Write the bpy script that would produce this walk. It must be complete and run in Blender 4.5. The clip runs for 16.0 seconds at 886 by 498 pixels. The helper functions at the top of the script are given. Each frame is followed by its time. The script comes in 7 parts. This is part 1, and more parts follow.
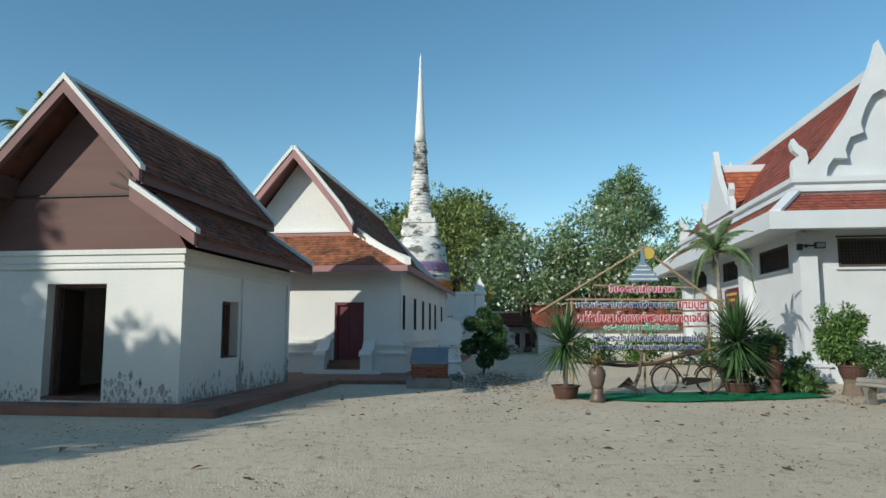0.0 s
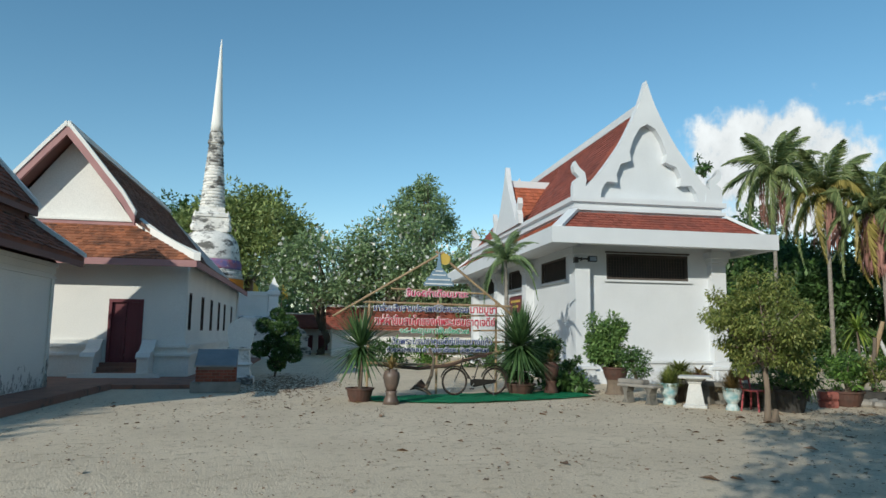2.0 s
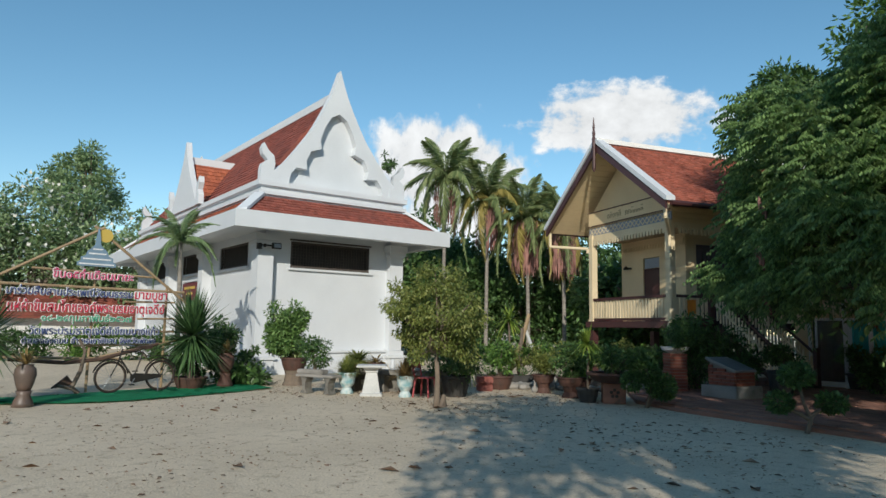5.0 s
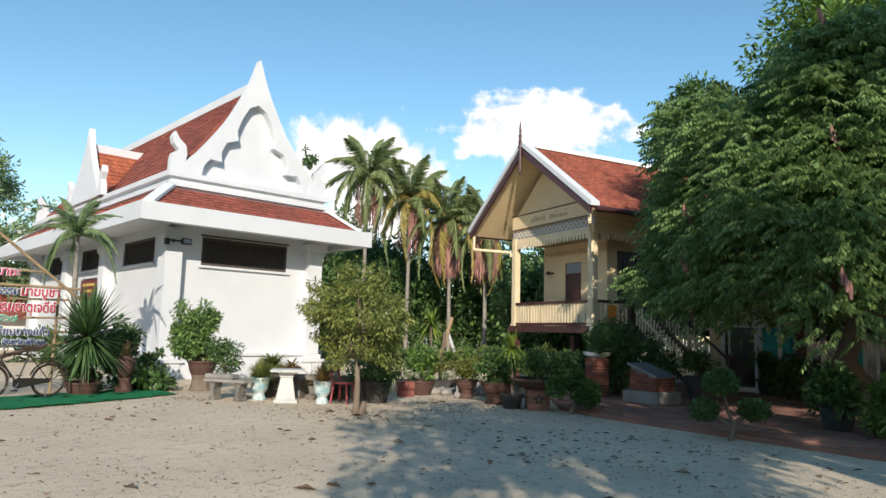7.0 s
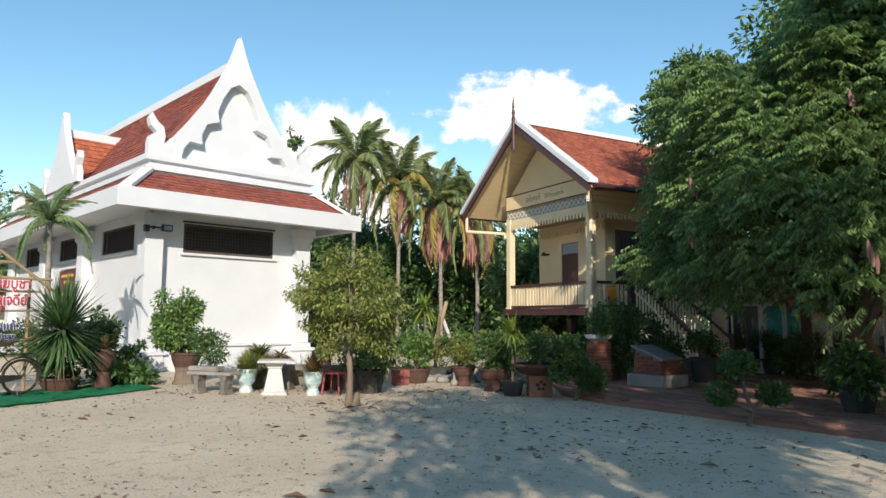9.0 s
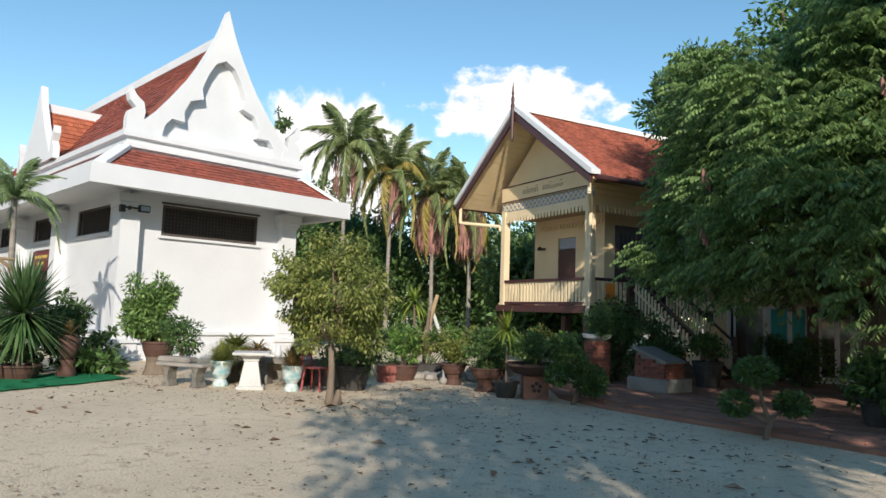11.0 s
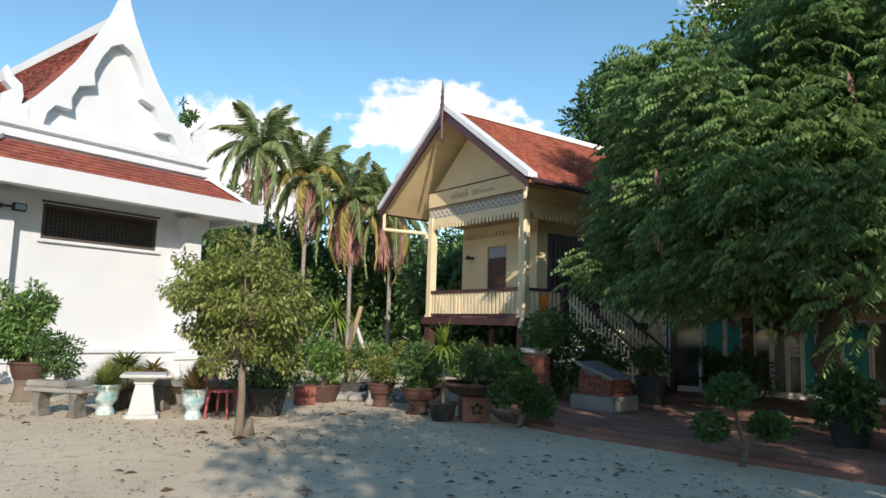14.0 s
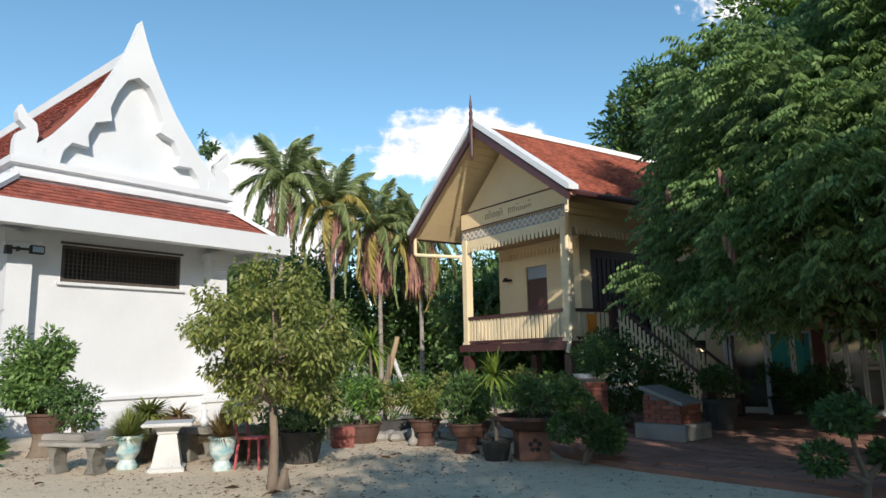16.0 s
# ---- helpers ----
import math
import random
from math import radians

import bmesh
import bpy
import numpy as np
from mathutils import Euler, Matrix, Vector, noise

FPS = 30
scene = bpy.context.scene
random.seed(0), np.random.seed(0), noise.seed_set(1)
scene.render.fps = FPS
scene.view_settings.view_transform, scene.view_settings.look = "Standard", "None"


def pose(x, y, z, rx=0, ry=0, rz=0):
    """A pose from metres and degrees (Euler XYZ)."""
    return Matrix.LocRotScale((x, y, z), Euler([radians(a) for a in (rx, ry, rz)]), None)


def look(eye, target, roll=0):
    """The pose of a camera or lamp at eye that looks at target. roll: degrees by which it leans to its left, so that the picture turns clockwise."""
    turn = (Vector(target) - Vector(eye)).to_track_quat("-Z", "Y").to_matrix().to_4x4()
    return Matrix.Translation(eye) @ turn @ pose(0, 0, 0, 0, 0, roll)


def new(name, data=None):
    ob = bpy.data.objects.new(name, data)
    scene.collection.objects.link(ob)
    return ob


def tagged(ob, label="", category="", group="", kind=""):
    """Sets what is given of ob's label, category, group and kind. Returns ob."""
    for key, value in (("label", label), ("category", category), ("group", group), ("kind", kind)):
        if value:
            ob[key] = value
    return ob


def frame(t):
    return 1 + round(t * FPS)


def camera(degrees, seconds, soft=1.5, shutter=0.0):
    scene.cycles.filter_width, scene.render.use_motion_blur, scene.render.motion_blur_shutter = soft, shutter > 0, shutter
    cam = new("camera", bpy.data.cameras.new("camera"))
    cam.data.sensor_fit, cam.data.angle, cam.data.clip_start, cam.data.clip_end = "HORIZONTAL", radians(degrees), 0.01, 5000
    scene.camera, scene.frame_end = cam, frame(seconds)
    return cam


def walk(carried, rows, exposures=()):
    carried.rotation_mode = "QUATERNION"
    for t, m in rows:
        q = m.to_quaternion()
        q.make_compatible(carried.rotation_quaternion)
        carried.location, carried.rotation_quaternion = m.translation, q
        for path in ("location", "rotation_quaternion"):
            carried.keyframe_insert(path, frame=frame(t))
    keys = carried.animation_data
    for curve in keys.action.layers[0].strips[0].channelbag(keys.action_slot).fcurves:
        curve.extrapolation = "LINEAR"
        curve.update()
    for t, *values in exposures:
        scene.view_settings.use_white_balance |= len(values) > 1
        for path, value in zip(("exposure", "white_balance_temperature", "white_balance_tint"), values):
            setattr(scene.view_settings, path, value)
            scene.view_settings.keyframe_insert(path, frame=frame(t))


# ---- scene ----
cam = camera(65.68, 16.0)
PATH = [
    (0.0, -0.144, -0.069, 1.514, 96.739, -0.008, -0.384),
    (0.5, -0.168, -0.024, 1.512, 96.974, 0.135, -3.487),
    (1.0, -0.194, 0.021, 1.510, 96.691, -0.205, -8.460),
    (1.5, -0.215, 0.064, 1.505, 96.859, -0.632, -12.833),
    (2.0, -0.212, 0.127, 1.501, 97.073, -0.740, -17.461),
    (2.5, -0.186, 0.210, 1.495, 96.503, -1.975, -21.689),
    (3.0, -0.138, 0.307, 1.484, 96.975, -1.701, -26.723),
    (3.5, -0.097, 0.413, 1.479, 96.873, -3.090, -30.361),
    (4.0, -0.075, 0.521, 1.483, 97.027, -1.670, -35.628),
    (4.5, -0.031, 0.630, 1.487, 96.904, -0.838, -40.054),
    (5.0, 0.043, 0.746, 1.488, 96.637, -0.941, -43.777),
    (7.5, 0.491, 1.356, 1.497, 96.872, -1.605, -50.946),
    (8.0, 0.601, 1.492, 1.500, 96.084, -1.675, -50.679),
    (8.5, 0.740, 1.644, 1.504, 95.840, -0.148, -51.342),
    (11.0, 1.599, 2.396, 1.502, 95.323, -1.915, -52.368),
    (11.5, 1.769, 2.566, 1.506, 95.551, -0.417, -53.762),
    (12.0, 1.933, 2.757, 1.509, 95.641, -0.299, -54.911),
    (12.5, 2.079, 2.924, 1.506, 95.819, -1.464, -55.698),
    (13.0, 2.220, 3.100, 1.507, 98.069, -0.283, -58.753),
    (13.5, 2.378, 3.287, 1.504, 97.095, -0.849, -59.256),
    (14.0, 2.557, 3.478, 1.500, 96.595, -1.625, -59.605),
    (14.5, 2.732, 3.690, 1.500, 98.078, -1.753, -61.788),
    (15.0, 2.904, 3.897, 1.502, 97.541, -0.548, -58.439),
    (15.5, 3.091, 4.070, 1.504, 97.925, -0.198, -56.743),
    (16.0, 3.298, 4.239, 1.514, 98.905, 1.034, -57.126),
]
EXPOSURES = [(0, 0.11, 6450, 5), (3, 0.02, 6450, 5), (5, 0.06, 6550, 8), (7.5, 0.6, 6950, 13), (8.6, 0.6, 6950, 13), (12, 0.55, 6900, 13), (14.5, 0.6, 6830, 13), (16, 0.52, 6780, 13)]
walk(cam, [(t, pose(x, y, z, rx, ry, rz)) for t, x, y, z, rx, ry, rz in PATH], EXPOSURES)

# ---- world and sun ----
SUN_DIR = Vector((-3.8, -3.53, 2.3)).normalized()
SUN_EL = math.asin(SUN_DIR.z)
SUN_AZ = math.atan2(SUN_DIR.x, SUN_DIR.y)
world = bpy.data.worlds.new("sky")
scene.world = world
world.use_nodes = True
wn = world.node_tree.nodes
sky = wn.new("ShaderNodeTexSky")
sky.sky_type = "NISHITA"
sky.sun_disc = False
sky.sun_elevation = SUN_EL
sky.sun_rotation = SUN_AZ
sky.air_density, sky.dust_density, sky.ozone_density = 0.9, 0.2, 1.0
tone = wn.new("ShaderNodeHueSaturation")
tone.inputs["Hue"].default_value, tone.inputs["Saturation"].default_value = 0.487, 1.2
world.node_tree.links.new(sky.outputs[0], tone.inputs["Color"])
world.node_tree.links.new(tone.outputs[0], wn["Background"].inputs[0])
wn["Background"].inputs[1].default_value = 0.135
sun = new("sun", bpy.data.lights.new("sun", "SUN"))
sun.data.energy = 3.4
sun.data.angle = radians(0.5)
sun.data.color = (1.0, 0.94, 0.85)
sun.matrix_world = look(SUN_DIR * 60, (0, 0, 0))


# ---- materials ----
def nodes_of(name):
    m = bpy.data.materials.new(name)
    m.use_nodes = True
    return m, m.node_tree.nodes, m.node_tree.links, m.node_tree.nodes["Principled BSDF"]


def rgba(c):
    return (c[0], c[1], c[2], 1.0)


def surface(name, c1, c2, rough=0.8, scale=1.5, fine=40.0, bump=0.25, metal=0.0, island=0.0, piece=0.0, stain=None, stain_at=0.6, stain_scale=1.0, stretch=(1, 1, 1), depth=0.01, grain=0.18):
    """Two colours mixed at a large scale, fine grain and relief, optional shift per island or per object, optional stains."""
    m, n, l, bsdf = nodes_of(name)
    tc = n.new("ShaderNodeTexCoord")
    mp = n.new("ShaderNodeMapping")
    mp.inputs["Scale"].default_value = stretch
    l.new(tc.outputs["Object"], mp.inputs[0])
    big = n.new("ShaderNodeTexNoise")
    big.inputs["Scale"].default_value, big.inputs["Detail"].default_value = scale, 6
    small = n.new("ShaderNodeTexNoise")
    small.inputs["Scale"].default_value, small.inputs["Detail"].default_value = fine, 4
    l.new(mp.outputs[0], big.inputs[0])
    l.new(mp.outputs[0], small.inputs[0])
    mix = n.new("ShaderNodeMixRGB")
    mix.inputs[1].default_value, mix.inputs[2].default_value = rgba(c1), rgba(c2)
    ramp = n.new("ShaderNodeMapRange")
    ramp.inputs[1].default_value, ramp.inputs[2].default_value = 0.32, 0.68
    l.new(big.outputs[0], ramp.inputs[0])
    l.new(ramp.outputs[0], mix.inputs[0])
    out = mix.outputs[0]
    if stain:
        sn = n.new("ShaderNodeTexNoise")
        sn.inputs["Scale"].default_value, sn.inputs["Detail"].default_value = stain_scale, 9
        sn.inputs["Roughness"].default_value = 0.68
        l.new(mp.outputs[0], sn.inputs[0])
        sr = n.new("ShaderNodeMapRange")
        sr.inputs[1].default_value, sr.inputs[2].default_value = stain_at, stain_at + 0.1
        l.new(sn.outputs[0], sr.inputs[0])
        sm = n.new("ShaderNodeMixRGB")
        sm.inputs[2].default_value = rgba(stain)
        l.new(sr.outputs[0], sm.inputs[0])
        l.new(out, sm.inputs[1])
        out = sm.outputs[0]
    hsv = n.new("ShaderNodeHueSaturation")
    gr = n.new("ShaderNodeMapRange")
    gr.inputs[3].default_value, gr.inputs[4].default_value = 1 - grain, 1 + grain
    l.new(small.outputs[0], gr.inputs[0])
    value = gr.outputs[0]
    if island or piece:
        src = n.new("ShaderNodeNewGeometry").outputs["Random Per Island"] if island else n.new("ShaderNodeObjectInfo").outputs["Random"]
        ir = n.new("ShaderNodeMapRange")
        k = island or piece
        ir.inputs[3].default_value, ir.inputs[4].default_value = 1 - k, 1 + k
        l.new(src, ir.inputs[0])
        mul = n.new("ShaderNodeMath")
        mul.operation = "MULTIPLY"
        l.new(ir.outputs[0], mul.inputs[0])
        l.new(value, mul.inputs[1])
        value = mul.outputs[0]
    l.new(out, hsv.inputs["Color"])
    l.new(value, hsv.inputs["Value"])
    l.new(hsv.outputs[0], bsdf.inputs["Base Color"])
    bsdf.inputs["Roughness"].default_value = rough
    bsdf.inputs["Metallic"].default_value = metal
    bp = n.new("ShaderNodeBump")
    bp.inputs["Strength"].default_value, bp.inputs["Distance"].default_value = bump, depth
    l.new(small.outputs[0], bp.inputs["Height"])
    l.new(bp.outputs[0], bsdf.inputs["Normal"])
    return m


def leaf_material(name, dark, mid, light, through_light=0.3):
    m, n, l, bsdf = nodes_of(name)
    rnd = n.new("ShaderNodeNewGeometry")
    ramp = n.new("ShaderNodeValToRGB")
    e = ramp.color_ramp.elements
    e[0].color, e[1].color = rgba(dark), rgba(light)
    e.new(0.55).color = rgba(mid)
    l.new(rnd.outputs["Random Per Island"], ramp.inputs[0])
    l.new(ramp.outputs[0], bsdf.inputs["Base Color"])
    bsdf.inputs["Roughness"].default_value = 0.5
    tr = n.new("ShaderNodeBsdfTranslucent")
    l.new(ramp.outputs[0], tr.inputs[0])
    ms = n.new("ShaderNodeMixShader")
    ms.inputs[0].default_value = through_light
    l.new(bsdf.outputs[0], ms.inputs[1])
    l.new(tr.outputs[0], ms.inputs[2])
    l.new(ms.outputs[0], n["Material Output"].inputs[0])
    return m


def plain(name, c, rough=0.5, metal=0.0):
    return surface(name, c, tuple(v * 0.9 for v in c), rough, 4, 90, 0.08, metal)


def glass_material(name, tint, rough=0.03):
    m, n, l, bsdf = nodes_of(name)
    bsdf.inputs["Base Color"].default_value = rgba(tint)
    bsdf.inputs["Roughness"].default_value = rough
    bsdf.inputs["Transmission Weight"].default_value = 0.92
    bsdf.inputs["IOR"].default_value = 1.45
    return m


M_SAND = surface("sand", (0.67, 0.565, 0.42), (0.575, 0.48, 0.352), 0.95, 0.6, 38, 0.6, stain=(0.47, 0.385, 0.275), stain_at=0.53, stain_scale=5.5, depth=0.03, grain=0.34)



def add_relief(m, scale, strength, depth):
    """A coarser layer of relief under the fine one: scuffs and footprints."""
    n, l = m.node_tree.nodes, m.node_tree.links
    first = next(x for x in n if x.type == "BUMP")
    tc = next(x for x in n if x.type == "TEX_COORD")
    wave = n.new("ShaderNodeTexNoise")
    wave.inputs["Scale"].default_value, wave.inputs["Detail"].default_value, wave.inputs["Distortion"].default_value = scale, 3, 1.2
    l.new(tc.outputs["Object"], wave.inputs[0])
    b = n.new("ShaderNodeBump")
    b.inputs["Strength"].default_value, b.inputs["Distance"].default_value = strength, depth
    l.new(wave.outputs[0], b.inputs["Height"])
    l.new(b.outputs[0], first.inputs["Normal"])


add_relief(M_SAND, 5.0, 0.4, 0.03)
M_WHITE = surface("white_paint", (0.645, 0.668, 0.685), (0.59, 0.612, 0.63), 0.7, 0.8, 60, 0.1)
M_OLDWHITE = surface("weathered_whitewash", (0.78, 0.77, 0.73), (0.70, 0.70, 0.67), 0.85, 0.6, 35, 0.2, stain=(0.50, 0.50, 0.48), stain_at=0.66, stain_scale=1.6)
M_CHEDI = surface("stained_lime_plaster", (0.82, 0.80, 0.76), (0.66, 0.64, 0.60), 0.9, 1.1, 9, 0.6, stain=(0.13, 0.125, 0.115), stain_at=0.505, stain_scale=1.35, stretch=(1, 1, 1.7), depth=0.05)
M_CHEDIDARK = surface("rain_blackened_plaster", (0.66, 0.64, 0.60), (0.46, 0.45, 0.42), 0.9, 1.1, 9, 0.6, stain=(0.10, 0.097, 0.09), stain_at=0.455, stain_scale=1.1, stretch=(1, 1, 1.5), depth=0.05)
M_MOULD = surface("black_wall_mould", (0.34, 0.34, 0.32), (0.52, 0.52, 0.50), 0.9, 6, 35, 0.25, stain=(0.09, 0.09, 0.08), stain_at=0.53, stain_scale=14)
M_REDTILE = surface("red_roof_tile", (0.31, 0.085, 0.056), (0.22, 0.066, 0.047), 0.75, 0.9, 50, 0.2, island=0.22)
M_BRIGHTTILE = surface("orange_roof_tile", (0.42, 0.125, 0.06), (0.34, 0.095, 0.05), 0.65, 0.9, 50, 0.2, island=0.22)
M_YTILE = surface("terracotta_tile", (0.43, 0.15, 0.10), (0.31, 0.10, 0.068), 0.75, 1.1, 50, 0.2, island=0.3, stain=(0.20, 0.09, 0.06), stain_at=0.6, stain_scale=2.5)
M_YTILE_PIECE = surface("terracotta_tile_piece", (0.43, 0.15, 0.10), (0.31, 0.10, 0.068), 0.75, 1.1, 50, 0.2, piece=0.3, stain=(0.20, 0.09, 0.06), stain_at=0.6, stain_scale=2.5)
M_MIDTILE = surface("weathered_brown_tile", (0.24, 0.125, 0.09), (0.17, 0.095, 0.07), 0.85, 1.2, 45, 0.3, island=0.25, stain=(0.11, 0.07, 0.055), stain_at=0.58, stain_scale=1.8)
M_DARKTILE = surface("old_brown_tile", (0.245, 0.088, 0.052), (0.15, 0.06, 0.04), 0.95, 1.2, 45, 0.3, island=0.4, stain=(0.055, 0.04, 0.033), stain_at=0.57, stain_scale=1.8)
M_OLDTILE = surface("old_orange_tile", (0.36, 0.135, 0.065), (0.22, 0.09, 0.05), 0.85, 1.4, 45, 0.3, island=0.3, stain=(0.11, 0.055, 0.038), stain_at=0.54, stain_scale=2.2)
M_MAROON = surface("maroon_paint", (0.078, 0.03, 0.029), (0.055, 0.022, 0.022), 0.45, 1.5, 40, 0.15, stretch=(1, 1, 0.2))
M_PINKRED = surface("faded_pink_barge", (0.40, 0.21, 0.20), (0.33, 0.17, 0.17), 0.7, 1.5, 40, 0.15)
M_SHEDBARGE = surface("faded_brown_barge", (0.25, 0.135, 0.125), (0.19, 0.10, 0.095), 0.7, 1.5, 40, 0.15)
M_OLDSTONE = surface("dark_weathered_cement", (0.20, 0.19, 0.165), (0.13, 0.125, 0.11), 0.95, 3, 45, 0.4, stain=(0.08, 0.08, 0.072), stain_at=0.54, stain_scale=6)
M_GREYWHITE = surface("weathered_white_cement", (0.56, 0.57, 0.56), (0.47, 0.48, 0.47), 0.9, 3, 45, 0.3, stain=(0.33, 0.33, 0.31), stain_at=0.6, stain_scale=5)
M_BROWNBOARD = surface("brown_painted_board", (0.16, 0.077, 0.066), (0.12, 0.06, 0.052), 0.7, 0.9, 40, 0.2, stretch=(0.3, 1, 3))
M_DOOR = surface("maroon_door", (0.16, 0.032, 0.042), (0.12, 0.025, 0.033), 0.5, 2, 50, 0.15, stretch=(3, 3, 0.3))
M_DARKWOOD = surface("dark_wood", (0.05, 0.028, 0.02), (0.032, 0.019, 0.014), 0.6, 2, 50, 0.2, stretch=(3, 3, 0.3))
M_CREAM = surface("cream_paint", (0.77, 0.61, 0.37), (0.71, 0.55, 0.33), 0.6, 1.2, 50, 0.1)
M_CREAMPALE = surface("pale_cream_paint", (0.76, 0.63, 0.42), (0.68, 0.56, 0.36), 0.6, 1.5, 50, 0.12)
M_ORANGE = surface("orange_cloth", (0.75, 0.26, 0.03), (0.68, 0.22, 0.03), 0.85, 3, 60, 0.2)
M_BLUEBAND = surface("blue_cloth", (0.10, 0.15, 0.38), (0.42, 0.14, 0.16), 0.85, 2.2, 60, 0.2, stain=(0.65, 0.62, 0.6), stain_at=0.58, stain_scale=3)
M_BRICK = surface("brick", (0.28, 0.09, 0.058), (0.20, 0.07, 0.048), 0.9, 3, 60, 0.3, piece=0.25)
M_BRICKJOIN = surface("brick_joined", (0.31, 0.155, 0.112), (0.225, 0.115, 0.085), 0.9, 1.2, 60, 0.3, island=0.25, stain=(0.20, 0.14, 0.11), stain_at=0.58, stain_scale=1.2)
M_PAVER = surface("paver", (0.31, 0.155, 0.112), (0.225, 0.115, 0.085), 0.9, 1.2, 60, 0.3, piece=0.25, stain=(0.20, 0.14, 0.11), stain_at=0.58, stain_scale=1.2)
M_MORTAR = surface("mortar", (0.26, 0.22, 0.19), (0.20, 0.17, 0.15), 0.95, 2, 60, 0.3)
M_CONCRETE = surface("concrete", (0.30, 0.295, 0.275), (0.21, 0.205, 0.19), 0.9, 1.8, 45, 0.3, stain=(0.12, 0.12, 0.11), stain_at=0.58, stain_scale=3)
M_REDFLOOR = surface("worn_red_cement", (0.31, 0.155, 0.112), (0.22, 0.115, 0.085), 0.92, 1.2, 45, 0.3, stain=(0.11, 0.085, 0.07), stain_at=0.56, stain_scale=2.4)
M_STONE = surface("grey_stone", (0.30, 0.285, 0.26), (0.22, 0.21, 0.19), 0.9, 2.5, 45, 0.4, stain=(0.14, 0.14, 0.13), stain_at=0.6, stain_scale=4)
M_SLATE = surface("weathered_slate", (0.20, 0.215, 0.23), (0.15, 0.165, 0.18), 0.42, 3, 60, 0.05)
M_TERRA = surface("terracotta_pot", (0.10, 0.047, 0.034), (0.065, 0.036, 0.028), 0.75, 4, 60, 0.25, stain=(0.055, 0.042, 0.036), stain_at=0.55, stain_scale=5)
M_REDBLOCK = surface("faded_red_paint", (0.30, 0.085, 0.065), (0.22, 0.075, 0.06), 0.85, 4, 60, 0.25, stain=(0.20, 0.15, 0.13), stain_at=0.58, stain_scale=6)
M_BLACKPOT = surface("black_cement_pot", (0.035, 0.034, 0.032), (0.06, 0.058, 0.053), 0.85, 4, 60, 0.2)
M_GLAZE = surface("blue_white_glaze", (0.62, 0.66, 0.64), (0.18, 0.38, 0.42), 0.35, 7, 60, 0.05)
M_BAMBOO = surface("bamboo", (0.40, 0.29, 0.17), (0.29, 0.20, 0.115), 0.6, 4, 60, 0.15)
M_BARK = surface("bark", (0.20, 0.155, 0.115), (0.125, 0.10, 0.078), 0.95, 5, 45, 0.6, stretch=(1, 1, 0.4), depth=0.02)
M_PALMBARK = surface("palm_bark", (0.30, 0.275, 0.235), (0.20, 0.18, 0.155), 0.95, 5, 30, 0.5, stretch=(1, 1, 2.5), depth=0.02)
M_GREENMAT = surface("green_net_mat", (0.025, 0.40, 0.18), (0.018, 0.29, 0.13), 0.75, 3, 120, 0.4)
M_BLACKMETAL = surface("black_metal", (0.03, 0.028, 0.026), (0.05, 0.04, 0.034), 0.5, 6, 60, 0.1, metal=0.5)
M_RUST = surface("rusty_iron", (0.10, 0.055, 0.035), (0.06, 0.04, 0.03), 0.8, 6, 60, 0.3)
M_STEEL = plain("grey_metal", (0.35, 0.36, 0.37), 0.35, 0.8)
M_REDPLASTIC = plain("red_plastic", (0.42, 0.085, 0.095), 0.5)
# near-black colour standing in for the shade inside openings
M_INNERSHADE = surface("inner_shade", (0.05, 0.046, 0.042), (0.035, 0.032, 0.03), 0.9)
M_GRILLE = surface("dark_grille", (0.085, 0.068, 0.058), (0.06, 0.05, 0.043), 0.7, 6, 60, 0.2)
M_TEAL = surface("teal_curtain", (0.07, 0.50, 0.50), (0.055, 0.40, 0.42), 0.8, 3, 60, 0.2, stretch=(4, 4, 0.3))
M_ALU = plain("white_aluminium", (0.78, 0.80, 0.82), 0.4)
M_GLASS = glass_material("window_glass", (0.93, 0.97, 0.97))
M_PINK = plain("pink_letter", (0.72, 0.10, 0.22), 0.6)
M_NAVY = plain("navy_letter", (0.06, 0.09, 0.24), 0.6)
M_CRIMSON = plain("crimson_letter", (0.60, 0.03, 0.07), 0.6)
M_LETTERGREEN = plain("green_letter", (0.10, 0.42, 0.25), 0.6)
M_EDGE = plain("white_foam_edge", (0.78, 0.78, 0.78), 0.7)
M_ICON = plain("slate_blue_board", (0.19, 0.29, 0.38), 0.6)
M_GOLD = plain("gold_foil", (0.62, 0.44, 0.10), 0.5)
M_YELLOWFLAG = plain("yellow_flag", (0.75, 0.50, 0.08), 0.8)
M_LETTER = plain("faded_tan_letter", (0.44, 0.34, 0.21), 0.7)
M_LATTICE = plain("blue_grey_paint", (0.30, 0.34, 0.40), 0.6)
M_HAY = surface("dry_leaf", (0.32, 0.20, 0.12), (0.20, 0.12, 0.075), 0.9, 8, 60, 0.2, island=0.45)
M_DEADFROND = surface("dead_palm_frond", (0.33, 0.165, 0.135), (0.23, 0.12, 0.10), 0.9, 3, 50, 0.2, island=0.35)

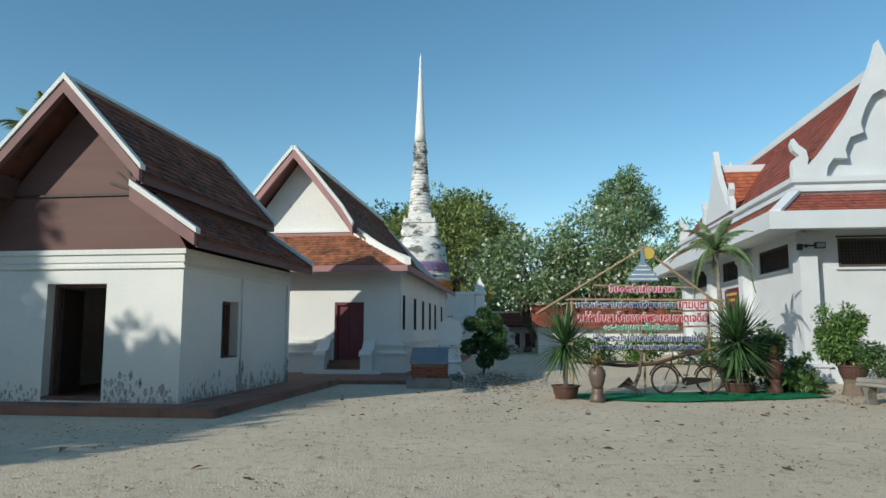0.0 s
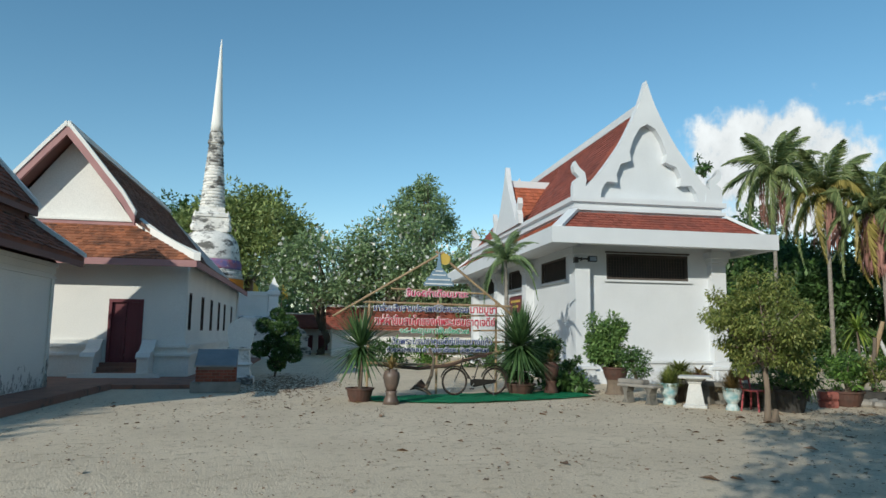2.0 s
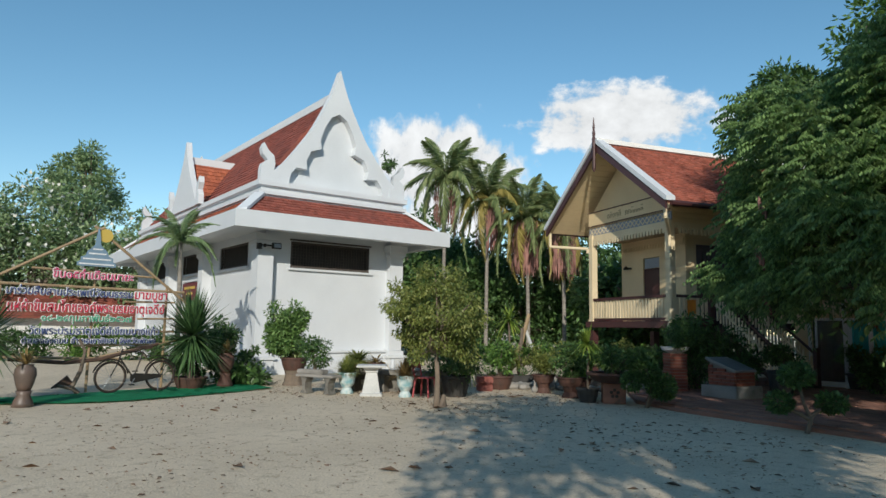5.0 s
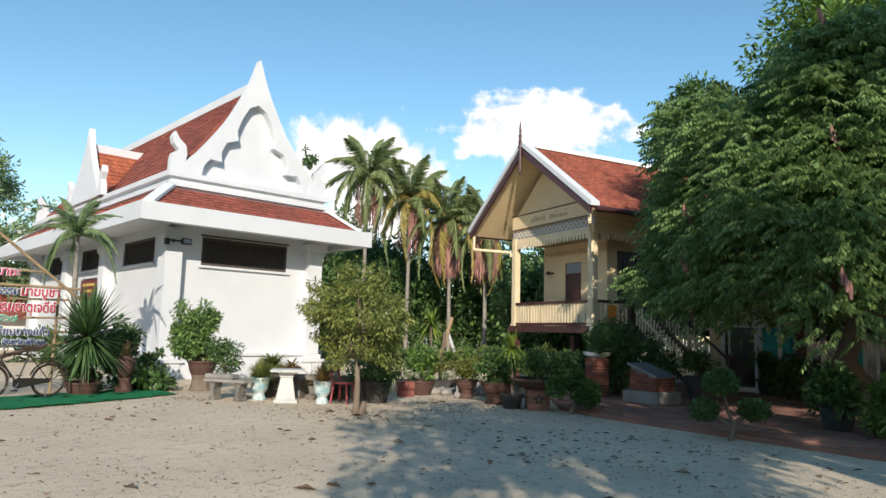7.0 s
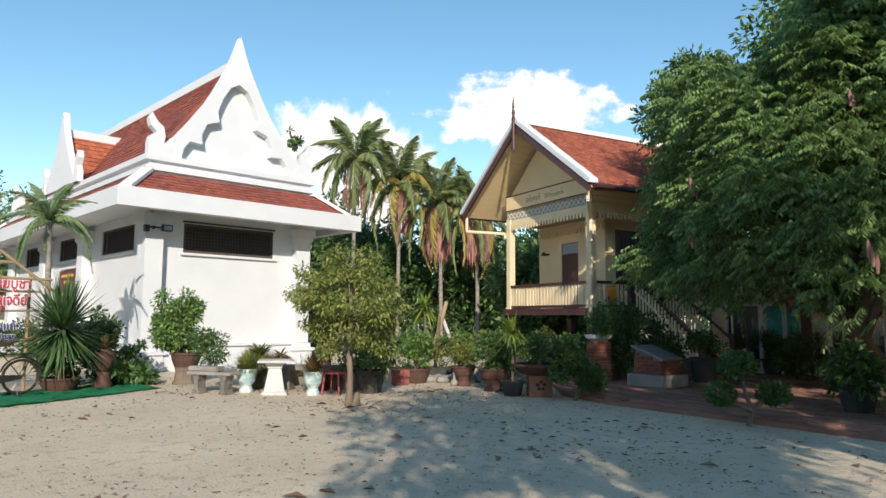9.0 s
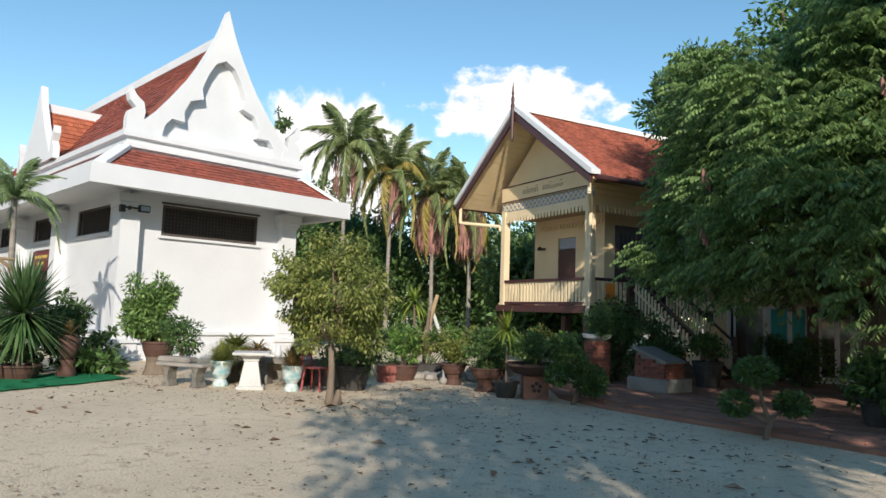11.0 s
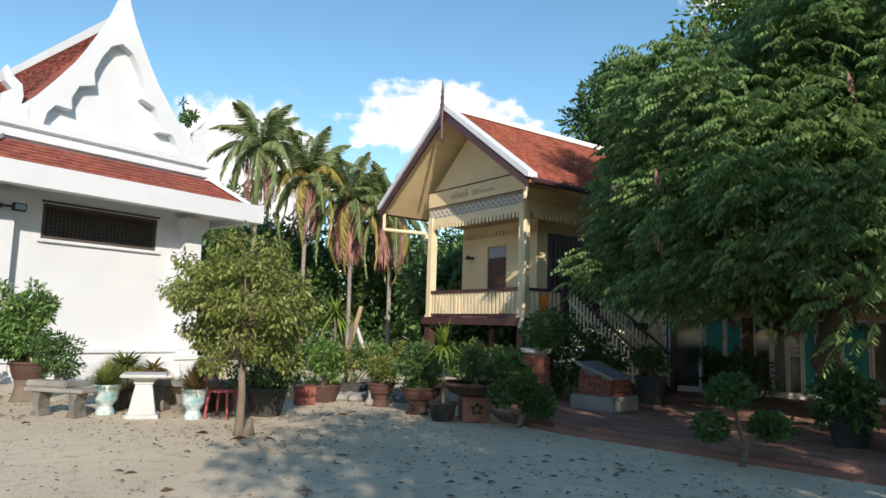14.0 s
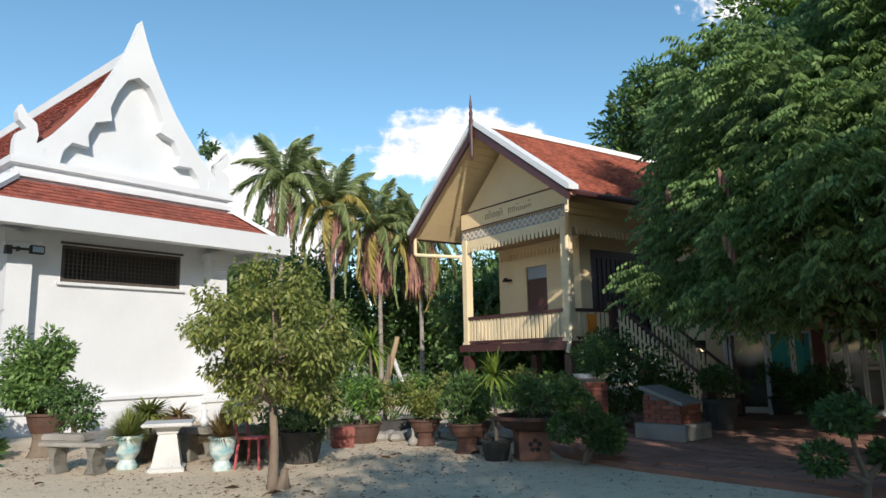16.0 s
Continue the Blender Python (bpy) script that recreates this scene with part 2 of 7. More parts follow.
L_BIG = leaf_material("leaf_big_tree", (0.10, 0.165, 0.066), (0.18, 0.29, 0.10), (0.30, 0.45, 0.155), 0.45)
L_DARK = leaf_material("leaf_dark", (0.050, 0.098, 0.035), (0.088, 0.169, 0.053), (0.156, 0.288, 0.081), 0.36)
L_MID = leaf_material("leaf_mid", (0.06, 0.125, 0.03), (0.12, 0.23, 0.045), (0.2, 0.34, 0.07), 0.35)
L_OLIVE = leaf_material("leaf_olive", (0.125, 0.165, 0.045), (0.235, 0.285, 0.072), (0.38, 0.39, 0.125), 0.4)
L_LIME = leaf_material("leaf_lime", (0.10, 0.17, 0.025), (0.19, 0.28, 0.045), (0.30, 0.36, 0.07), 0.35)
L_GREYGREEN = leaf_material("leaf_grey_green", (0.130, 0.209, 0.094), (0.230, 0.331, 0.144), (0.374, 0.475, 0.245), 0.35)
L_PALM = leaf_material("leaf_palm", (0.15, 0.215, 0.09), (0.27, 0.34, 0.14), (0.42, 0.45, 0.22), 0.4)
L_YPALM = leaf_material("leaf_palm_yellowing", (0.24, 0.21, 0.06), (0.42, 0.35, 0.10), (0.55, 0.45, 0.16), 0.4)
L_FRESH = leaf_material("leaf_fresh", (0.125, 0.18, 0.06), (0.24, 0.31, 0.10), (0.40, 0.46, 0.18), 0.35)
L_BLADE = leaf_material("leaf_blade", (0.04, 0.088, 0.034), (0.07, 0.145, 0.05), (0.12, 0.215, 0.08), 0.2)
L_BRIGHT = leaf_material("leaf_bright", (0.085, 0.16, 0.045), (0.16, 0.28, 0.08), (0.28, 0.43, 0.14), 0.35)
L_FLOWER = leaf_material("white_blossom", (0.75, 0.74, 0.66), (0.80, 0.78, 0.70), (0.82, 0.81, 0.76), 0.2)
L_STRAW = leaf_material("straw_grass", (0.16, 0.11, 0.04), (0.27, 0.19, 0.07), (0.38, 0.28, 0.12), 0.3)


# ---- mesh helpers ----
def part(name, bm, material, parent=None, label="", smooth=False, kind=""):
    bmesh.ops.recalc_face_normals(bm, faces=bm.faces)
    me = bpy.data.meshes.new(name)
    bm.to_mesh(me)
    bm.free()
    me.materials.append(material)
    if smooth:
        me.polygons.foreach_set("use_smooth", [True] * len(me.polygons))
    ob = new(name, me)
    if parent is not None:
        ob.parent = parent
    return tagged(ob, label=label, kind=kind)


def raw(name, verts, faces, material, parent=None, label="", kind=""):
    me = bpy.data.meshes.new(name)
    me.from_pydata([tuple(v) for v in verts], [], [tuple(f) for f in faces])
    me.update()
    me.materials.append(material)
    ob = new(name, me)
    if parent is not None:
        ob.parent = parent
    return tagged(ob, label=label, kind=kind)


def thing(name, m, label, category, group="", kind=""):
    ob = new(name)
    ob.empty_display_size = 0.2
    ob.matrix_basis = m
    return tagged(ob, label, category, group, kind)


def box(bm, x0, x1, y0, y1, z0, z1, bevel=0.0):
    vs = [bm.verts.new(p) for p in ((x0, y0, z0), (x1, y0, z0), (x1, y1, z0), (x0, y1, z0), (x0, y0, z1), (x1, y0, z1), (x1, y1, z1), (x0, y1, z1))]
    fs = [bm.faces.new([vs[i] for i in f]) for f in ((3, 2, 1, 0), (4, 5, 6, 7), (0, 1, 5, 4), (1, 2, 6, 5), (2, 3, 7, 6), (3, 0, 4, 7))]
    if bevel:
        es = list({e for f in fs for e in f.edges})
        bmesh.ops.bevel(bm, geom=es, offset=bevel, segments=2, affect="EDGES", clamp_overlap=True)
    return bm


def boxes(*rows, bevel=0.0):
    bm = bmesh.new()
    for r in rows:
        box(bm, *r, bevel=bevel)
    return bm


def extrude(bm, pts, d):
    """A closed outline of 3D points, thickened by the vector d."""
    d = Vector(d)
    a = [bm.verts.new(p) for p in pts]
    b = [bm.verts.new(Vector(p) + d) for p in pts]
    bm.faces.new(a)
    bm.faces.new(list(reversed(b)))
    n = len(a)
    for i in range(n):
        bm.faces.new((a[i], a[(i + 1) % n], b[(i + 1) % n], b[i]))
    return bm


def upright(bm, pts, y0, y1):
    """An outline in (x, z), from y0 to y1."""
    return extrude(bm, [(x, y0, z) for x, z in pts], (0, y1 - y0, 0))


def sideways(bm, pts, x0, x1):
    """An outline in (y, z), from x0 to x1."""
    return extrude(bm, [(x0, y, z) for y, z in pts], (x1 - x0, 0, 0))


def lathe(bm, profile, segs=20, at=(0, 0, 0), square=False):
    if square:
        segs = 4
    rings = []
    for r, z in profile:
        k = math.sqrt(2) if square else 1
        off = math.pi / 4 if square else 0
        rings.append([bm.verts.new((at[0] + r * k * math.cos(off + 2 * math.pi * i / segs), at[1] + r * k * math.sin(off + 2 * math.pi * i / segs), at[2] + z)) for i in range(segs)])
    for a, b in zip(rings, rings[1:]):
        for i in range(segs):
            bm.faces.new((a[i], a[(i + 1) % segs], b[(i + 1) % segs], b[i]))
    bm.faces.new(list(reversed(rings[0])))
    bm.faces.new(rings[-1])
    return bm


def tube(bm, pts, radii, segs=8):
    pts = [Vector(p) for p in pts]
    if not isinstance(radii, (list, tuple)):
        radii = [radii] * len(pts)
    rings = []
    for i, p in enumerate(pts):
        d = (pts[min(i + 1, len(pts) - 1)] - pts[max(i - 1, 0)]).normalized()
        a = d.cross(Vector((0.13, 0.31, 0.94)) if abs(d.z) < 0.9 else Vector((1, 0.1, 0))).normalized()
        b = d.cross(a)
        rings.append([bm.verts.new(p + radii[i] * (a * math.cos(2 * math.pi * k / segs) + b * math.sin(2 * math.pi * k / segs))) for k in range(segs)])
    for r, q in zip(rings, rings[1:]):
        for k in range(segs):
            bm.faces.new((r[k], r[(k + 1) % segs], q[(k + 1) % segs], q[k]))
    bm.faces.new(list(reversed(rings[0])))
    bm.faces.new(rings[-1])
    return bm


def mould(bm, x0, x1, y0, y1, profile):
    """A rectangular block whose sides follow a moulding: rows of (offset, z)."""
    rings = [[bm.verts.new(p) for p in ((x0 - e, y0 - e, z), (x1 + e, y0 - e, z), (x1 + e, y1 + e, z), (x0 - e, y1 + e, z))] for e, z in profile]
    for a, b in zip(rings, rings[1:]):
        for i in range(4):
            bm.faces.new((a[i], a[(i + 1) % 4], b[(i + 1) % 4], b[i]))
    bm.faces.new(list(reversed(rings[0])))
    bm.faces.new(rings[-1])
    return bm


def wall_mesh(a0, a1, z0, z1, holes, t0, t1, along="x", top=None):
    """A wall of real thickness with rectangular holes (a0, a1, z0, z1) that go through it."""
    bm = bmesh.new()
    us = sorted({a0, a1, *[h[0] for h in holes], *[h[1] for h in holes]})
    zs = sorted({z0, z1, *[h[2] for h in holes], *[h[3] for h in holes]})

    def pt(a, t, z):
        return bm.verts.new((a, t, z) if along == "x" else (t, a, z))

    def solid(i, j):
        if not (0 <= i < len(us) - 1 and 0 <= j < len(zs) - 1):
            return False
        u, z = (us[i] + us[i + 1]) / 2, (zs[j] + zs[j + 1]) / 2
        return not any(h[0] < u < h[1] and h[2] < z < h[3] for h in holes)

    for i in range(len(us) - 1):
        for j in range(len(zs) - 1):
            if not solid(i, j):
                continue
            u0, u1, w0, w1 = us[i], us[i + 1], zs[j], zs[j + 1]
            for t in (t0, t1):
                bm.faces.new([pt(u0, t, w0), pt(u1, t, w0), pt(u1, t, w1), pt(u0, t, w1)])
            if not solid(i - 1, j):
                bm.faces.new([pt(u0, t0, w0), pt(u0, t1, w0), pt(u0, t1, w1), pt(u0, t0, w1)])
            if not solid(i + 1, j):
                bm.faces.new([pt(u1, t0, w0), pt(u1, t1, w0), pt(u1, t1, w1), pt(u1, t0, w1)])
            if not solid(i, j - 1):
                bm.faces.new([pt(u0, t0, w0), pt(u1, t0, w0), pt(u1, t1, w0), pt(u0, t1, w0)])
            if not solid(i, j + 1):
                bm.faces.new([pt(u0, t0, w1), pt(u1, t0, w1), pt(u1, t1, w1), pt(u0, t1, w1)])
    bmesh.ops.remove_doubles(bm, verts=bm.verts, dist=0.0005)
    return bm


def tile_field(p0, across, up, na, nb, inside=None, seed=1, lift=0.035):
    """Corners and faces of overlapping roof tiles laid on a slope; inside(s, t) keeps a tile, s and t from 0 to 1."""
    rng = np.random.default_rng(seed)
    p0, across, up = np.array(p0, float), np.array(across, float), np.array(up, float)
    nrm = np.cross(across, up)
    nrm /= np.linalg.norm(nrm)
    if nrm[2] < 0:
        nrm = -nrm
    i, j = np.meshgrid(np.arange(na), np.arange(nb), indexing="ij")
    i, j = i.ravel().astype(float), j.ravel().astype(float)
    shift = np.where(j % 2 == 0, 0.0, 0.5)
    s, t = (i + 0.5 + shift) / (na + 0.5), (j + 0.5) / nb
    if inside is not None:
        k = np.array([inside(a, b) for a, b in zip(s, t)])
        i, j, s, t, shift = i[k], j[k], s[k], t[k], shift[k]
    n = len(i)
    w = 0.47 / (na + 0.5)
    jit = rng.normal(0, 1, (n, 4))
    c = p0 + np.outer(s, across)
    lo, hi = p0 * 0 + np.outer(t - 0.55 / nb + jit[:, 0] * 0.03 / nb, up), np.outer(np.minimum(t + 0.62 / nb, 1.0), up)
    e = np.outer(np.full(n, w), across)
    f = (lift + jit[:, 1] * 0.006)[:, None] * nrm
    g = np.full((n, 1), 0.006) * nrm
    roll = (jit[:, 2] * 0.004)[:, None] * nrm
    v = np.stack([c + lo - e + f + roll, c + lo + e + f - roll, c + hi + e + g, c + hi - e + g, c + lo - e + f * 0.25, c + lo + e + f * 0.25], 1)
    return v


TILE_FACES = ((0, 1, 2, 3), (4, 5, 1, 0), (4, 0, 3), (5, 2, 1))


def tiles(name, v, material, parent):
    n = len(v)
    faces = [tuple(6 * k + q for q in f) for k in range(n) for f in TILE_FACES]
    return raw(name, v.reshape(-1, 3), faces, material, parent, kind="stuff")


def unit(a):
    return a / np.maximum(np.linalg.norm(a, axis=1, keepdims=True), 1e-9)


def leaf_quads(pos, axis, side, length, width, fold=0.12):
    """A folded diamond leaf at each place."""
    axis, side = unit(axis), unit(side)
    up = np.cross(axis, side)
    ln, w = length[:, None], width[:, None]
    a = pos
    b = pos + axis * ln * 0.45 + side * w * 0.5 + up * w * fold
    c = pos + axis * ln - up * ln * 0.1
    d = pos + axis * ln * 0.45 - side * w * 0.5 + up * w * fold
    return np.stack([a, b, c, d], 1)


def quads(name, q, material, parent=None, label="", kind="stuff"):
    n = len(q)
    me = bpy.data.meshes.new(name)
    me.vertices.add(4 * n)
    me.vertices.foreach_set("co", q.reshape(-1).astype(np.float32))
    me.loops.add(4 * n)
    me.loops.foreach_set("vertex_index", np.arange(4 * n, dtype=np.int32))
    me.polygons.add(n)
    me.polygons.foreach_set("loop_start", np.arange(0, 4 * n, 4, dtype=np.int32))
    me.update(calc_edges=True)
    me.validate()
    me.materials.append(material)
    ob = new(name, me)
    if parent is not None:
        ob.parent = parent
    return tagged(ob, label=label, kind=kind)


def clump_leaves(clumps, length, rng, ratio=0.42, droop=0.35, shell=0.45):
    """Leaves round clump centres (x, y, z, radius, count)."""
    out = []
    for x, y, z, r, n in clumps:
        d = unit(rng.normal(0, 1, (n, 3)))
        rad = r * rng.random(n) ** shell
        pos = np.array([x, y, z]) + d * rad[:, None] * np.array([1, 1, 0.8])
        axis = unit(d + rng.normal(0, 0.55, (n, 3)) + np.array([0, 0, -droop]))
        side = np.cross(axis, unit(rng.normal(0, 1, (n, 3)) * 0.6 + np.array([0, 0, 1])))
        ln = length * rng.uniform(0.65, 1.25, n)
        out.append(leaf_quads(pos, axis, side, ln, ln * ratio))
    return np.concatenate(out)


def crown_clumps(center, radii, count, leaves, rng, size=0.3, hollow=0.55, flat_bottom=-1.0):
    """Clump centres spread unevenly through an ellipsoid."""
    rows = []
    lean = rng.normal(0, 1, (5, 3))
    for _ in range(count):
        while True:
            d = rng.normal(0, 1, 3)
            d /= np.linalg.norm(d)
            if d[2] > flat_bottom:
                break
        lump = 1 + 0.16 * math.sin(3 * d @ lean[0]) + 0.12 * math.sin(5 * d @ lean[1] + 1)
        rad = (hollow + (1 - hollow) * rng.random() ** 0.6) * lump
        p = np.array(center) + d * np.array(radii) * rad
        rows.append((p[0], p[1], p[2], min(radii) * size * rng.uniform(0.7, 1.3), leaves))
    return rows


def limbs(bm, base, fork, targets, r0, r1, rng, segs=7):
    """A tapered trunk with limbs that reach into the crown."""
    base, fork = Vector(base), Vector(fork)
    mid = base.lerp(fork, 0.5) + Vector((rng.normal(0, r0), rng.normal(0, r0), 0))
    tube(bm, [base - Vector((0, 0, 0.05)), base + Vector((0, 0, 0.12)), mid, fork], [r0 * 1.5, r0 * 1.1, r0 * 0.9, r0 * 0.75], segs + 2)
    for tgt in targets:
        tgt = Vector(tgt)
        m1 = fork.lerp(tgt, 0.4) + Vector((rng.normal(0, 0.06), rng.normal(0, 0.06), 0.12)) * (tgt - fork).length
        tube(bm, [fork - Vector((0, 0, r0)), m1, tgt], [r0 * 0.55, r1 * 1.6, r1 * 0.5], segs)


def tree(name, base, fork_z, center, radii, clumps, leaves, leaf_len, leaf_mat, r0, label, seed, size=0.3, hollow=0.5, droop=0.35, limb_count=14, bark=None, category="tree", group="", flat_bottom=-0.6, blossom=0):
    rng = np.random.default_rng(seed)
    root = thing(name, pose(*base), label, category, group)
    c = (center[0] - base[0], center[1] - base[1], center[2] - base[2])
    rows = crown_clumps(c, radii, clumps, leaves, rng, size, hollow, flat_bottom)
    bm = bmesh.new()
    picks = rows[:: max(1, len(rows) // limb_count)]
    limbs(bm, (0, 0, 0), (c[0] * 0.3, c[1] * 0.3, fork_z), [r[:3] for r in picks], r0, max(r0 * 0.22, 0.008), rng)
    part("trunk", bm, bark or M_BARK, root, smooth=True)
    quads("crown", clump_leaves(rows, leaf_len, rng, droop=droop), leaf_mat, root)
    if blossom:
        fl = [(r[0], r[1], r[2], r[3] * 1.1, blossom) for r in rows]
        quads("blossom", clump_leaves(fl, leaf_len * 0.75, rng, ratio=0.9, droop=-0.2, shell=0.15), L_FLOWER, root, "small white blossoms")
    return root


def bush(name, x, y, z, radii, clumps, leaves, leaf_len, leaf_mat, label, seed, stems=5, group="", category="shrub", size=0.45, hollow=0.35):
    rng = np.random.default_rng(seed)
    root = thing(name, pose(x, y, z), label, category, group)
    c = (0, 0, radii[2] * 1.0)
    rows = crown_clumps(c, radii, clumps, leaves, rng, size, hollow)
    bm = bmesh.new()
    for k in range(stems):
        r = rows[k * len(rows) // stems]
        tube(bm, [(rng.normal(0, 0.03), rng.normal(0, 0.03), -0.02), (r[0] * 0.4, r[1] * 0.4, r[2] * 0.5), r[:3]], [0.018, 0.013, 0.006], 5)
    part("stem", bm, M_BARK, root)
    quads("foliage", clump_leaves(rows, leaf_len, rng), leaf_mat, root)
    return root


# ---- ground ----
def build_ground():
    bm = bmesh.new()
    rings = [0, 3, 6, 9, 12, 16, 20, 26, 34, 46, 64, 100, 180, 400, 1200]
    segs = 72
    prev = None
    for r in rings:
        ring = []
        for k in range(segs if r else 1):
            a = 2 * math.pi * k / segs
            x, y = 5 + r * math.cos(a), 10 + r * math.sin(a)
            z = 0.012 * noise.noise((x * 0.3, y * 0.3, 0)) if r < 30 else 0
            ring.append(bm.verts.new((x, y, z)))
        if prev:
            for k in range(segs):
                if len(prev) == 1:
                    bm.faces.new((prev[0], ring[k], ring[(k + 1) % segs]))
                else:
                    bm.faces.new((prev[k], ring[k], ring[(k + 1) % segs], prev[(k + 1) % segs]))
        prev = ring
    ob = part("ground", bm, M_SAND, None, smooth=True)
    tagged(ob, "pale beige trampled sand of a temple yard", "ground", kind="structure")


build_ground()


# ---- white hall with the scalloped gable ----
HALL = pose(9.116, 18.858, 0, 0, 0, -7.38)
HW, HL = 7.67, 18.0


def build_hall():
    root = thing("temple_hall", HALL, "white temple hall with red tiled roof and scalloped gable", "building")
    # walls, 0.25 m thick
    u0, u1, v0, v1 = 1.5, HW - 1.5, 1.47, HL - 1.5
    cu = HW / 2
    part("wall", wall_mesh(u0, u1, 0, 4.6, [(cu - 1.46, cu + 1.46, 3.36, 4.22)], v0, v0 + 0.25), M_WHITE, root, "smooth white painted wall")
    holes = [(2.9, 5.7, 3.45, 4.25), (7.9, 10.1, 0.9, 3.2), (7.6, 10.4, 3.5, 4.3), (12.4, 15.2, 3.5, 4.3)]
    part("wall", wall_mesh(v0 + 0.25, v1, 0, 4.6, holes, u0, u0 + 0.25, "y"), M_WHITE, root)
    part("wall", wall_mesh(v0 + 0.25, v1, 0, 4.6, [], u1 - 0.25, u1, "y"), M_WHITE, root)
    part("wall", wall_mesh(u0 + 0.25, u1 - 0.25, 0, 4.6, [], v1 - 0.25, v1), M_WHITE, root)
    part("inner_floor", boxes((u0 + 0.25, u1 - 0.25, v0 + 0.25, v1 - 0.25, 0.6, 0.75)), M_CONCRETE, root)
    # stepped plinth
    bm = bmesh.new()
    for o, a, b in ((0.36, 0, 0.40), (0.28, 0.40, 0.46), (0.22, 0.46, 0.66), (0.30, 0.66, 0.72)):
        box(bm, u0 - o, u1 + o, v0 - o, v0 - 0.002, a, b)
        box(bm, u0 - o, u0 - 0.002, v0 - 0.002, v1 + o, a, b)
    part("plinth", bm, M_WHITE, root, "white moulded plinth")
    # corner columns with caps
    for x, y in ((1.18, 1.17), (HW - 1.68, 1.17), (1.18, 6.6), (1.18, 11.2), (1.18, 16.2)):
        bm = mould(bmesh.new(), x, x + 0.5, y, y + 0.55, [(0.10, 0), (0.10, 0.45), (0.16, 0.46), (0.16, 0.55), (0.06, 0.56), (0.06, 0.70), (0, 0.71), (0, 3.92), (0.03, 3.93), (0.03, 3.99), (0.07, 4.0), (0.07, 4.12), (0.12, 4.13), (0.12, 4.34)])
        part("column", bm, M_WHITE, root)
    # front window: frame, sill, dark grille
    win = part("window", boxes((cu - 1.46, cu + 1.46, 1.50, 1.56, 4.14, 4.219), (cu - 1.46, cu + 1.46, 1.50, 1.56, 3.361, 3.44), (cu - 1.458, cu - 1.38, 1.50, 1.56, 3.44, 4.14), (cu + 1.38, cu + 1.458, 1.50, 1.56, 3.44, 4.14)), M_GRILLE, root, "dark framed window band with a lattice grille")
    part("sill", boxes((cu - 1.55, cu + 1.55, 1.38, 1.468, 3.28, 3.355), bevel=0.01), M_WHITE, win)
    # added dark sheet: the unlit room behind the grille, as colour
    part("inner_shade_panel", boxes((cu - 1.45, cu + 1.45, 1.62, 1.64, 3.37, 4.21)), M_INNERSHADE, win)
    bm = bmesh.new()
    for k in range(29):
        x = cu - 1.37 + k * 2.74 / 28
        box(bm, x - 0.012, x + 0.012, 1.53, 1.545, 3.44, 4.14)
    for k in range(7):
        z = 3.5 + k * 0.1
        box(bm, cu - 1.38, cu + 1.38, 1.547, 1.56, z - 0.01, z + 0.01)
    part("grille", bm, M_GRILLE, win)
    part("lintel", boxes((cu - 1.5, cu + 1.5, 1.42, 1.468, 4.24, 4.29)), M_GRILLE, win)
    for a, b, c, d in holes:
        if c < 1:
            dr = part("door", boxes((u0 + 0.12, u0 + 0.17, a, (a + b) / 2 - 0.01, c, d), (u0 + 0.12, u0 + 0.17, (a + b) / 2 + 0.01, b, c, d)), M_MAROON, root, "closed maroon double door")
            part("sign_board", boxes((u0 - 0.06, u0 - 0.004, a + 0.1, b - 0.1, 2.45, 3.15), bevel=0.01), M_DOOR, dr, "dark red name board")
            bars = bmesh.new()
            for z, w in ((2.95, 0.7), (2.72, 0.4)):
                box(bars, u0 - 0.07, u0 - 0.061, (a + b) / 2 - w, (a + b) / 2 + w, z - 0.05, z + 0.05)
            part("board_lettering", bars, M_GOLD, dr)
            continue
        w = part("window", boxes((u0 + 0.04, u0 + 0.10, a, b, c, c + 0.07), (u0 + 0.04, u0 + 0.10, a, b, d - 0.07, d), (u0 + 0.04, u0 + 0.10, a, a + 0.07, c + 0.07, d - 0.07), (u0 + 0.04, u0 + 0.10, b - 0.07, b, c + 0.07, d - 0.07)), M_GRILLE, root)
        part("sill", boxes((u0 - 0.09, u0 - 0.002, a - 0.1, b + 0.1, c - 0.09, c - 0.005)), M_WHITE, w)
        # added dark sheet in place of the shaded room inside
        part("inner_shade_panel", boxes((u0 + 0.16, u0 + 0.18, a, b, c, d)), M_INNERSHADE, w)
        bm = bmesh.new()
        for k in range(22):
            y = a + 0.1 + k * (b - a - 0.2) / 21
            box(bm, u0 + 0.06, u0 + 0.075, y - 0.012, y + 0.012, c + 0.07, d - 0.07)
        part("grille", bm, M_GRILLE, w)
    # eave slab with a deep white fascia
    bm = bmesh.new()
    box(bm, 0, HW, 0, 0.3, 4.33, 4.83)
    box(bm, 0, 0.3, 0.3, HL - 0.3, 4.33, 4.83)
    box(bm, HW - 0.3, HW, 0.3, HL - 0.3, 4.33, 4.83)
    box(bm, 0, HW, HL - 0.3, HL, 4.33, 4.83)
    part("fascia", bm, M_WHITE, root, "deep white concrete fascia")
    part("soffit", boxes((0.3, HW - 0.3, 0.3, HL - 0.3, 4.52, 4.6)), M_WHITE, root)
    # skirt roof
    zi, zo, i = 5.5, 4.79, 1.12
    bm = bmesh.new()
    o = 0.26
    ring0 = [(o, o, zo), (HW - o, o, zo), (HW - o, HL - o, zo), (o, HL - o, zo)]
    ring1 = [(i, i, zi), (HW - i, i, zi), (HW - i, HL - i, zi), (i, HL - i, zi)]
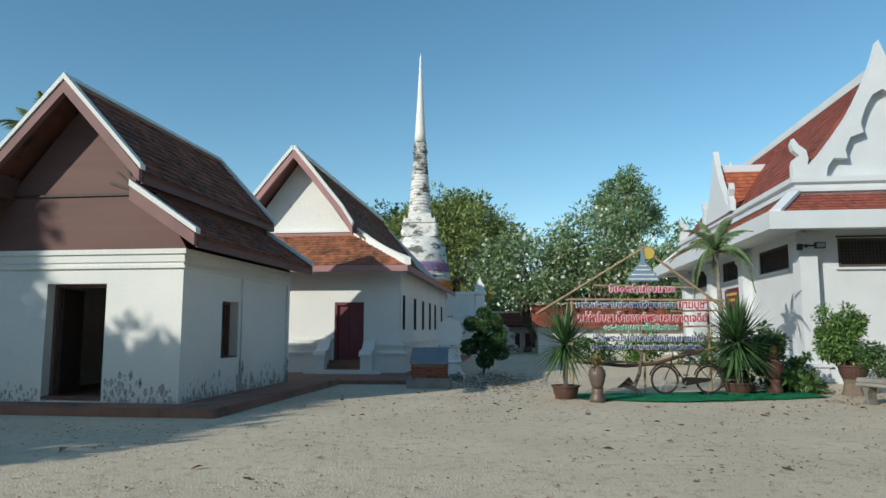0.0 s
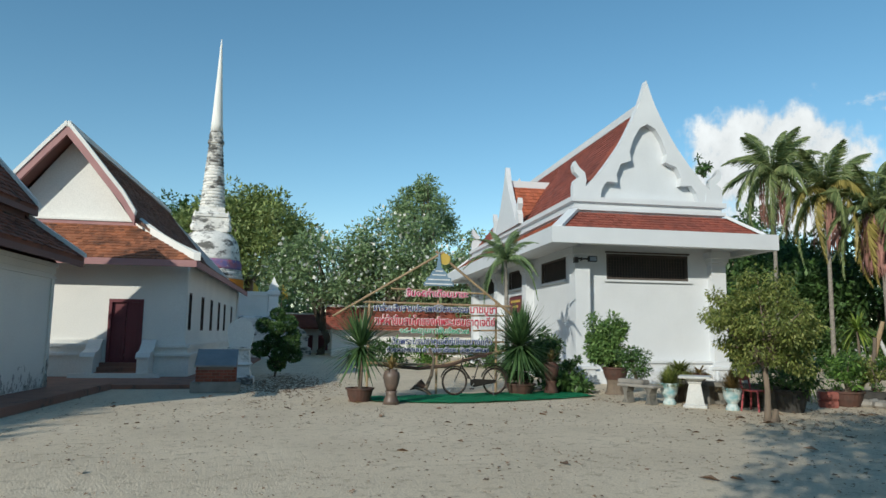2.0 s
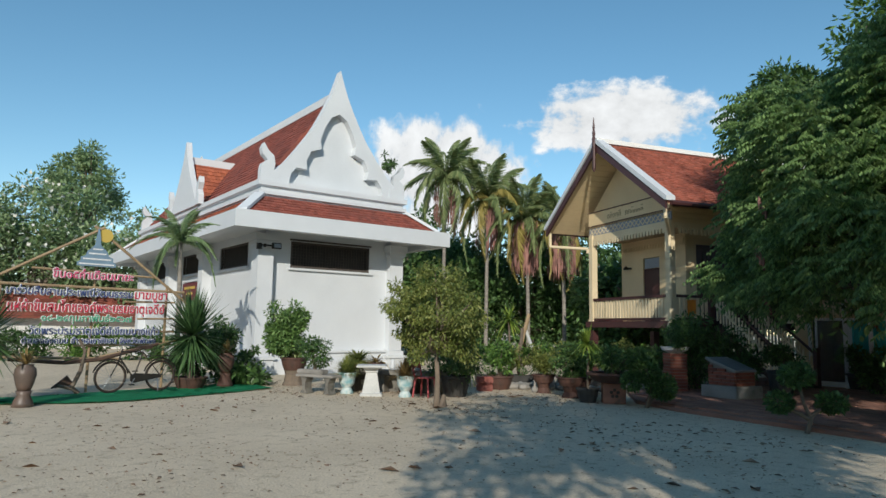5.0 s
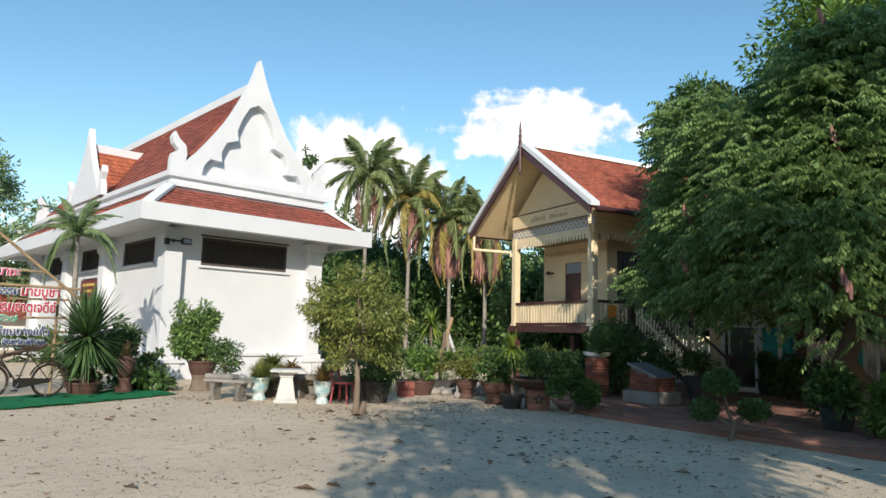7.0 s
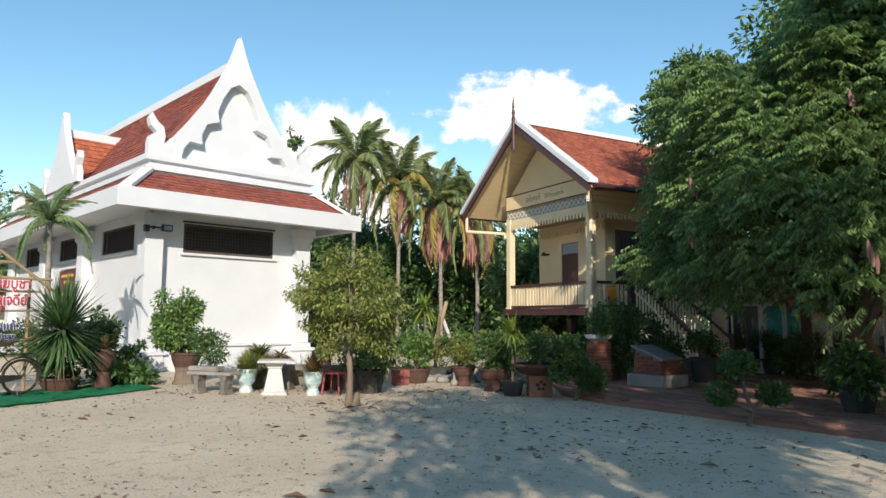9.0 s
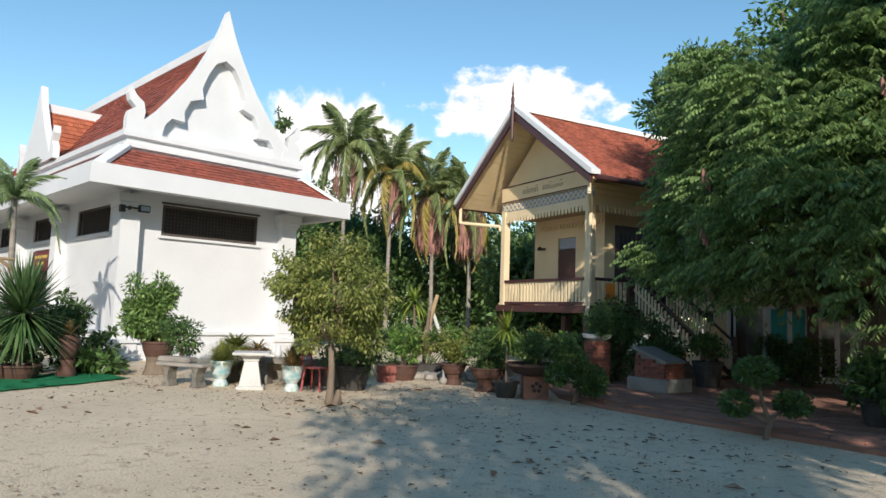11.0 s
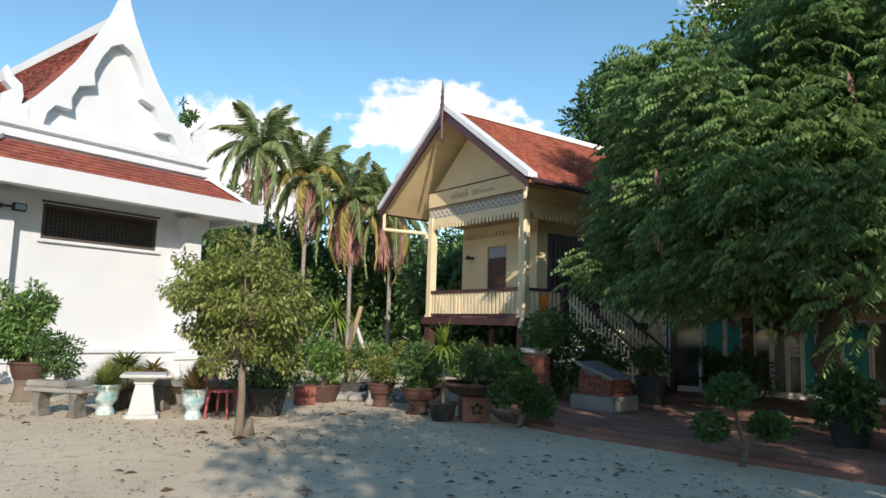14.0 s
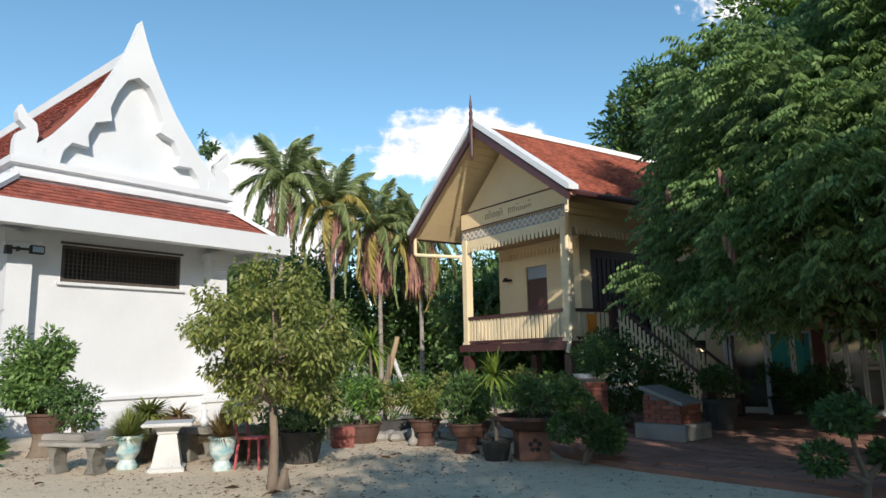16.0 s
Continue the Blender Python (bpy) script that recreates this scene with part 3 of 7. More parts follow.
    a = [bm.verts.new(p) for p in ring0]
    b = [bm.verts.new(p) for p in ring1]
    for k in range(4):
        bm.faces.new((a[k], a[(k + 1) % 4], b[(k + 1) % 4], b[k]))
    bm.faces.new(b)
    part("skirt_roof", bm, M_REDTILE, root)
    trap = lambda n: (lambda s, t: (i - o) / n * t + 0.01 < s < 1 - (i - o) / n * t - 0.01)
    lf = HW - 2 * o
    tiles("roof_tiles", tile_field((o, o, zo), (lf, 0, 0), (0, i - o, zi - zo), 44, 7, trap(lf), 3), M_REDTILE, root)
    ls = HL - 2 * o
    tiles("roof_tiles", tile_field((o, o, zo), (0, ls, 0), (i - o, 0, zi - zo), 100, 7, trap(ls), 4), M_BRIGHTTILE, root)
    for p, q in zip(ring0, ring1):
        bm = bmesh.new()
        d = Vector(q) - Vector(p)
        s = d.cross(Vector((0, 0, 1))).normalized() * 0.17
        extrude(bm, [Vector(p) - s, Vector(p) + s, Vector(q) + s, Vector(q) - s], (0, 0, 0.11))
        part("hip_cap", bm, M_WHITE, root)
    # cornice under the gable
    bm = mould(bmesh.new(), 1.2, HW - 1.2, 1.25, HL - 1.25, [(0, 5.44), (0, 5.58), (0.10, 5.59), (0.10, 5.70), (0, 5.72), (0, 5.84), (0.12, 5.87), (0.12, 6.03)])
    part("cornice", bm, M_WHITE, root, "stepped white cornice")
    # main roof
    zr, ue, ze = 9.3, 1.28, 6.0
    bm = bmesh.new()
    upright(bm, [(ue, ze), (cu, zr), (HW - ue, ze)], 1.62, HL - 1.6)
    part("main_roof", bm, M_REDTILE, root)
    for sgn, sd in ((1, 5), (-1, 6)):
        x = ue if sgn > 0 else HW - ue
        tiles("roof_tiles", tile_field((x, 1.62, ze), (0, HL - 3.22, 0), (sgn * (cu - ue), 0, zr - ze), 82, 20, None, sd), M_REDTILE, root)
    bm = bmesh.new()
    sideways(bm, [(1.5, zr - 0.06), (1.5, zr + 0.22), (HL - 1.5, zr + 0.22), (HL - 1.5, zr - 0.06)], cu - 0.1, cu + 0.1)
    part("ridge_cap", bm, M_WHITE, root)

    # gable ends: recessed pediment and scalloped bargeboard
    def gable(y, d):
        bm = bmesh.new()
        upright(bm, [(1.75, 6.03), (cu, 9.2), (HW - 1.75, 6.03)], y + 0.27 * d, y + 0.36 * d)
        part("pediment", bm, M_WHITE, root)
        half_out = [(cu, 10.20), (cu - 0.14, 9.75), (cu - 0.30, 9.30), (cu - 0.52, 8.82), (cu - 0.78, 8.30), (cu - 1.02, 7.88), (cu - 1.45, 7.27), (cu - 1.85, 6.75), (cu - 2.2, 6.42)]
        inner = [(cu - 1.72, 6.06), (cu - 1.66, 6.36), (cu - 1.48, 6.60), (cu - 1.10, 6.58), (cu - 1.14, 6.86), (cu - 0.98, 7.22), (cu - 0.60, 7.36), (cu - 0.66, 7.66), (cu - 0.50, 8.12), (cu - 0.28, 8.50), (cu, 8.66)]
        for sg in (1, -1):
            pts = half_out + [(cu - 2.3, 6.03)] + inner
            pts = [(cu + (x - cu) * (1 if sg * d > 0 else -1.045) * d, z) for x, z in pts]
            bm = bmesh.new()
            upright(bm, pts, y, y + 0.3 * d)
            part("bargeboard", bm, M_WHITE, root, "scalloped white bargeboard")
            flame = [(0.0, 6.03), (0.0, 6.40), (0.05, 6.58), (0.22, 6.70), (0.05, 6.86), (0.0, 7.05), (0.08, 7.24), (0.22, 7.02), (0.42, 6.86), (0.47, 6.60), (0.44, 6.42), (0.60, 6.35), (0.64, 6.03)]
            pts = [(cu - (cu - 1.16) * sg + x * sg, z) for x, z in flame]
            bm = bmesh.new()
            upright(bm, pts, y - 0.02 * d, y + 0.22 * d)
            part("flame_finial", bm, M_WHITE, root)

    gable(1.25, 1)
    gable(HL - 1.25, -1)
    # dormer gable over the side door
    vc = 9.0
    dorm = part("dormer_gable", sideways(bmesh.new(), [(vc - 1.9, 6.03), (vc - 1.55, 6.3), (vc - 0.75, 7.35), (vc - 0.28, 8.1), (vc, 8.85), (vc + 0.28, 8.1), (vc + 0.75, 7.35), (vc + 1.55, 6.3), (vc + 1.9, 6.03)], 0.98, 1.2), M_WHITE, root, "small white side gable with a spire tip")
    bm = bmesh.new()
    sideways(bm, [(vc - 1.5, 6.05), (vc, 8.0), (vc + 1.5, 6.05)], 1.2, 3.2)
    part("dormer_roof", bm, M_BRIGHTTILE, dorm)
    for sg, sd in ((1, 8), (-1, 9)):
        tiles("roof_tiles", tile_field((1.22, vc - 1.6 * sg, 5.97), (1.95, 0, 0), (0, 1.6 * sg, 2.08), 11, 12, None, sd), M_BRIGHTTILE, dorm)
    part("dormer_ridge", sideways(bmesh.new(), [(vc - 0.1, 7.96), (vc - 0.1, 8.25), (vc + 0.1, 8.25), (vc + 0.1, 7.96)], 1.2, 3.1), M_WHITE, dorm)
    for sg in (1, -1):
        f = [(0.0, 6.03), (0.02, 6.4), (0.18, 6.6), (0.02, 6.85), (0.1, 7.1), (0.34, 6.75), (0.36, 6.4), (0.5, 6.03)]
        part("flame_finial", sideways(bmesh.new(), [(vc - 2.15 * sg + a * sg, z) for a, z in f], 0.95, 1.15), M_WHITE, dorm)
    # floodlight and bracket at the corner column
    lamp = part("floodlight", boxes((1.52, 1.80, 0.84, 0.98, 3.86, 4.04), bevel=0.012), M_BLACKMETAL, root, "black floodlight on a bracket")
    part("lamp_face", boxes((1.55, 1.77, 0.83, 0.838, 3.89, 4.01)), M_STEEL, lamp)
    part("bracket", boxes((1.10, 1.52, 0.95, 1.0, 3.93, 3.98), (1.06, 1.18, 0.88, 1.03, 3.82, 4.0), (1.3, 1.34, 0.95, 1.06, 3.9, 4.0)), M_BLACKMETAL, lamp)


build_hall()


# ---- old shed-like shrine house ----
SHED = pose(-4.96, 12.90, 0, 0, 0, -8)


def build_shed():
    root = thing("shrine_house", SHED, "small old whitewashed house with brown gable and tiled roof", "building")
    W, L = 4.4, 5.62
    part("wall", wall_mesh(-W, 0, 0.16, 3.05, [(-2.79, -1.55, 0.2, 2.40)], 0, 0.35), M_OLDWHITE, root, "whitewashed wall")
    part("wall", wall_mesh(0.35, L - 0.3, 0.16, 3.05, [(1.68, 2.5, 0.92, 2.13)], -0.3, 0, "y"), M_OLDWHITE, root)
    part("wall", wall_mesh(0.35, L - 0.3, 0.16, 3.05, [], -W, -W + 0.3, "y"), M_OLDWHITE, root)
    part("wall", wall_mesh(-W, 0, 0.16, 3.05, [], L - 0.3, L), M_OLDWHITE, root)
    part("inner_floor", boxes((-W + 0.3, -0.3, 0.35, L - 0.3, 0.17, 0.22)), M_REDFLOOR, root)
    # ragged mould stains along the foot of the walls
    rng = random.Random(4)

    def stain(bm, s, z, w, h, place, out):
        pts = []
        for k in range(11):
            a = 2 * math.pi * k / 11
            r = rng.uniform(0.45, 1.0)
            pts.append(place(s + w * r * math.cos(a), max(0.168, z + h * r * math.sin(a))))
        extrude(bm, pts, out)

    for a0, a1, n, place, out in ((-1.5, -0.02, 150, lambda s, z: (s, -0.003, z), (0, 0.0025, 0)), (-W, -2.85, 110, lambda s, z: (s, -0.003, z), (0, 0.0025, 0)), (0.1, L - 0.05, 420, lambda s, z: (0.003, s, z), (-0.0025, 0, 0))):
        bm = bmesh.new()
        for k in range(n):
            s = a0 + (a1 - a0) * rng.random()
            big = rng.random() ** 2.5
            z = 0.17 + 0.55 * rng.random() ** 2.6 * (0.4 + 0.6 * abs(math.sin(s * 2.3 + 1)))
            stain(bm, s, z, 0.006 + 0.05 * big, 0.012 + 0.11 * big, place, out)
        part("mould_stain", bm, M_MOULD, root, "black mould stains along the foot of the wall", kind="stuff")
    bm = bmesh.new()
    for s0 in (2.67, L - 0.08):
        for k in range(16):
            stain(bm, s0 + rng.uniform(-0.07, 0.07), 0.2 + 0.6 * rng.random() ** 1.6, 0.03 + 0.03 * rng.random(), 0.06 + 0.12 * rng.random(), lambda s, z: (0.039, s, z), (-0.0025, 0, 0))
    part("mould_stain", bm, M_MOULD, root, kind="stuff")
    # cornice bands, pilaster lines
    for e, a, b in ((0.05, 2.68, 2.74), (0.03, 2.80, 2.95), (0.07, 2.95, 3.05)):
        for q in ((-W - e, e, -e, -0.002), (0.002, e, -0.002, L + e), (-W - e, -W - 0.002, -0.002, L + e)):
            part("cornice", boxes((*q, a, b), bevel=0.006), M_OLDWHITE, root)
    for q in ((2.62, 2.72), (L - 0.16, L)):
        part("pilaster", boxes((0.002, 0.035, *q, 0.17, 2.68), bevel=0.008), M_OLDWHITE, root)
    # open dark doorway with thin frame deep in the wall, open window
    fr = part("door_frame", boxes((-2.79, -2.73, 0.22, 0.34, 0.2, 2.40), (-1.61, -1.55, 0.22, 0.34, 0.2, 2.40), (-2.73, -1.61, 0.22, 0.34, 2.33, 2.40), (-2.79, -1.55, 0.0, 0.34, 0.18, 0.26)), M_BROWNBOARD, root, "thin brown frame of an open doorway")
    part("door_leaf", boxes((-2.72, -2.67, 0.345, 0.95, 0.27, 2.32)), M_DARKWOOD, fr)
    part("door_leaf", boxes((-1.67, -1.62, 0.345, 0.95, 0.27, 2.32)), M_DARKWOOD, fr)
    wd = part("window_frame", boxes((-0.28, -0.2, 1.68, 1.73, 0.92, 2.13), (-0.28, -0.2, 2.45, 2.5, 0.92, 2.13), (-0.28, -0.2, 1.73, 2.45, 2.08, 2.13), (-0.28, -0.01, 1.681, 2.499, 0.921, 0.95)), M_BROWNBOARD, root, "thin brown frame of an open window")
    part("shutter", boxes((-0.75, -0.29, 1.70, 1.74, 0.96, 2.07)), M_DARKWOOD, wd)
    # board gables with sunray corner
    c = -W / 2
    for y0, y1 in ((-0.02, 0.08), (L - 0.08, L + 0.02)):
        part("board_gable", upright(bmesh.new(), [(-W - 0.05, 3.05), (0.05, 3.05), (-0.55, 4.0), (c, 6.0), (-W + 0.55, 4.0)], y0, y1), M_BROWNBOARD, root, "brown painted board gable")
    bm = bmesh.new()
    box(bm, -W + 0.6, -0.6, -0.06, -0.021, 4.10, 4.15)
    for a in (38, 60, 80, 100, 122):
        d = Vector((-math.cos(radians(a - 20)), 0, math.sin(radians(a - 20))))
        s = Vector((d.z, 0, -d.x)) * 0.025
        o = Vector((-0.98, -0.055, 4.17))
        extrude(bm, [o - s, o + s, o + d * 0.62 + s, o + d * 0.62 - s], (0, 0.03, 0))
    part("sunray_battens", bm, M_DARKWOOD, root)
    # two-tier roof
    y0, y1 = -0.7, L + 0.3
    zr = 6.22
    for sg in (1, -1):
        X = lambda d: c + d * sg
        up = [(X(0), zr), (X(1.62), 4.42)]
        lo = [(X(1.45), 4.12), (X(2.75), 3.22)]
        for (p, q), nm in ((up, "upper_roof"), (lo, "lower_roof")):
            bm = bmesh.new()
            extrude(bm, [(p[0], y0 + 0.1, p[1]), (q[0], y0 + 0.1, q[1]), (q[0], y1 - 0.1, q[1]), (p[0], y1 - 0.1, p[1])], (0, 0, -0.08))
            part(nm, bm, M_DARKTILE, root)
            rows = 12 if nm == "upper_roof" else 8
            tiles("roof_tiles", tile_field((q[0], y0 + 0.1, q[1]), (0, y1 - y0 - 0.2, 0), (p[0] - q[0], 0, p[1] - q[1]), 36, rows, None, 11 + rows), M_DARKTILE, root)
            part("eave_board", boxes((min(q[0] - 0.03 * sg, q[0] + 0.03 * sg), max(q[0] - 0.03 * sg, q[0] + 0.03 * sg), y0 + 0.12, y1 - 0.12, q[1] - 0.22, q[1] - 0.085)), M_BROWNBOARD, root)
        for ya, yb in ((y0, y0 + 0.12), (y1 - 0.12, y1)):
            for (p, q) in (up, lo):
                d = Vector((q[0] - p[0], 0, q[1] - p[1]))
                part("bargeboard", upright(bmesh.new(), [(p[0], p[1] + 0.02), (q[0], q[1] + 0.02), (q[0], q[1] - 0.20), (p[0], p[1] - 0.24)], ya, yb), M_SHEDBARGE if ya == y0 else M_BROWNBOARD, root, "faded brown-pink bargeboard")
                part("barge_cap", upright(bmesh.new(), [(p[0], p[1] + 0.14), (q[0] + 0.04 * sg, q[1] + 0.12), (q[0] + 0.04 * sg, q[1] + 0.022), (p[0], p[1] + 0.022)], ya - 0.03, yb + 0.02), M_OLDWHITE, root, "weathered white barge cap")
        part("clerestory_board", boxes((min(X(1.40), X(1.48)), max(X(1.40), X(1.48)), y0 + 0.15, y1 - 0.15, 4.09, 4.5)), M_BROWNBOARD, root)
    part("ridge_cap", upright(bmesh.new(), [(c - 0.11, zr + 0.02), (c, zr + 0.15), (c + 0.11, zr + 0.02)], y0 - 0.02, y1), M_OLDWHITE, root)
    # low red cement platform
    pl = part("shrine_platform", boxes((-W - 1.2, 1.1, -0.75, 6.9, -0.05, 0.16), bevel=0.02), M_REDFLOOR, None)
    pl.matrix_basis = SHED
    tagged(pl, "low worn red cement platform round the old house", "platform", kind="structure")


build_shed()

# ---- middle hall ----
MID = pose(-1.45, 23.08, 0, 0, 0, -6.5)


def build_mid():
    root = thing("assembly_hall", MID, "long whitewashed hall with steep brown tiled roof", "building")
    W, L = 7.7, 15.6
    c = -W / 2
    doors = [(-2.22, -1.22, 0.5, 2.45), (-W + 1.22, -W + 2.22, 0.5, 2.45)]
    part("wall", wall_mesh(-W, 0, 0.1, 3.75, doors, 0, 0.35), M_OLDWHITE, root, "whitewashed wall")
    wins = [(a, a + 0.62, 1.52, 2.72) for a in (0.5, 3.2, 5.5, 7.8, 9.8, 12.6)]
    part("wall", wall_mesh(0.35, L - 0.35, 0.1, 3.75, wins, -0.3, 0, "y"), M_OLDWHITE, root)
    part("wall", wall_mesh(0.35, L - 0.35, 0.1, 3.75, [], -W, -W + 0.3, "y"), M_OLDWHITE, root)
    part("wall", wall_mesh(-W, 0, 0.1, 3.75, [], L - 0.35, L), M_OLDWHITE, root)
    bm = bmesh.new()
    for e, a, b in ((0.22, 0.1, 0.72), (0.30, 0.72, 0.80), (0.16, 0.80, 0.98), (0.24, 0.98, 1.08), (0.08, 1.08, 1.2)):
        for x0, x1 in ((-W - e, -W + 0.9), (-W + 2.5, -2.55), (-0.9, e)):
            box(bm, x0, x1, -e, -0.002, a, b)
        box(bm, 0.002, e, -0.002, L + e, a, b)
    part("plinth", bm, M_OLDWHITE, root, "moulded plaster plinth")
    for q in ((-0.5, 0.03, -0.05, -0.002), (0.002, 0.05, -0.002, 0.35), (0.002, 0.05, L - 0.45, L)):
        part("pilaster", boxes((*q, 1.2, 3.7), bevel=0.006), M_OLDWHITE, root)
    for a, b, z0, z1 in wins:
        w = part("window", boxes((-0.06, 0.012, a, b, z0, z0 + 0.05), (-0.06, 0.012, a, b, z1 - 0.05, z1), (-0.06, 0.012, a, a + 0.05, z0 + 0.05, z1 - 0.05), (-0.06, 0.012, b - 0.05, b, z0 + 0.05, z1 - 0.05)), M_DARKWOOD, root, "narrow dark window opening")
        # shade inside the narrow opening, put in as a dark sheet
        part("inner_shade_panel", boxes((-0.09, -0.07, a, b, z0, z1)), M_INNERSHADE, w)
        bars = bmesh.new()
        for k in range(4):
            y = a + 0.12 + k * 0.125
            box(bars, -0.045, -0.02, y - 0.012, y + 0.012, z0 + 0.05, z1 - 0.05)
        part("bars", bars, M_DARKWOOD, w)
    for a, b, z0, z1 in doors:
        d = part("door_frame", boxes((a, a + 0.09, -0.03, 0.2, z0, z1), (b - 0.09, b, -0.03, 0.2, z0, z1), (a + 0.09, b - 0.09, -0.03, 0.2, z1 - 0.1, z1)), M_DOOR, root, "maroon door frame")
        m = (a + b) / 2
        part("door_leaf", boxes((a + 0.09, m - 0.006, 0.06, 0.11, z0, z1 - 0.1), bevel=0.006), M_DOOR, d, "closed maroon plank door leaf")
        part("door_leaf", boxes((m + 0.006, b - 0.09, 0.06, 0.11, z0, z1 - 0.1), bevel=0.006), M_DOOR, d)
        part("door_panel", boxes(*[(x + 0.06, x + 0.34, 0.045, 0.058, z, z + 0.5) for x in (a + 0.07, m - 0.01) for z in (0.65, 1.3)]), M_DOOR, d)
        # steps with curled side walls
        st = part("steps", boxes((a - 0.1, b + 0.1, -0.75, -0.03, 0.1, 0.26), (a - 0.1, b + 0.1, -0.5, -0.03, 0.26, 0.40), (a - 0.1, b + 0.1, -0.27, -0.03, 0.40, 0.52)), M_REDFLOOR, root, "short red cement steps")
        part("landing", boxes((a - 0.75, b + 0.75, -0.95, -0.76, 0.1, 0.24)), M_OLDWHITE, st)
        for x0 in (a - 0.42, b + 0.1):
            part("step_wall", sideways(bmesh.new(), [(-0.9, 0.1), (-0.9, 0.66), (-0.82, 0.78), (-0.62, 0.80), (-0.45, 0.86), (-0.32, 1.0), (-0.2, 1.12), (-0.03, 1.16), (-0.03, 0.1)], x0, x0 + 0.32), M_OLDWHITE, st, "curled white step side wall")
            part("step_cap", sideways(bmesh.new(), [(-0.94, 0.665), (-0.94, 0.72), (-0.84, 0.84), (-0.62, 0.87), (-0.45, 0.93), (-0.32, 1.07), (-0.2, 1.19), (-0.035, 1.23), (-0.035, 1.17), (-0.2, 1.13), (-0.32, 1.01), (-0.45, 0.865), (-0.62, 0.805), (-0.82, 0.785)], x0 - 0.04, x0 + 0.36), M_OLDWHITE, st)
    # front skirt roof
    zo, zi, vo, vi = 3.62, 4.85, -0.95, 0.75
    ue, ui = 0.42, -1.72
    bm = bmesh.new()
    xo0, xo1, xi0, xi1 = -W - ue, ue, -W - ui, ui
    extrude(bm, [(xo0, vo, zo), (xo1, vo, zo), (xi1, vi, zi), (xi0, vi, zi)], (0, 0, -0.1))
    part("skirt_roof", bm, M_OLDTILE, root)
    k = (ue - ui) / (W + 2 * ue)
    tiles("roof_tiles", tile_field((xo0, vo, zo), (W + 2 * ue, 0, 0), (0, vi - vo, zi - zo), 56, 12, lambda s, t: k * t < s < 1 - k * t, 21), M_OLDTILE, root)
    part("eave_board", boxes((xo0, xo1, vo - 0.03, vo + 0.03, zo - 0.2, zo + 0.0)), M_PINKRED, root, "faded maroon eave board")
    part("eave_board", boxes((ue - 0.03, ue + 0.03, vo + 0.03, L + 0.6, zo - 0.2, zo + 0.0)), M_PINKRED, root)
    for sg in (1, -1):
        p, q = Vector((c + (xo1 - c) * sg, vo, zo)), Vector((c + (xi1 - c) * sg, vi, zi + 0.02))
        pts = []
        for j in range(9):
            t = j / 8
            m = p.lerp(q, t)
            m.z -= 0.16 * math.sin(math.pi * t) * 0.6
            pts.append(m)
        bm = bmesh.new()
        s = Vector((0.10 * sg, 0, 0))
        extrude(bm, [a - s for a in pts] + [a + s for a in reversed(pts)], (0, 0, 0.24))
        part("hip_cap", bm, M_OLDWHITE, root)
    # main roof: steep, slightly concave
    zr = 7.82
    prof = [(0.0, zr), (0.6, 7.1), (1.2, 6.35), (1.75, 5.68), (2.15, 5.05), (2.9, 4.42), (4.27, 3.62)]
    for sg in (1, -1):
        for (a, za), (b, zb) in zip(prof, prof[1:]):
            ya = 0.3 if b <= 2.2 else max(0.3, vi - (b - 2.15) / (4.27 - 2.15) * (vi - vo))
            bm = bmesh.new()
            extrude(bm, [(c + a * sg, ya, za), (c + b * sg, ya, zb), (c + b * sg, L + 0.6, zb), (c + a * sg, L + 0.6, za)], (0, 0, -0.09))
            part("roof_slope", bm, M_MIDTILE, root)
            n = max(3, round(math.hypot(b - a, zb - za) / 0.16))
            tiles("roof_tiles", tile_field((c + b * sg, ya, zb), (0, L + 0.6 - ya, 0), ((a - b) * sg, 0, za - zb), 84, n, None, 30 + n), M_MIDTILE, root)
        out = [(c + a * sg, z) for a, z in prof[:5]]
        part("bargeboard", upright(bmesh.new(), [(x, z + 0.06) for x, z in out] + [(x, z - 0.26) for x, z in reversed(out)], 0.12, 0.24), M_PINKRED, root, "faded pink bargeboard")
        part("barge_cap", upright(bmesh.new(), [(x + 0.03 * sg, z + 0.2) for x, z in out] + [(x, z + 0.062) for x, z in reversed(out)], 0.08, 0.3), M_OLDWHITE, root)
        part("barge_soffit", extrude(bmesh.new(), [(out[0][0], 0.24, out[0][1] - 0.12), (out[-1][0], 0.24, out[-1][1] - 0.12), (out[-1][0], 0.9, out[-1][1] - 0.12), (out[0][0], 0.9, out[0][1] - 0.12)], (0, 0, -0.05)), M_BROWNBOARD, root)
    part("ridge_cap", boxes((c - 0.1, c + 0.1, 0.1, L + 0.6, zr, zr + 0.17)), M_OLDWHITE, root)
    part("gable_wall", upright(bmesh.new(), [(c - 2.1, 4.75), (c, 7.6), (c + 2.1, 4.75)], 0.9, 1.1), M_OLDWHITE, root, "white plastered gable")
    part("gable_ledge", boxes((c - 2.15, c + 2.15, 0.72, 0.9, 4.80, 4.95)), M_PINKRED, root)
    part("gable_ledge_cap", boxes((c - 2.2, c + 2.2, 0.68, 0.9, 4.955, 5.02)), M_OLDWHITE, root)
    part("rear_gable", upright(bmesh.new(), [(-W, 3.75), (c, 7.8), (0, 3.75)], L - 0.2, L), M_OLDWHITE, root)
    # paved terrace in front
    pl = part("hall_terrace", boxes((-W - 2, 1.3, -3.6, L + 1, -0.05, 0.11), bevel=0.015), M_REDFLOOR, None)
    pl.matrix_basis = MID
    tagged(pl, "low worn red paved terrace with a cement edge", "platform", kind="structure")


build_mid()

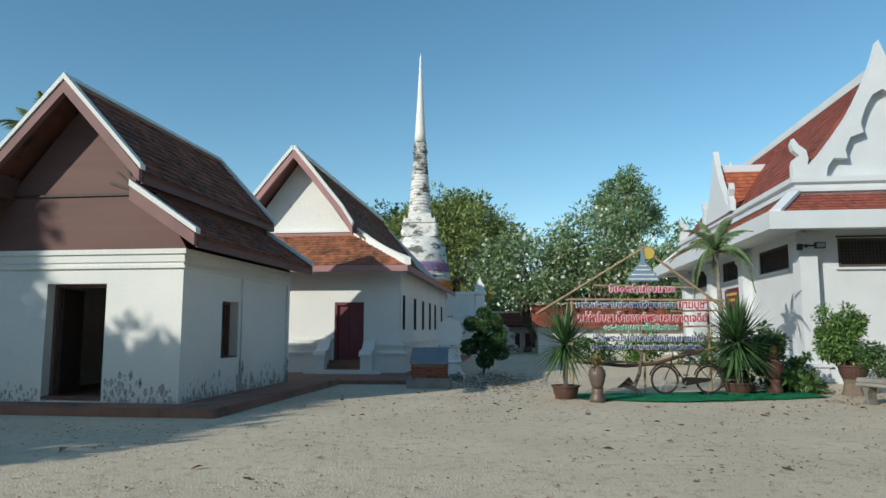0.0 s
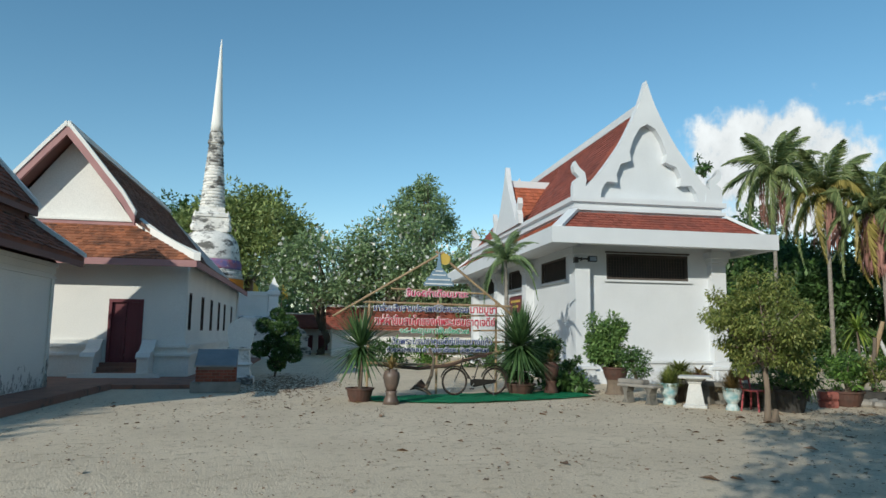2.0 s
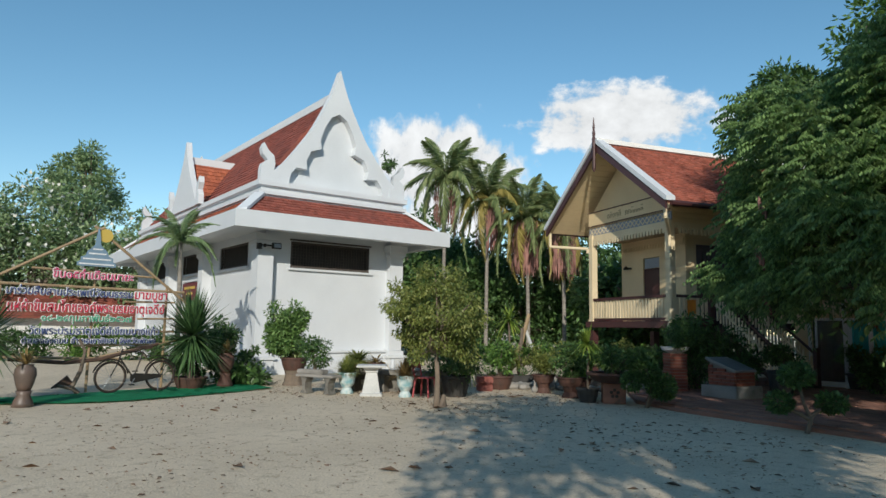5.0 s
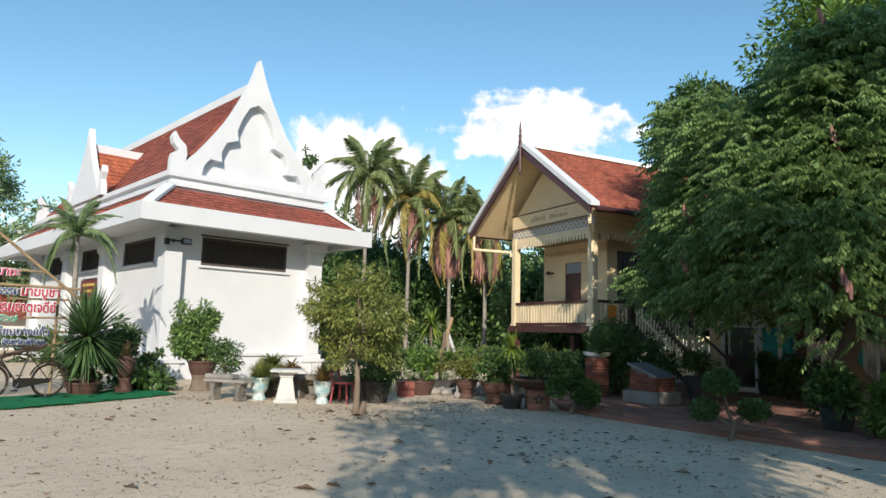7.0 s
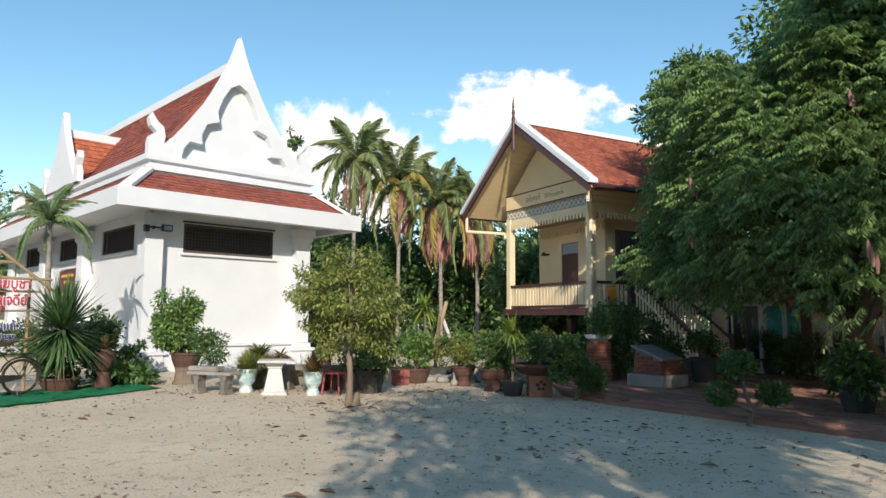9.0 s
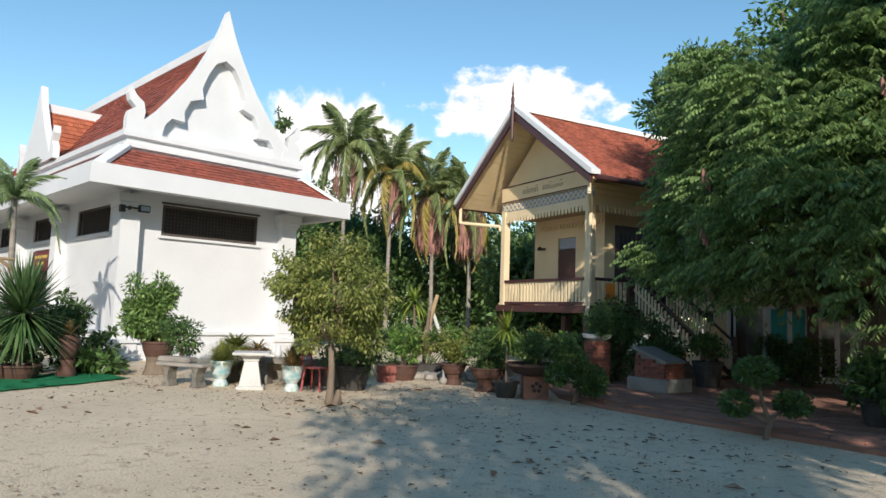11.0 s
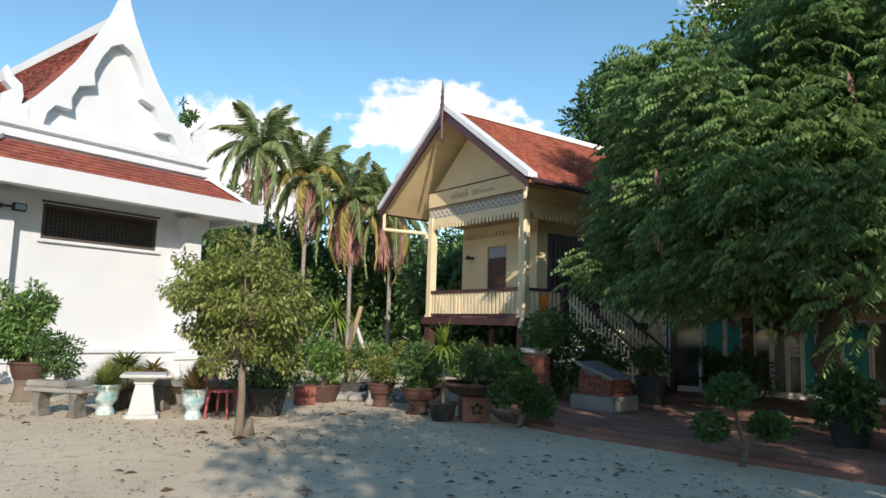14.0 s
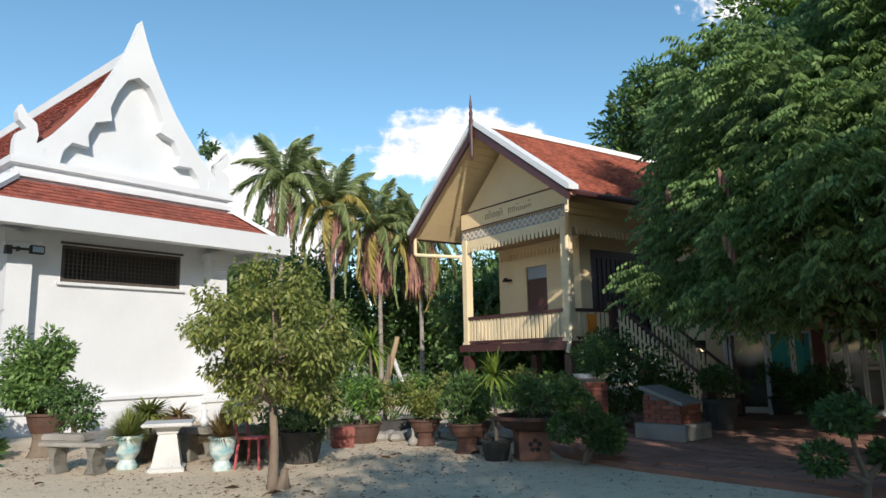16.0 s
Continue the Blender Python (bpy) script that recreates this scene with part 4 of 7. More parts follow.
# ---- stilt house painted cream ----
YEL = pose(18.373, 10.455, 0, 0, 0, 67.46)
YL = 3.93


def build_yellow():
    root = thing("stilt_house", YEL, "cream wooden stilt house with terracotta tile roof", "building")
    D = 7.5  # depth behind the front posts
    zf = 1.82
    # deck and stilts
    part("deck", boxes((-0.15, YL + 0.15, -D, 0.12, 1.70, zf)), M_MAROON, root, "dark red wooden deck")
    part("deck_beam", boxes((-0.2, YL + 0.2, 0.121, 0.18, 1.62, 1.80), (-0.2, -0.151, -D, 0.12, 1.62, 1.80)), M_MAROON, root)
    for x in (0, YL):
        for y in (0, -2.5, -5, -7.3):
            part("stilt", boxes((x - 0.11, x + 0.11, y - 0.11, y + 0.11, 0, 1.52)), M_MAROON, root)
    # front posts
    for x in (0.0, YL):
        bm = boxes((x - 0.105, x + 0.105, -0.105, 0.105, zf, 4.75), bevel=0.012)
        box(bm, x - 0.125, x + 0.125, -0.125, 0.125, zf, zf + 0.06)
        part("post", bm, M_CREAMPALE, root, "pale cream porch post")
    # inner walls with door, set back
    y, ul = -1.2, 0.75
    part("wall", wall_mesh(ul, YL + 0.05, zf, 4.86, [(1.98, 2.80, zf + 0.02, 3.92)], y - 0.12, y), M_CREAM, root, "cream board wall")
    part("wall", wall_mesh(-D, y - 0.12, zf, 4.86, [(-4.9, -1.6, zf + 0.02, 4.2)], ul, ul + 0.12, "y"), M_CREAM, root)
    part("wall", wall_mesh(-D, y - 0.12, zf, 4.86, [], YL - 0.07, YL + 0.05, "y"), M_CREAM, root)
    part("wall", wall_mesh(ul, YL + 0.05, zf, 4.86, [], -D - 0.1, -D), M_CREAM, root)
    dr = part("door", boxes((1.98, 2.80, y - 0.09, y - 0.04, zf + 0.02, 3.56)), M_MAROON, root, "closed maroon door")
    part("fanlight", boxes((2.0, 2.78, y - 0.09, y - 0.05, 3.58, 3.91)), M_LATTICE, dr, "grey lattice fanlight")
    part("door", boxes((ul + 0.03, ul + 0.08, -4.9, -1.6, zf + 0.02, 4.2)), M_MAROON, root, "dark red folding wall panel")
    for k in range(18):
        yy = -4.85 + k * 0.175
        part("panel_batten", boxes((ul + 0.008, ul + 0.029, yy, yy + 0.02, zf + 0.05, 3.98)), M_DARKWOOD, root)
    # wall lamp
    wl = part("wall_lamp", boxes((3.42, 3.50, y + 0.002, y + 0.1, 3.6, 3.66)), M_BLACKMETAL, root, "black swan-neck wall lamp")
    part("lamp_shade", lathe(bmesh.new(), [(0.02, 0.08), (0.08, 0.02), (0.1, -0.04)], 12, (3.46, y + 0.2, 3.62)), M_BLACKMETAL, wl)
    # gable face: board wall with lettering panel, lattice band, valance
    part("gable_wall", upright(bmesh.new(), [(-0.14, 4.99), (YL + 0.14, 4.99), (YL + 0.14, 5.3), (YL / 2, 7.15), (-0.14, 5.3)], 0.0, 0.06), M_CREAM, root, "cream board gable")
    part("name_panel", boxes((-0.12, YL + 0.12, 0.062, 0.09, 5.06, 5.49)), M_CREAM, root)
    part("panel_moulding", boxes((-0.14, YL + 0.14, 0.062, 0.11, 5.505, 5.525), (-0.14, YL + 0.14, 0.062, 0.10, 5.035, 5.052)), M_BROWNBOARD, root)
    # worn lettering: rounded strokes that cannot be read
    rng = random.Random(9)
    bm = bmesh.new()
    x = YL - 1.0
    for k in range(11):
        if k == 5:
            x -= 0.2
        h = 0.15 if k < 7 else 0.11
        for dx in (0.0, 0.085):
            box(bm, x - dx - 0.02, x - dx, 0.091, 0.103, 5.17 + 0.03 * rng.random(), 5.17 + h)
        box(bm, x - 0.085, x - 0.02, 0.091, 0.103, 5.17 + h - 0.022, 5.17 + h)
        if k % 3 == 1:
            box(bm, x - 0.1, x, 0.091, 0.103, 5.36, 5.385)
        x -= 0.155
    part("panel_lettering", bm, M_LETTER, root, "raised brown lettering, too worn to read", kind="stuff")
    # small drops along the lower edge of the panel
    bm = bmesh.new()
    for k in range(44):
        x = -0.06 + k * (YL + 0.12) / 43
        box(bm, x - 0.02, x + 0.02, 0.062, 0.08, 4.985, 5.028)
    part("dentil_row", bm, M_BAMBOO, root, kind="stuff")
    band = part("lattice_band", boxes((-0.14, YL + 0.14, 0.02, 0.05, 4.73, 4.975)), M_LATTICE, root, "blue-grey fretwork band")
    bm = bmesh.new()
    n = 20
    for k in range(n):
        xx = -0.08 + k * (YL + 0.16) / n
        w = (YL + 0.16) / n
        for a, b in (((xx, 4.75), (xx + w, 4.955)), ((xx, 4.955), (xx + w, 4.75))):
            d = Vector((b[0] - a[0], 0, b[1] - a[1])).normalized()
            s = Vector((d.z, 0, -d.x)) * 0.014
            extrude(bm, [Vector((a[0], 0.052, a[1])) - s, Vector((a[0], 0.052, a[1])) + s, Vector((b[0], 0.052, b[1])) + s, Vector((b[0], 0.052, b[1])) - s], (0, 0.014, 0))
    part("fretwork", bm, M_CREAMPALE, band)

    def valance(x0, x1, y0, zt, n, along, mat):
        for k in range(n):
            a, b = x0 + (x1 - x0) * k / n, x0 + (x1 - x0) * (k + 1) / n
            m, g = (a + b) / 2, (b - a) * 0.08
            pts = [(a, zt), (b, zt), (b, zt - 0.07), (m + (b - a) * 0.36, zt - 0.10), (m + (b - a) * 0.3, zt - 0.19), (m + (b - a) * 0.14, zt - 0.235), (m - (b - a) * 0.14, zt - 0.235), (m - (b - a) * 0.3, zt - 0.19), (m - (b - a) * 0.36, zt - 0.10), (a, zt - 0.07)]
            part("valance_tooth", upright(bmesh.new(), pts, y0, y0 + 0.02) if along == "x" else sideways(bmesh.new(), pts, y0, y0 + 0.02), mat, root)

    part("valance_board", boxes((-0.14, YL + 0.14, 0.02, 0.05, 4.52, 4.725), (-0.16, -0.145, -D, 0.0, 4.50, 4.66)), M_CREAMPALE, root)
    valance(0.12, YL - 0.12, 0.055, 4.60, 25, "x", M_CREAMPALE)
    valance(-3.6, -0.15, -0.17, 4.57, 25, "y", M_CREAMPALE)
    valance(0.78, YL, -1.18, 4.43, 22, "x", M_CREAM)
    for k in range(3):
        part("side_board", boxes((-0.12 - 0.02 * k, -0.04, -D, 0.0, 4.66 + 0.15 * k, 4.80 + 0.15 * k)), M_CREAM, root)
    part("porch_soffit", boxes((0.0, YL, -1.19, 0.01, 4.54, 4.58)), M_BAMBOO, root, "brown board porch ceiling")
    part("porch_ceiling", boxes((-0.1, YL + 0.1, -D, 0.0, 4.86, 4.9)), M_BROWNBOARD, root)
    # roof
    g, ze, za = 1.14, 5.0, 7.37
    c = YL / 2
    for sg in (1, -1):
        s = 1.29 if sg > 0 else 1.14
        xo = c - (c + s) * sg
        bm = bmesh.new()
        extrude(bm, [(xo, g - 0.05, ze), (c, g - 0.05, za), (c, -D - 0.6, za), (xo, -D - 0.6, ze)], (0, 0, -0.06))
        part("roof_slope", bm, M_YTILE, root)
        nb = 17
        for k in range(nb):
            t0, t1 = k / nb, (k + 0.94) / nb
            a = (xo + (c - xo) * t0, ze + (za - ze) * t0 - 0.08)
            b = (xo + (c - xo) * t1, ze + (za - ze) * t1 - 0.08)
            part("soffit_board", extrude(bmesh.new(), [(a[0], g - 0.06, a[1]), (b[0], g - 0.06, b[1]), (b[0], -D - 0.5, b[1]), (a[0], -D - 0.5, a[1])], (0, 0, -0.02)), M_CREAM, root)
        v = tile_field((xo, g - 0.05, ze), (0, -D - 0.55 - g, 0), (c - xo, 0, za - ze), 84, 30, None, 40 + sg, lift=0.05)
        near = (v[:, 0, 1] > -0.2) if sg > 0 else np.zeros(len(v), bool)
        pick = np.where(near)[0][:300]
        rest = np.ones(len(v), bool)
        rest[pick] = False
        tiles("roof_tiles", v[rest], M_YTILE, root)
        ROOF_PICK.extend((root, q) for q in v[pick])
        dz, dx = za - ze, c - xo
        part("bargeboard", upright(bmesh.new(), [(xo, ze - 0.02), (c, za - 0.02), (c, za - 0.26), (xo, ze - 0.22)], g - 0.02, g + 0.05), M_MAROON, root, "maroon bargeboard")
        part("barge_cap", upright(bmesh.new(), [(xo - 0.05 * sg * 0, ze + 0.02), (c, za + 0.02), (c, za + 0.17), (xo - 0.08 * sg, ze + 0.12), (xo - 0.08 * sg, ze - 0.0)], g - 0.22, g + 0.08), M_WHITE, root, "white barge cap")
        part("gutter", tube(bmesh.new(), [(xo - 0.06 * sg, g - 0.1, ze - 0.06), (xo - 0.06 * sg, -D - 0.5, ze - 0.06)], 0.08, 8), M_MAROON, root, "maroon eave gutter")
    part("ridge_cap", boxes((c - 0.09, c + 0.09, -D - 0.6, g + 0.05, za + 0.02, za + 0.16)), M_OLDWHITE, root)
    # turned finial on the gable tip
    part("finial", lathe(bmesh.new(), [(0.02, 6.45), (0.05, 6.55), (0.05, 7.4), (0.065, 7.5), (0.04, 7.58), (0.055, 7.7), (0.03, 7.8), (0.04, 7.88), (0.008, 8.2)], 8, (c, g + 0.1, 0)), M_MAROON, root, "turned maroon finial")
    # downpipes
    bm = bmesh.new()
    for p, q in (((YL + 1.09, g - 0.1, 4.9), (YL + 1.09, g - 0.1, 4.42)), ((YL + 1.09, g - 0.1, 4.42), (YL + 0.17, 0.1, 4.3)), ((YL + 0.17, 0.1, 4.3), (YL + 0.17, 0.1, 4.15))):
        tube(bm, [p, q], 0.05, 8)
    part("downpipe", bm, M_CREAMPALE, root)
    bm = bmesh.new()
    for p, q in (((-1.1, g - 0.1, 4.92), (-1.1, g - 0.1, 4.6)), ((-1.1, g - 0.1, 4.6), (-0.17, 0.15, 4.3)), ((-0.17, 0.15, 4.3), (-0.17, 0.15, 1.9)), ((-0.17, 0.15, 1.9), (-0.17, 0.28, 1.55))):
        tube(bm, [p, q], 0.05, 8)
    part("downpipe", bm, M_CREAMPALE, root)

    # balustrade
    def rail(x0, x1, along, other):
        n = int(abs(x1 - x0) / 0.145)
        parts = []
        for k in range(n):
            a = x0 + (x1 - x0) * (k + 0.5) / n
            if along == "x":
                parts.append((a - 0.045, a + 0.045, other, other + 0.025, zf + 0.1, 2.50))
            else:
                parts.append((other, other + 0.025, a - 0.045, a + 0.045, zf + 0.1, 2.50))
        lo, hi = min(x0, x1), max(x0, x1)
        tops = [(lo, hi, other - 0.03, other + 0.06, 2.502, 2.58)] if along == "x" else [(other - 0.03, other + 0.06, lo, hi, 2.502, 2.58)]
        feet = [(lo, hi, other - 0.02, other + 0.045, zf + 0.02, zf + 0.098)] if along == "x" else [(other - 0.02, other + 0.045, lo, hi, zf + 0.02, zf + 0.098)]
        r = part("balustrade", boxes(*tops), M_MAROON, root, "cream slatted balustrade with maroon rail")
        part("bottom_rail", boxes(*feet), M_MAROON, r)
        for q in parts:
            part("baluster", boxes(q), M_CREAMPALE, r)

    rail(0.11, YL - 0.11, "x", 0.03)
    rail(-0.11, -1.3, "y", -0.05)
    rail(-0.16, -1.9, "y", YL + 0.02)
    part("newel", boxes((-0.14, 0.02, -1.46, -1.31, zf, 2.76)), M_MAROON, root)
    # orange robe over the rail: one folded cloth
    bm = bmesh.new()
    front, back = [], []
    for k in range(25):
        y = -0.5 - k * 0.012
        dx = 0.022 * math.sin(k * 0.95)
        front.append([bm.verts.new((-0.10 + dx * (1 - j * 0.25), y, 2.44 - (0.44 + 0.05 * math.sin(k * 0.5)) * j / 3)) for j in range(4)])
        back.append([bm.verts.new((-0.088 + dx * (1 - j * 0.25), y, 2.44 - (0.44 + 0.05 * math.sin(k * 0.5)) * j / 3)) for j in range(4)])
    for k in range(24):
        for j in range(3):
            bm.faces.new((front[k][j], front[k + 1][j], front[k + 1][j + 1], front[k][j + 1]))
            bm.faces.new((back[k][j], back[k][j + 1], back[k + 1][j + 1], back[k + 1][j]))
        bm.faces.new((front[k][0], back[k][0], back[k + 1][0], front[k + 1][0]))
        bm.faces.new((front[k][3], front[k + 1][3], back[k + 1][3], back[k][3]))
    part("hanging_robe", bm, M_ORANGE, root, "orange robe drying behind the rail", smooth=True)
    # stairs going down beside the house
    x0, z0, run, ystair = -0.2, zf, 2.3, (-1.45, -2.65)
    n = 10
    treads = bmesh.new()
    for k in range(n):
        xx = x0 - run * (k + 0.5) / n
        zz = z0 - (k + 1) * z0 / (n + 1)
        box(treads, xx - 0.17, xx + 0.17, ystair[1], ystair[0], zz - 0.04, zz)
    st = part("stairs", treads, M_DARKWOOD, root, "wooden side stairs with cream slatted rails")
    for yy in ystair:
        d = Vector((-run, 0, -z0))
        a = Vector((x0, yy, z0))
        part("stringer", extrude(bmesh.new(), [a + Vector((0, 0, -0.25)), a, a + d + Vector((0, 0, 0.15)), a + d + Vector((0, 0, -0.0))], (0, 0.04, 0)), M_DARKWOOD, st)
        for h in (0.82, 0.45):
            part("handrail", extrude(bmesh.new(), [a + Vector((0, 0, h)), a + d + Vector((0, 0, h + 0.1)), a + d + Vector((0, 0, h + 0.17)), a + Vector((0, 0, h + 0.07))], (0, 0.05, 0)), M_CREAMPALE if h < 0.5 else M_MAROON, st)
        for k in range(20):
            p = a + d * ((k + 0.5) / 20)
            part("slat", boxes((p.x - 0.03, p.x + 0.03, yy + 0.005, yy + 0.03, p.z + 0.08, p.z + 0.80)), M_CREAMPALE, st)
        part("newel", boxes((x0 - run - 0.06, x0 - run + 0.06, yy - 0.03, yy + 0.09, 0.0, 1.15)), M_MAROON, st)


ROOF_PICK = []
build_yellow()


# ---- great chedi ----
def build_chedi():
    root = thing("chedi", pose(-1.4, 46, 0), "tall whitewashed chedi with dark rain stains and a spire", "monument")
    part("terrace", lathe(bmesh.new(), [(5.2, 0), (5.2, 1.6), (5.0, 1.75), (5.0, 2.3), (4.8, 2.4)], square=True), M_CHEDI, root, "stained white lower terrace")
    part("base", lathe(bmesh.new(), [(2.5, 2.4), (2.5, 3.3), (2.3, 3.4), (2.25, 4.1), (2.15, 4.15), (2.12, 4.74), (1.9, 4.76)], 32), M_ORANGE, root, "orange cloth wrapped round the drum")
    part("base_ring", lathe(bmesh.new(), [(2.0, 4.7), (2.12, 4.78), (2.12, 4.9), (2.0, 4.95), (2.06, 5.05), (2.06, 5.15), (1.97, 5.2), (2.0, 5.32), (1.9, 5.36)], 32), M_CHEDI, root)
    part("cloth_band", lathe(bmesh.new(), [(1.93, 5.33), (1.99, 5.4), (1.96, 5.8), (1.9, 5.93)], 32), M_BLUEBAND, root, "blue and red cloth band")
    prof = [(1.9, 5.88), (1.84, 6.1), (1.8, 6.5), (1.72, 6.95), (1.55, 7.35), (1.25, 7.65), (0.95, 7.8)]
    part("bell", lathe(bmesh.new(), prof, 32), M_CHEDI, root, "stained plaster bell", smooth=True)
    part("harmika", lathe(bmesh.new(), [(0.98, 7.7), (1.0, 8.0), (0.9, 8.05), (0.9, 8.6), (1.0, 8.65), (1.0, 8.85), (0.8, 8.95), (0.74, 9.3)], square=True), M_CHEDI, root)
    for sx in (-1, 1):
        part("guardian", lathe(bmesh.new(), [(0.22, 7.75), (0.28, 8.0), (0.16, 8.3), (0.2, 8.5), (0.12, 8.8), (0.02, 9.05)], 10, (0.98 * sx, -0.75, 0)), M_CHEDI, root)
    for k0, k1, mat in ((0, 9, M_CHEDI), (9, 13, M_CHEDI), (13, 20, M_CHEDIDARK)):
        prof = []
        for k in range(k0, k1):
            z, r = 9.25 + k * 0.215, 0.80 - 0.018 * k
            prof += [(r * 0.92, z), (r, z + 0.05), (r, z + 0.14), (r * 0.92, z + 0.2)]
        part("ringed_spire", lathe(bmesh.new(), prof, 24), mat, root, "rain-blackened spire rings" if mat is M_CHEDIDARK else "ringed spire with dark stains")
    part("collar", lathe(bmesh.new(), [(0.44, 13.5), (0.52, 13.58), (0.5, 13.75), (0.42, 13.85), (0.46, 13.95), (0.44, 14.2), (0.38, 14.4)], 20), M_CHEDIDARK, root)
    part("spire_tip", lathe(bmesh.new(), [(0.40, 14.3), (0.36, 14.9), (0.27, 16.4), (0.16, 18.4), (0.07, 20.2), (0.02, 20.7)], 20), M_OLDWHITE, root, "smooth white spire tip", smooth=True)


build_chedi()


# ---- great shade tree with drooping compound leaves ----
def spray_leaves(places, outward, rng, length=0.5, pairs=8, leaflet=0.17, width=0.066):
    """Drooping pinnate sprays: a bent midrib with hanging leaflets on both sides."""
    n = len(places)
    out = unit(unit(outward) + rng.normal(0, 0.42, (n, 3)))
    flat = out.copy()
    flat[:, 2] *= 0.3
    flat = unit(flat)
    side = unit(np.cross(flat, np.tile([0, 0, 1.0], (n, 1))))
    ln = length * rng.uniform(0.55, 1.3, n)
    rows = []
    for k in range(pairs):
        t = (k + 0.6) / pairs
        p = places + flat * (ln * t)[:, None] + np.array([0, 0, 1.0]) * (ln * (0.28 * t - 0.62 * t * t))[:, None]
        for sg in (1, -1):
            axis = unit(side * sg * 0.6 + flat * 0.35 + np.array([0, 0, -0.95]) + rng.normal(0, 0.12, (n, 3)))
            lw = leaflet * (1 - 0.45 * abs(t - 0.45)) * rng.uniform(0.85, 1.15, n)
            rows.append(leaf_quads(p, axis, flat + rng.normal(0, 0.1, (n, 3)), lw, np.full(n, width)))
    return np.concatenate(rows)


def build_shade_tree():
    rng = np.random.default_rng(17)
    base = np.array((16.6, 3.3, 0.0))
    root = thing("shade_tree", pose(*base), "broad dark green tree with drooping fern-like leaf sprays", "tree")
    c, radii = np.array((0.4, -0.15, 3.3)), np.array((4.45, 4.45, 4.2))
    lobes = []
    while len(lobes) < 330:
        d = unit(rng.normal(0, 1, (1, 3)))[0]
        lump = 1 + 0.09 * math.sin(4 * d[0] + 3 * d[2] + 1) + 0.07 * math.sin(7 * d[1] - 5 * d[2])
        p = c + d * radii * lump * rng.uniform(0.8, 1.0)
        if p[2] > 1.75 + 0.15 * max(0, p[1]) and d[2] > -0.55:
            lobes.append((p, d, rng.uniform(0.5, 0.95)))
    bm = bmesh.new()
    limbs(bm, (0, 0, 0), (0.1, 0.2, 2.3), [tuple(p * 0.92) for p, d, r in lobes[::10]], 0.26, 0.05, rng)
    part("trunk", bm, M_BARK, root, "grey-brown trunk and limbs", smooth=True)
    pos, outw = [], []
    for p, d, r in lobes:
        m = int(44 * (r / 0.7) ** 2)
        e = unit(rng.normal(0, 1, (m, 3)) + d * 0.75 + np.array([0, 0, 0.55]))
        pos.append(p + e * (r * rng.uniform(0.55, 1.0, m))[:, None] * np.array([1, 1, 0.62]))
        outw.append(e + d * 0.35)
    quads("crown", spray_leaves(np.concatenate(pos), np.concatenate(outw), rng, 0.42, 7, 0.15, 0.056), L_BIG, root, "drooping dark green compound leaves")
    inner = crown_clumps(c, tuple(radii * 0.8), 170, 150, rng, 0.24, 0.45, -0.35)
    quads("inner_foliage", clump_leaves(inner, 0.2, rng), L_BIG, root)
    for p, d, r in lobes[::14]:
        q = p + d * (r + 0.1)
        pod = bmesh.new()
        for k in range(3):
            o = Vector((q[0] + 0.05 * k, q[1] - 0.04 * k, q[2] - 0.1 * k))
            tube(pod, [o, o + Vector((0, 0, -0.1)), o + Vector((0.02, 0, -0.26))], [0.012, 0.035, 0.02], 6)
        part("seed_pod", pod, M_DEADFROND, root, "hanging brown-pink seed pod")


build_shade_tree()

# unseen trees added outside the walk to cast the shade on the yard
tree("unseen_yard_tree", (-26.25, 0.88, 0), 7.5, (-26.25, 0.88, 12.2), (2.9, 2.9, 2.8), 220, 300, 0.36, L_DARK, 0.45, "tall dense tree shading the old house", 51, size=0.3, hollow=0.1, group="shade trees of the yard", flat_bottom=-1)
tree("unseen_yard_tree", (-18.61, 1.22, 0), 1.6, (-18.61, 1.22, 6.0), (3.1, 3.1, 2.2), 230, 300, 0.34, L_DARK, 0.3, "broad dense unseen tree added to shade the sand by the old house", 53, size=0.4, hollow=0.1, group="shade trees of the yard", flat_bottom=-1)
tree("unseen_yard_tree", (-0.26, -2.98, 0), 2.5, (-0.26, -2.98, 6.0), (4.3, 2.7, 2.0), 84, 130, 0.26, L_DARK, 0.28, "spreading leafy tree shading the sand", 52, size=0.42, hollow=0.25, group="shade trees of the yard")
tree("unseen_yard_tree", (6.05, -4.3, 0), 1.8, (6.05, -4.3, 3.9), (2.7, 2.7, 1.2), 110, 150, 0.26, L_DARK, 0.2, "low spreading unseen tree added to shade the paving", 56, size=0.34, hollow=0.2, group="shade trees of the yard", flat_bottom=-1)
tree("unseen_yard_tree", (5.34, -7.88, 0), 5.5, (5.34, -7.88, 14.6), (3.9, 3.9, 2.4), 120, 190, 0.32, L_DARK, 0.4, "tall spreading unseen tree added to shade the big tree crown", 55, size=0.26, hollow=0.3, group="shade trees of the yard", flat_bottom=-1)
tree("unseen_yard_tree", (3.46, -3.17, 0), 4.5, (3.46, -3.17, 8.0), (2.5, 2.5, 1.4), 22, 95, 0.3, L_DARK, 0.3, "spreading leafy tree shading the garden", 54, size=0.4, hollow=0.15, group="shade trees of the yard", flat_bottom=-1)

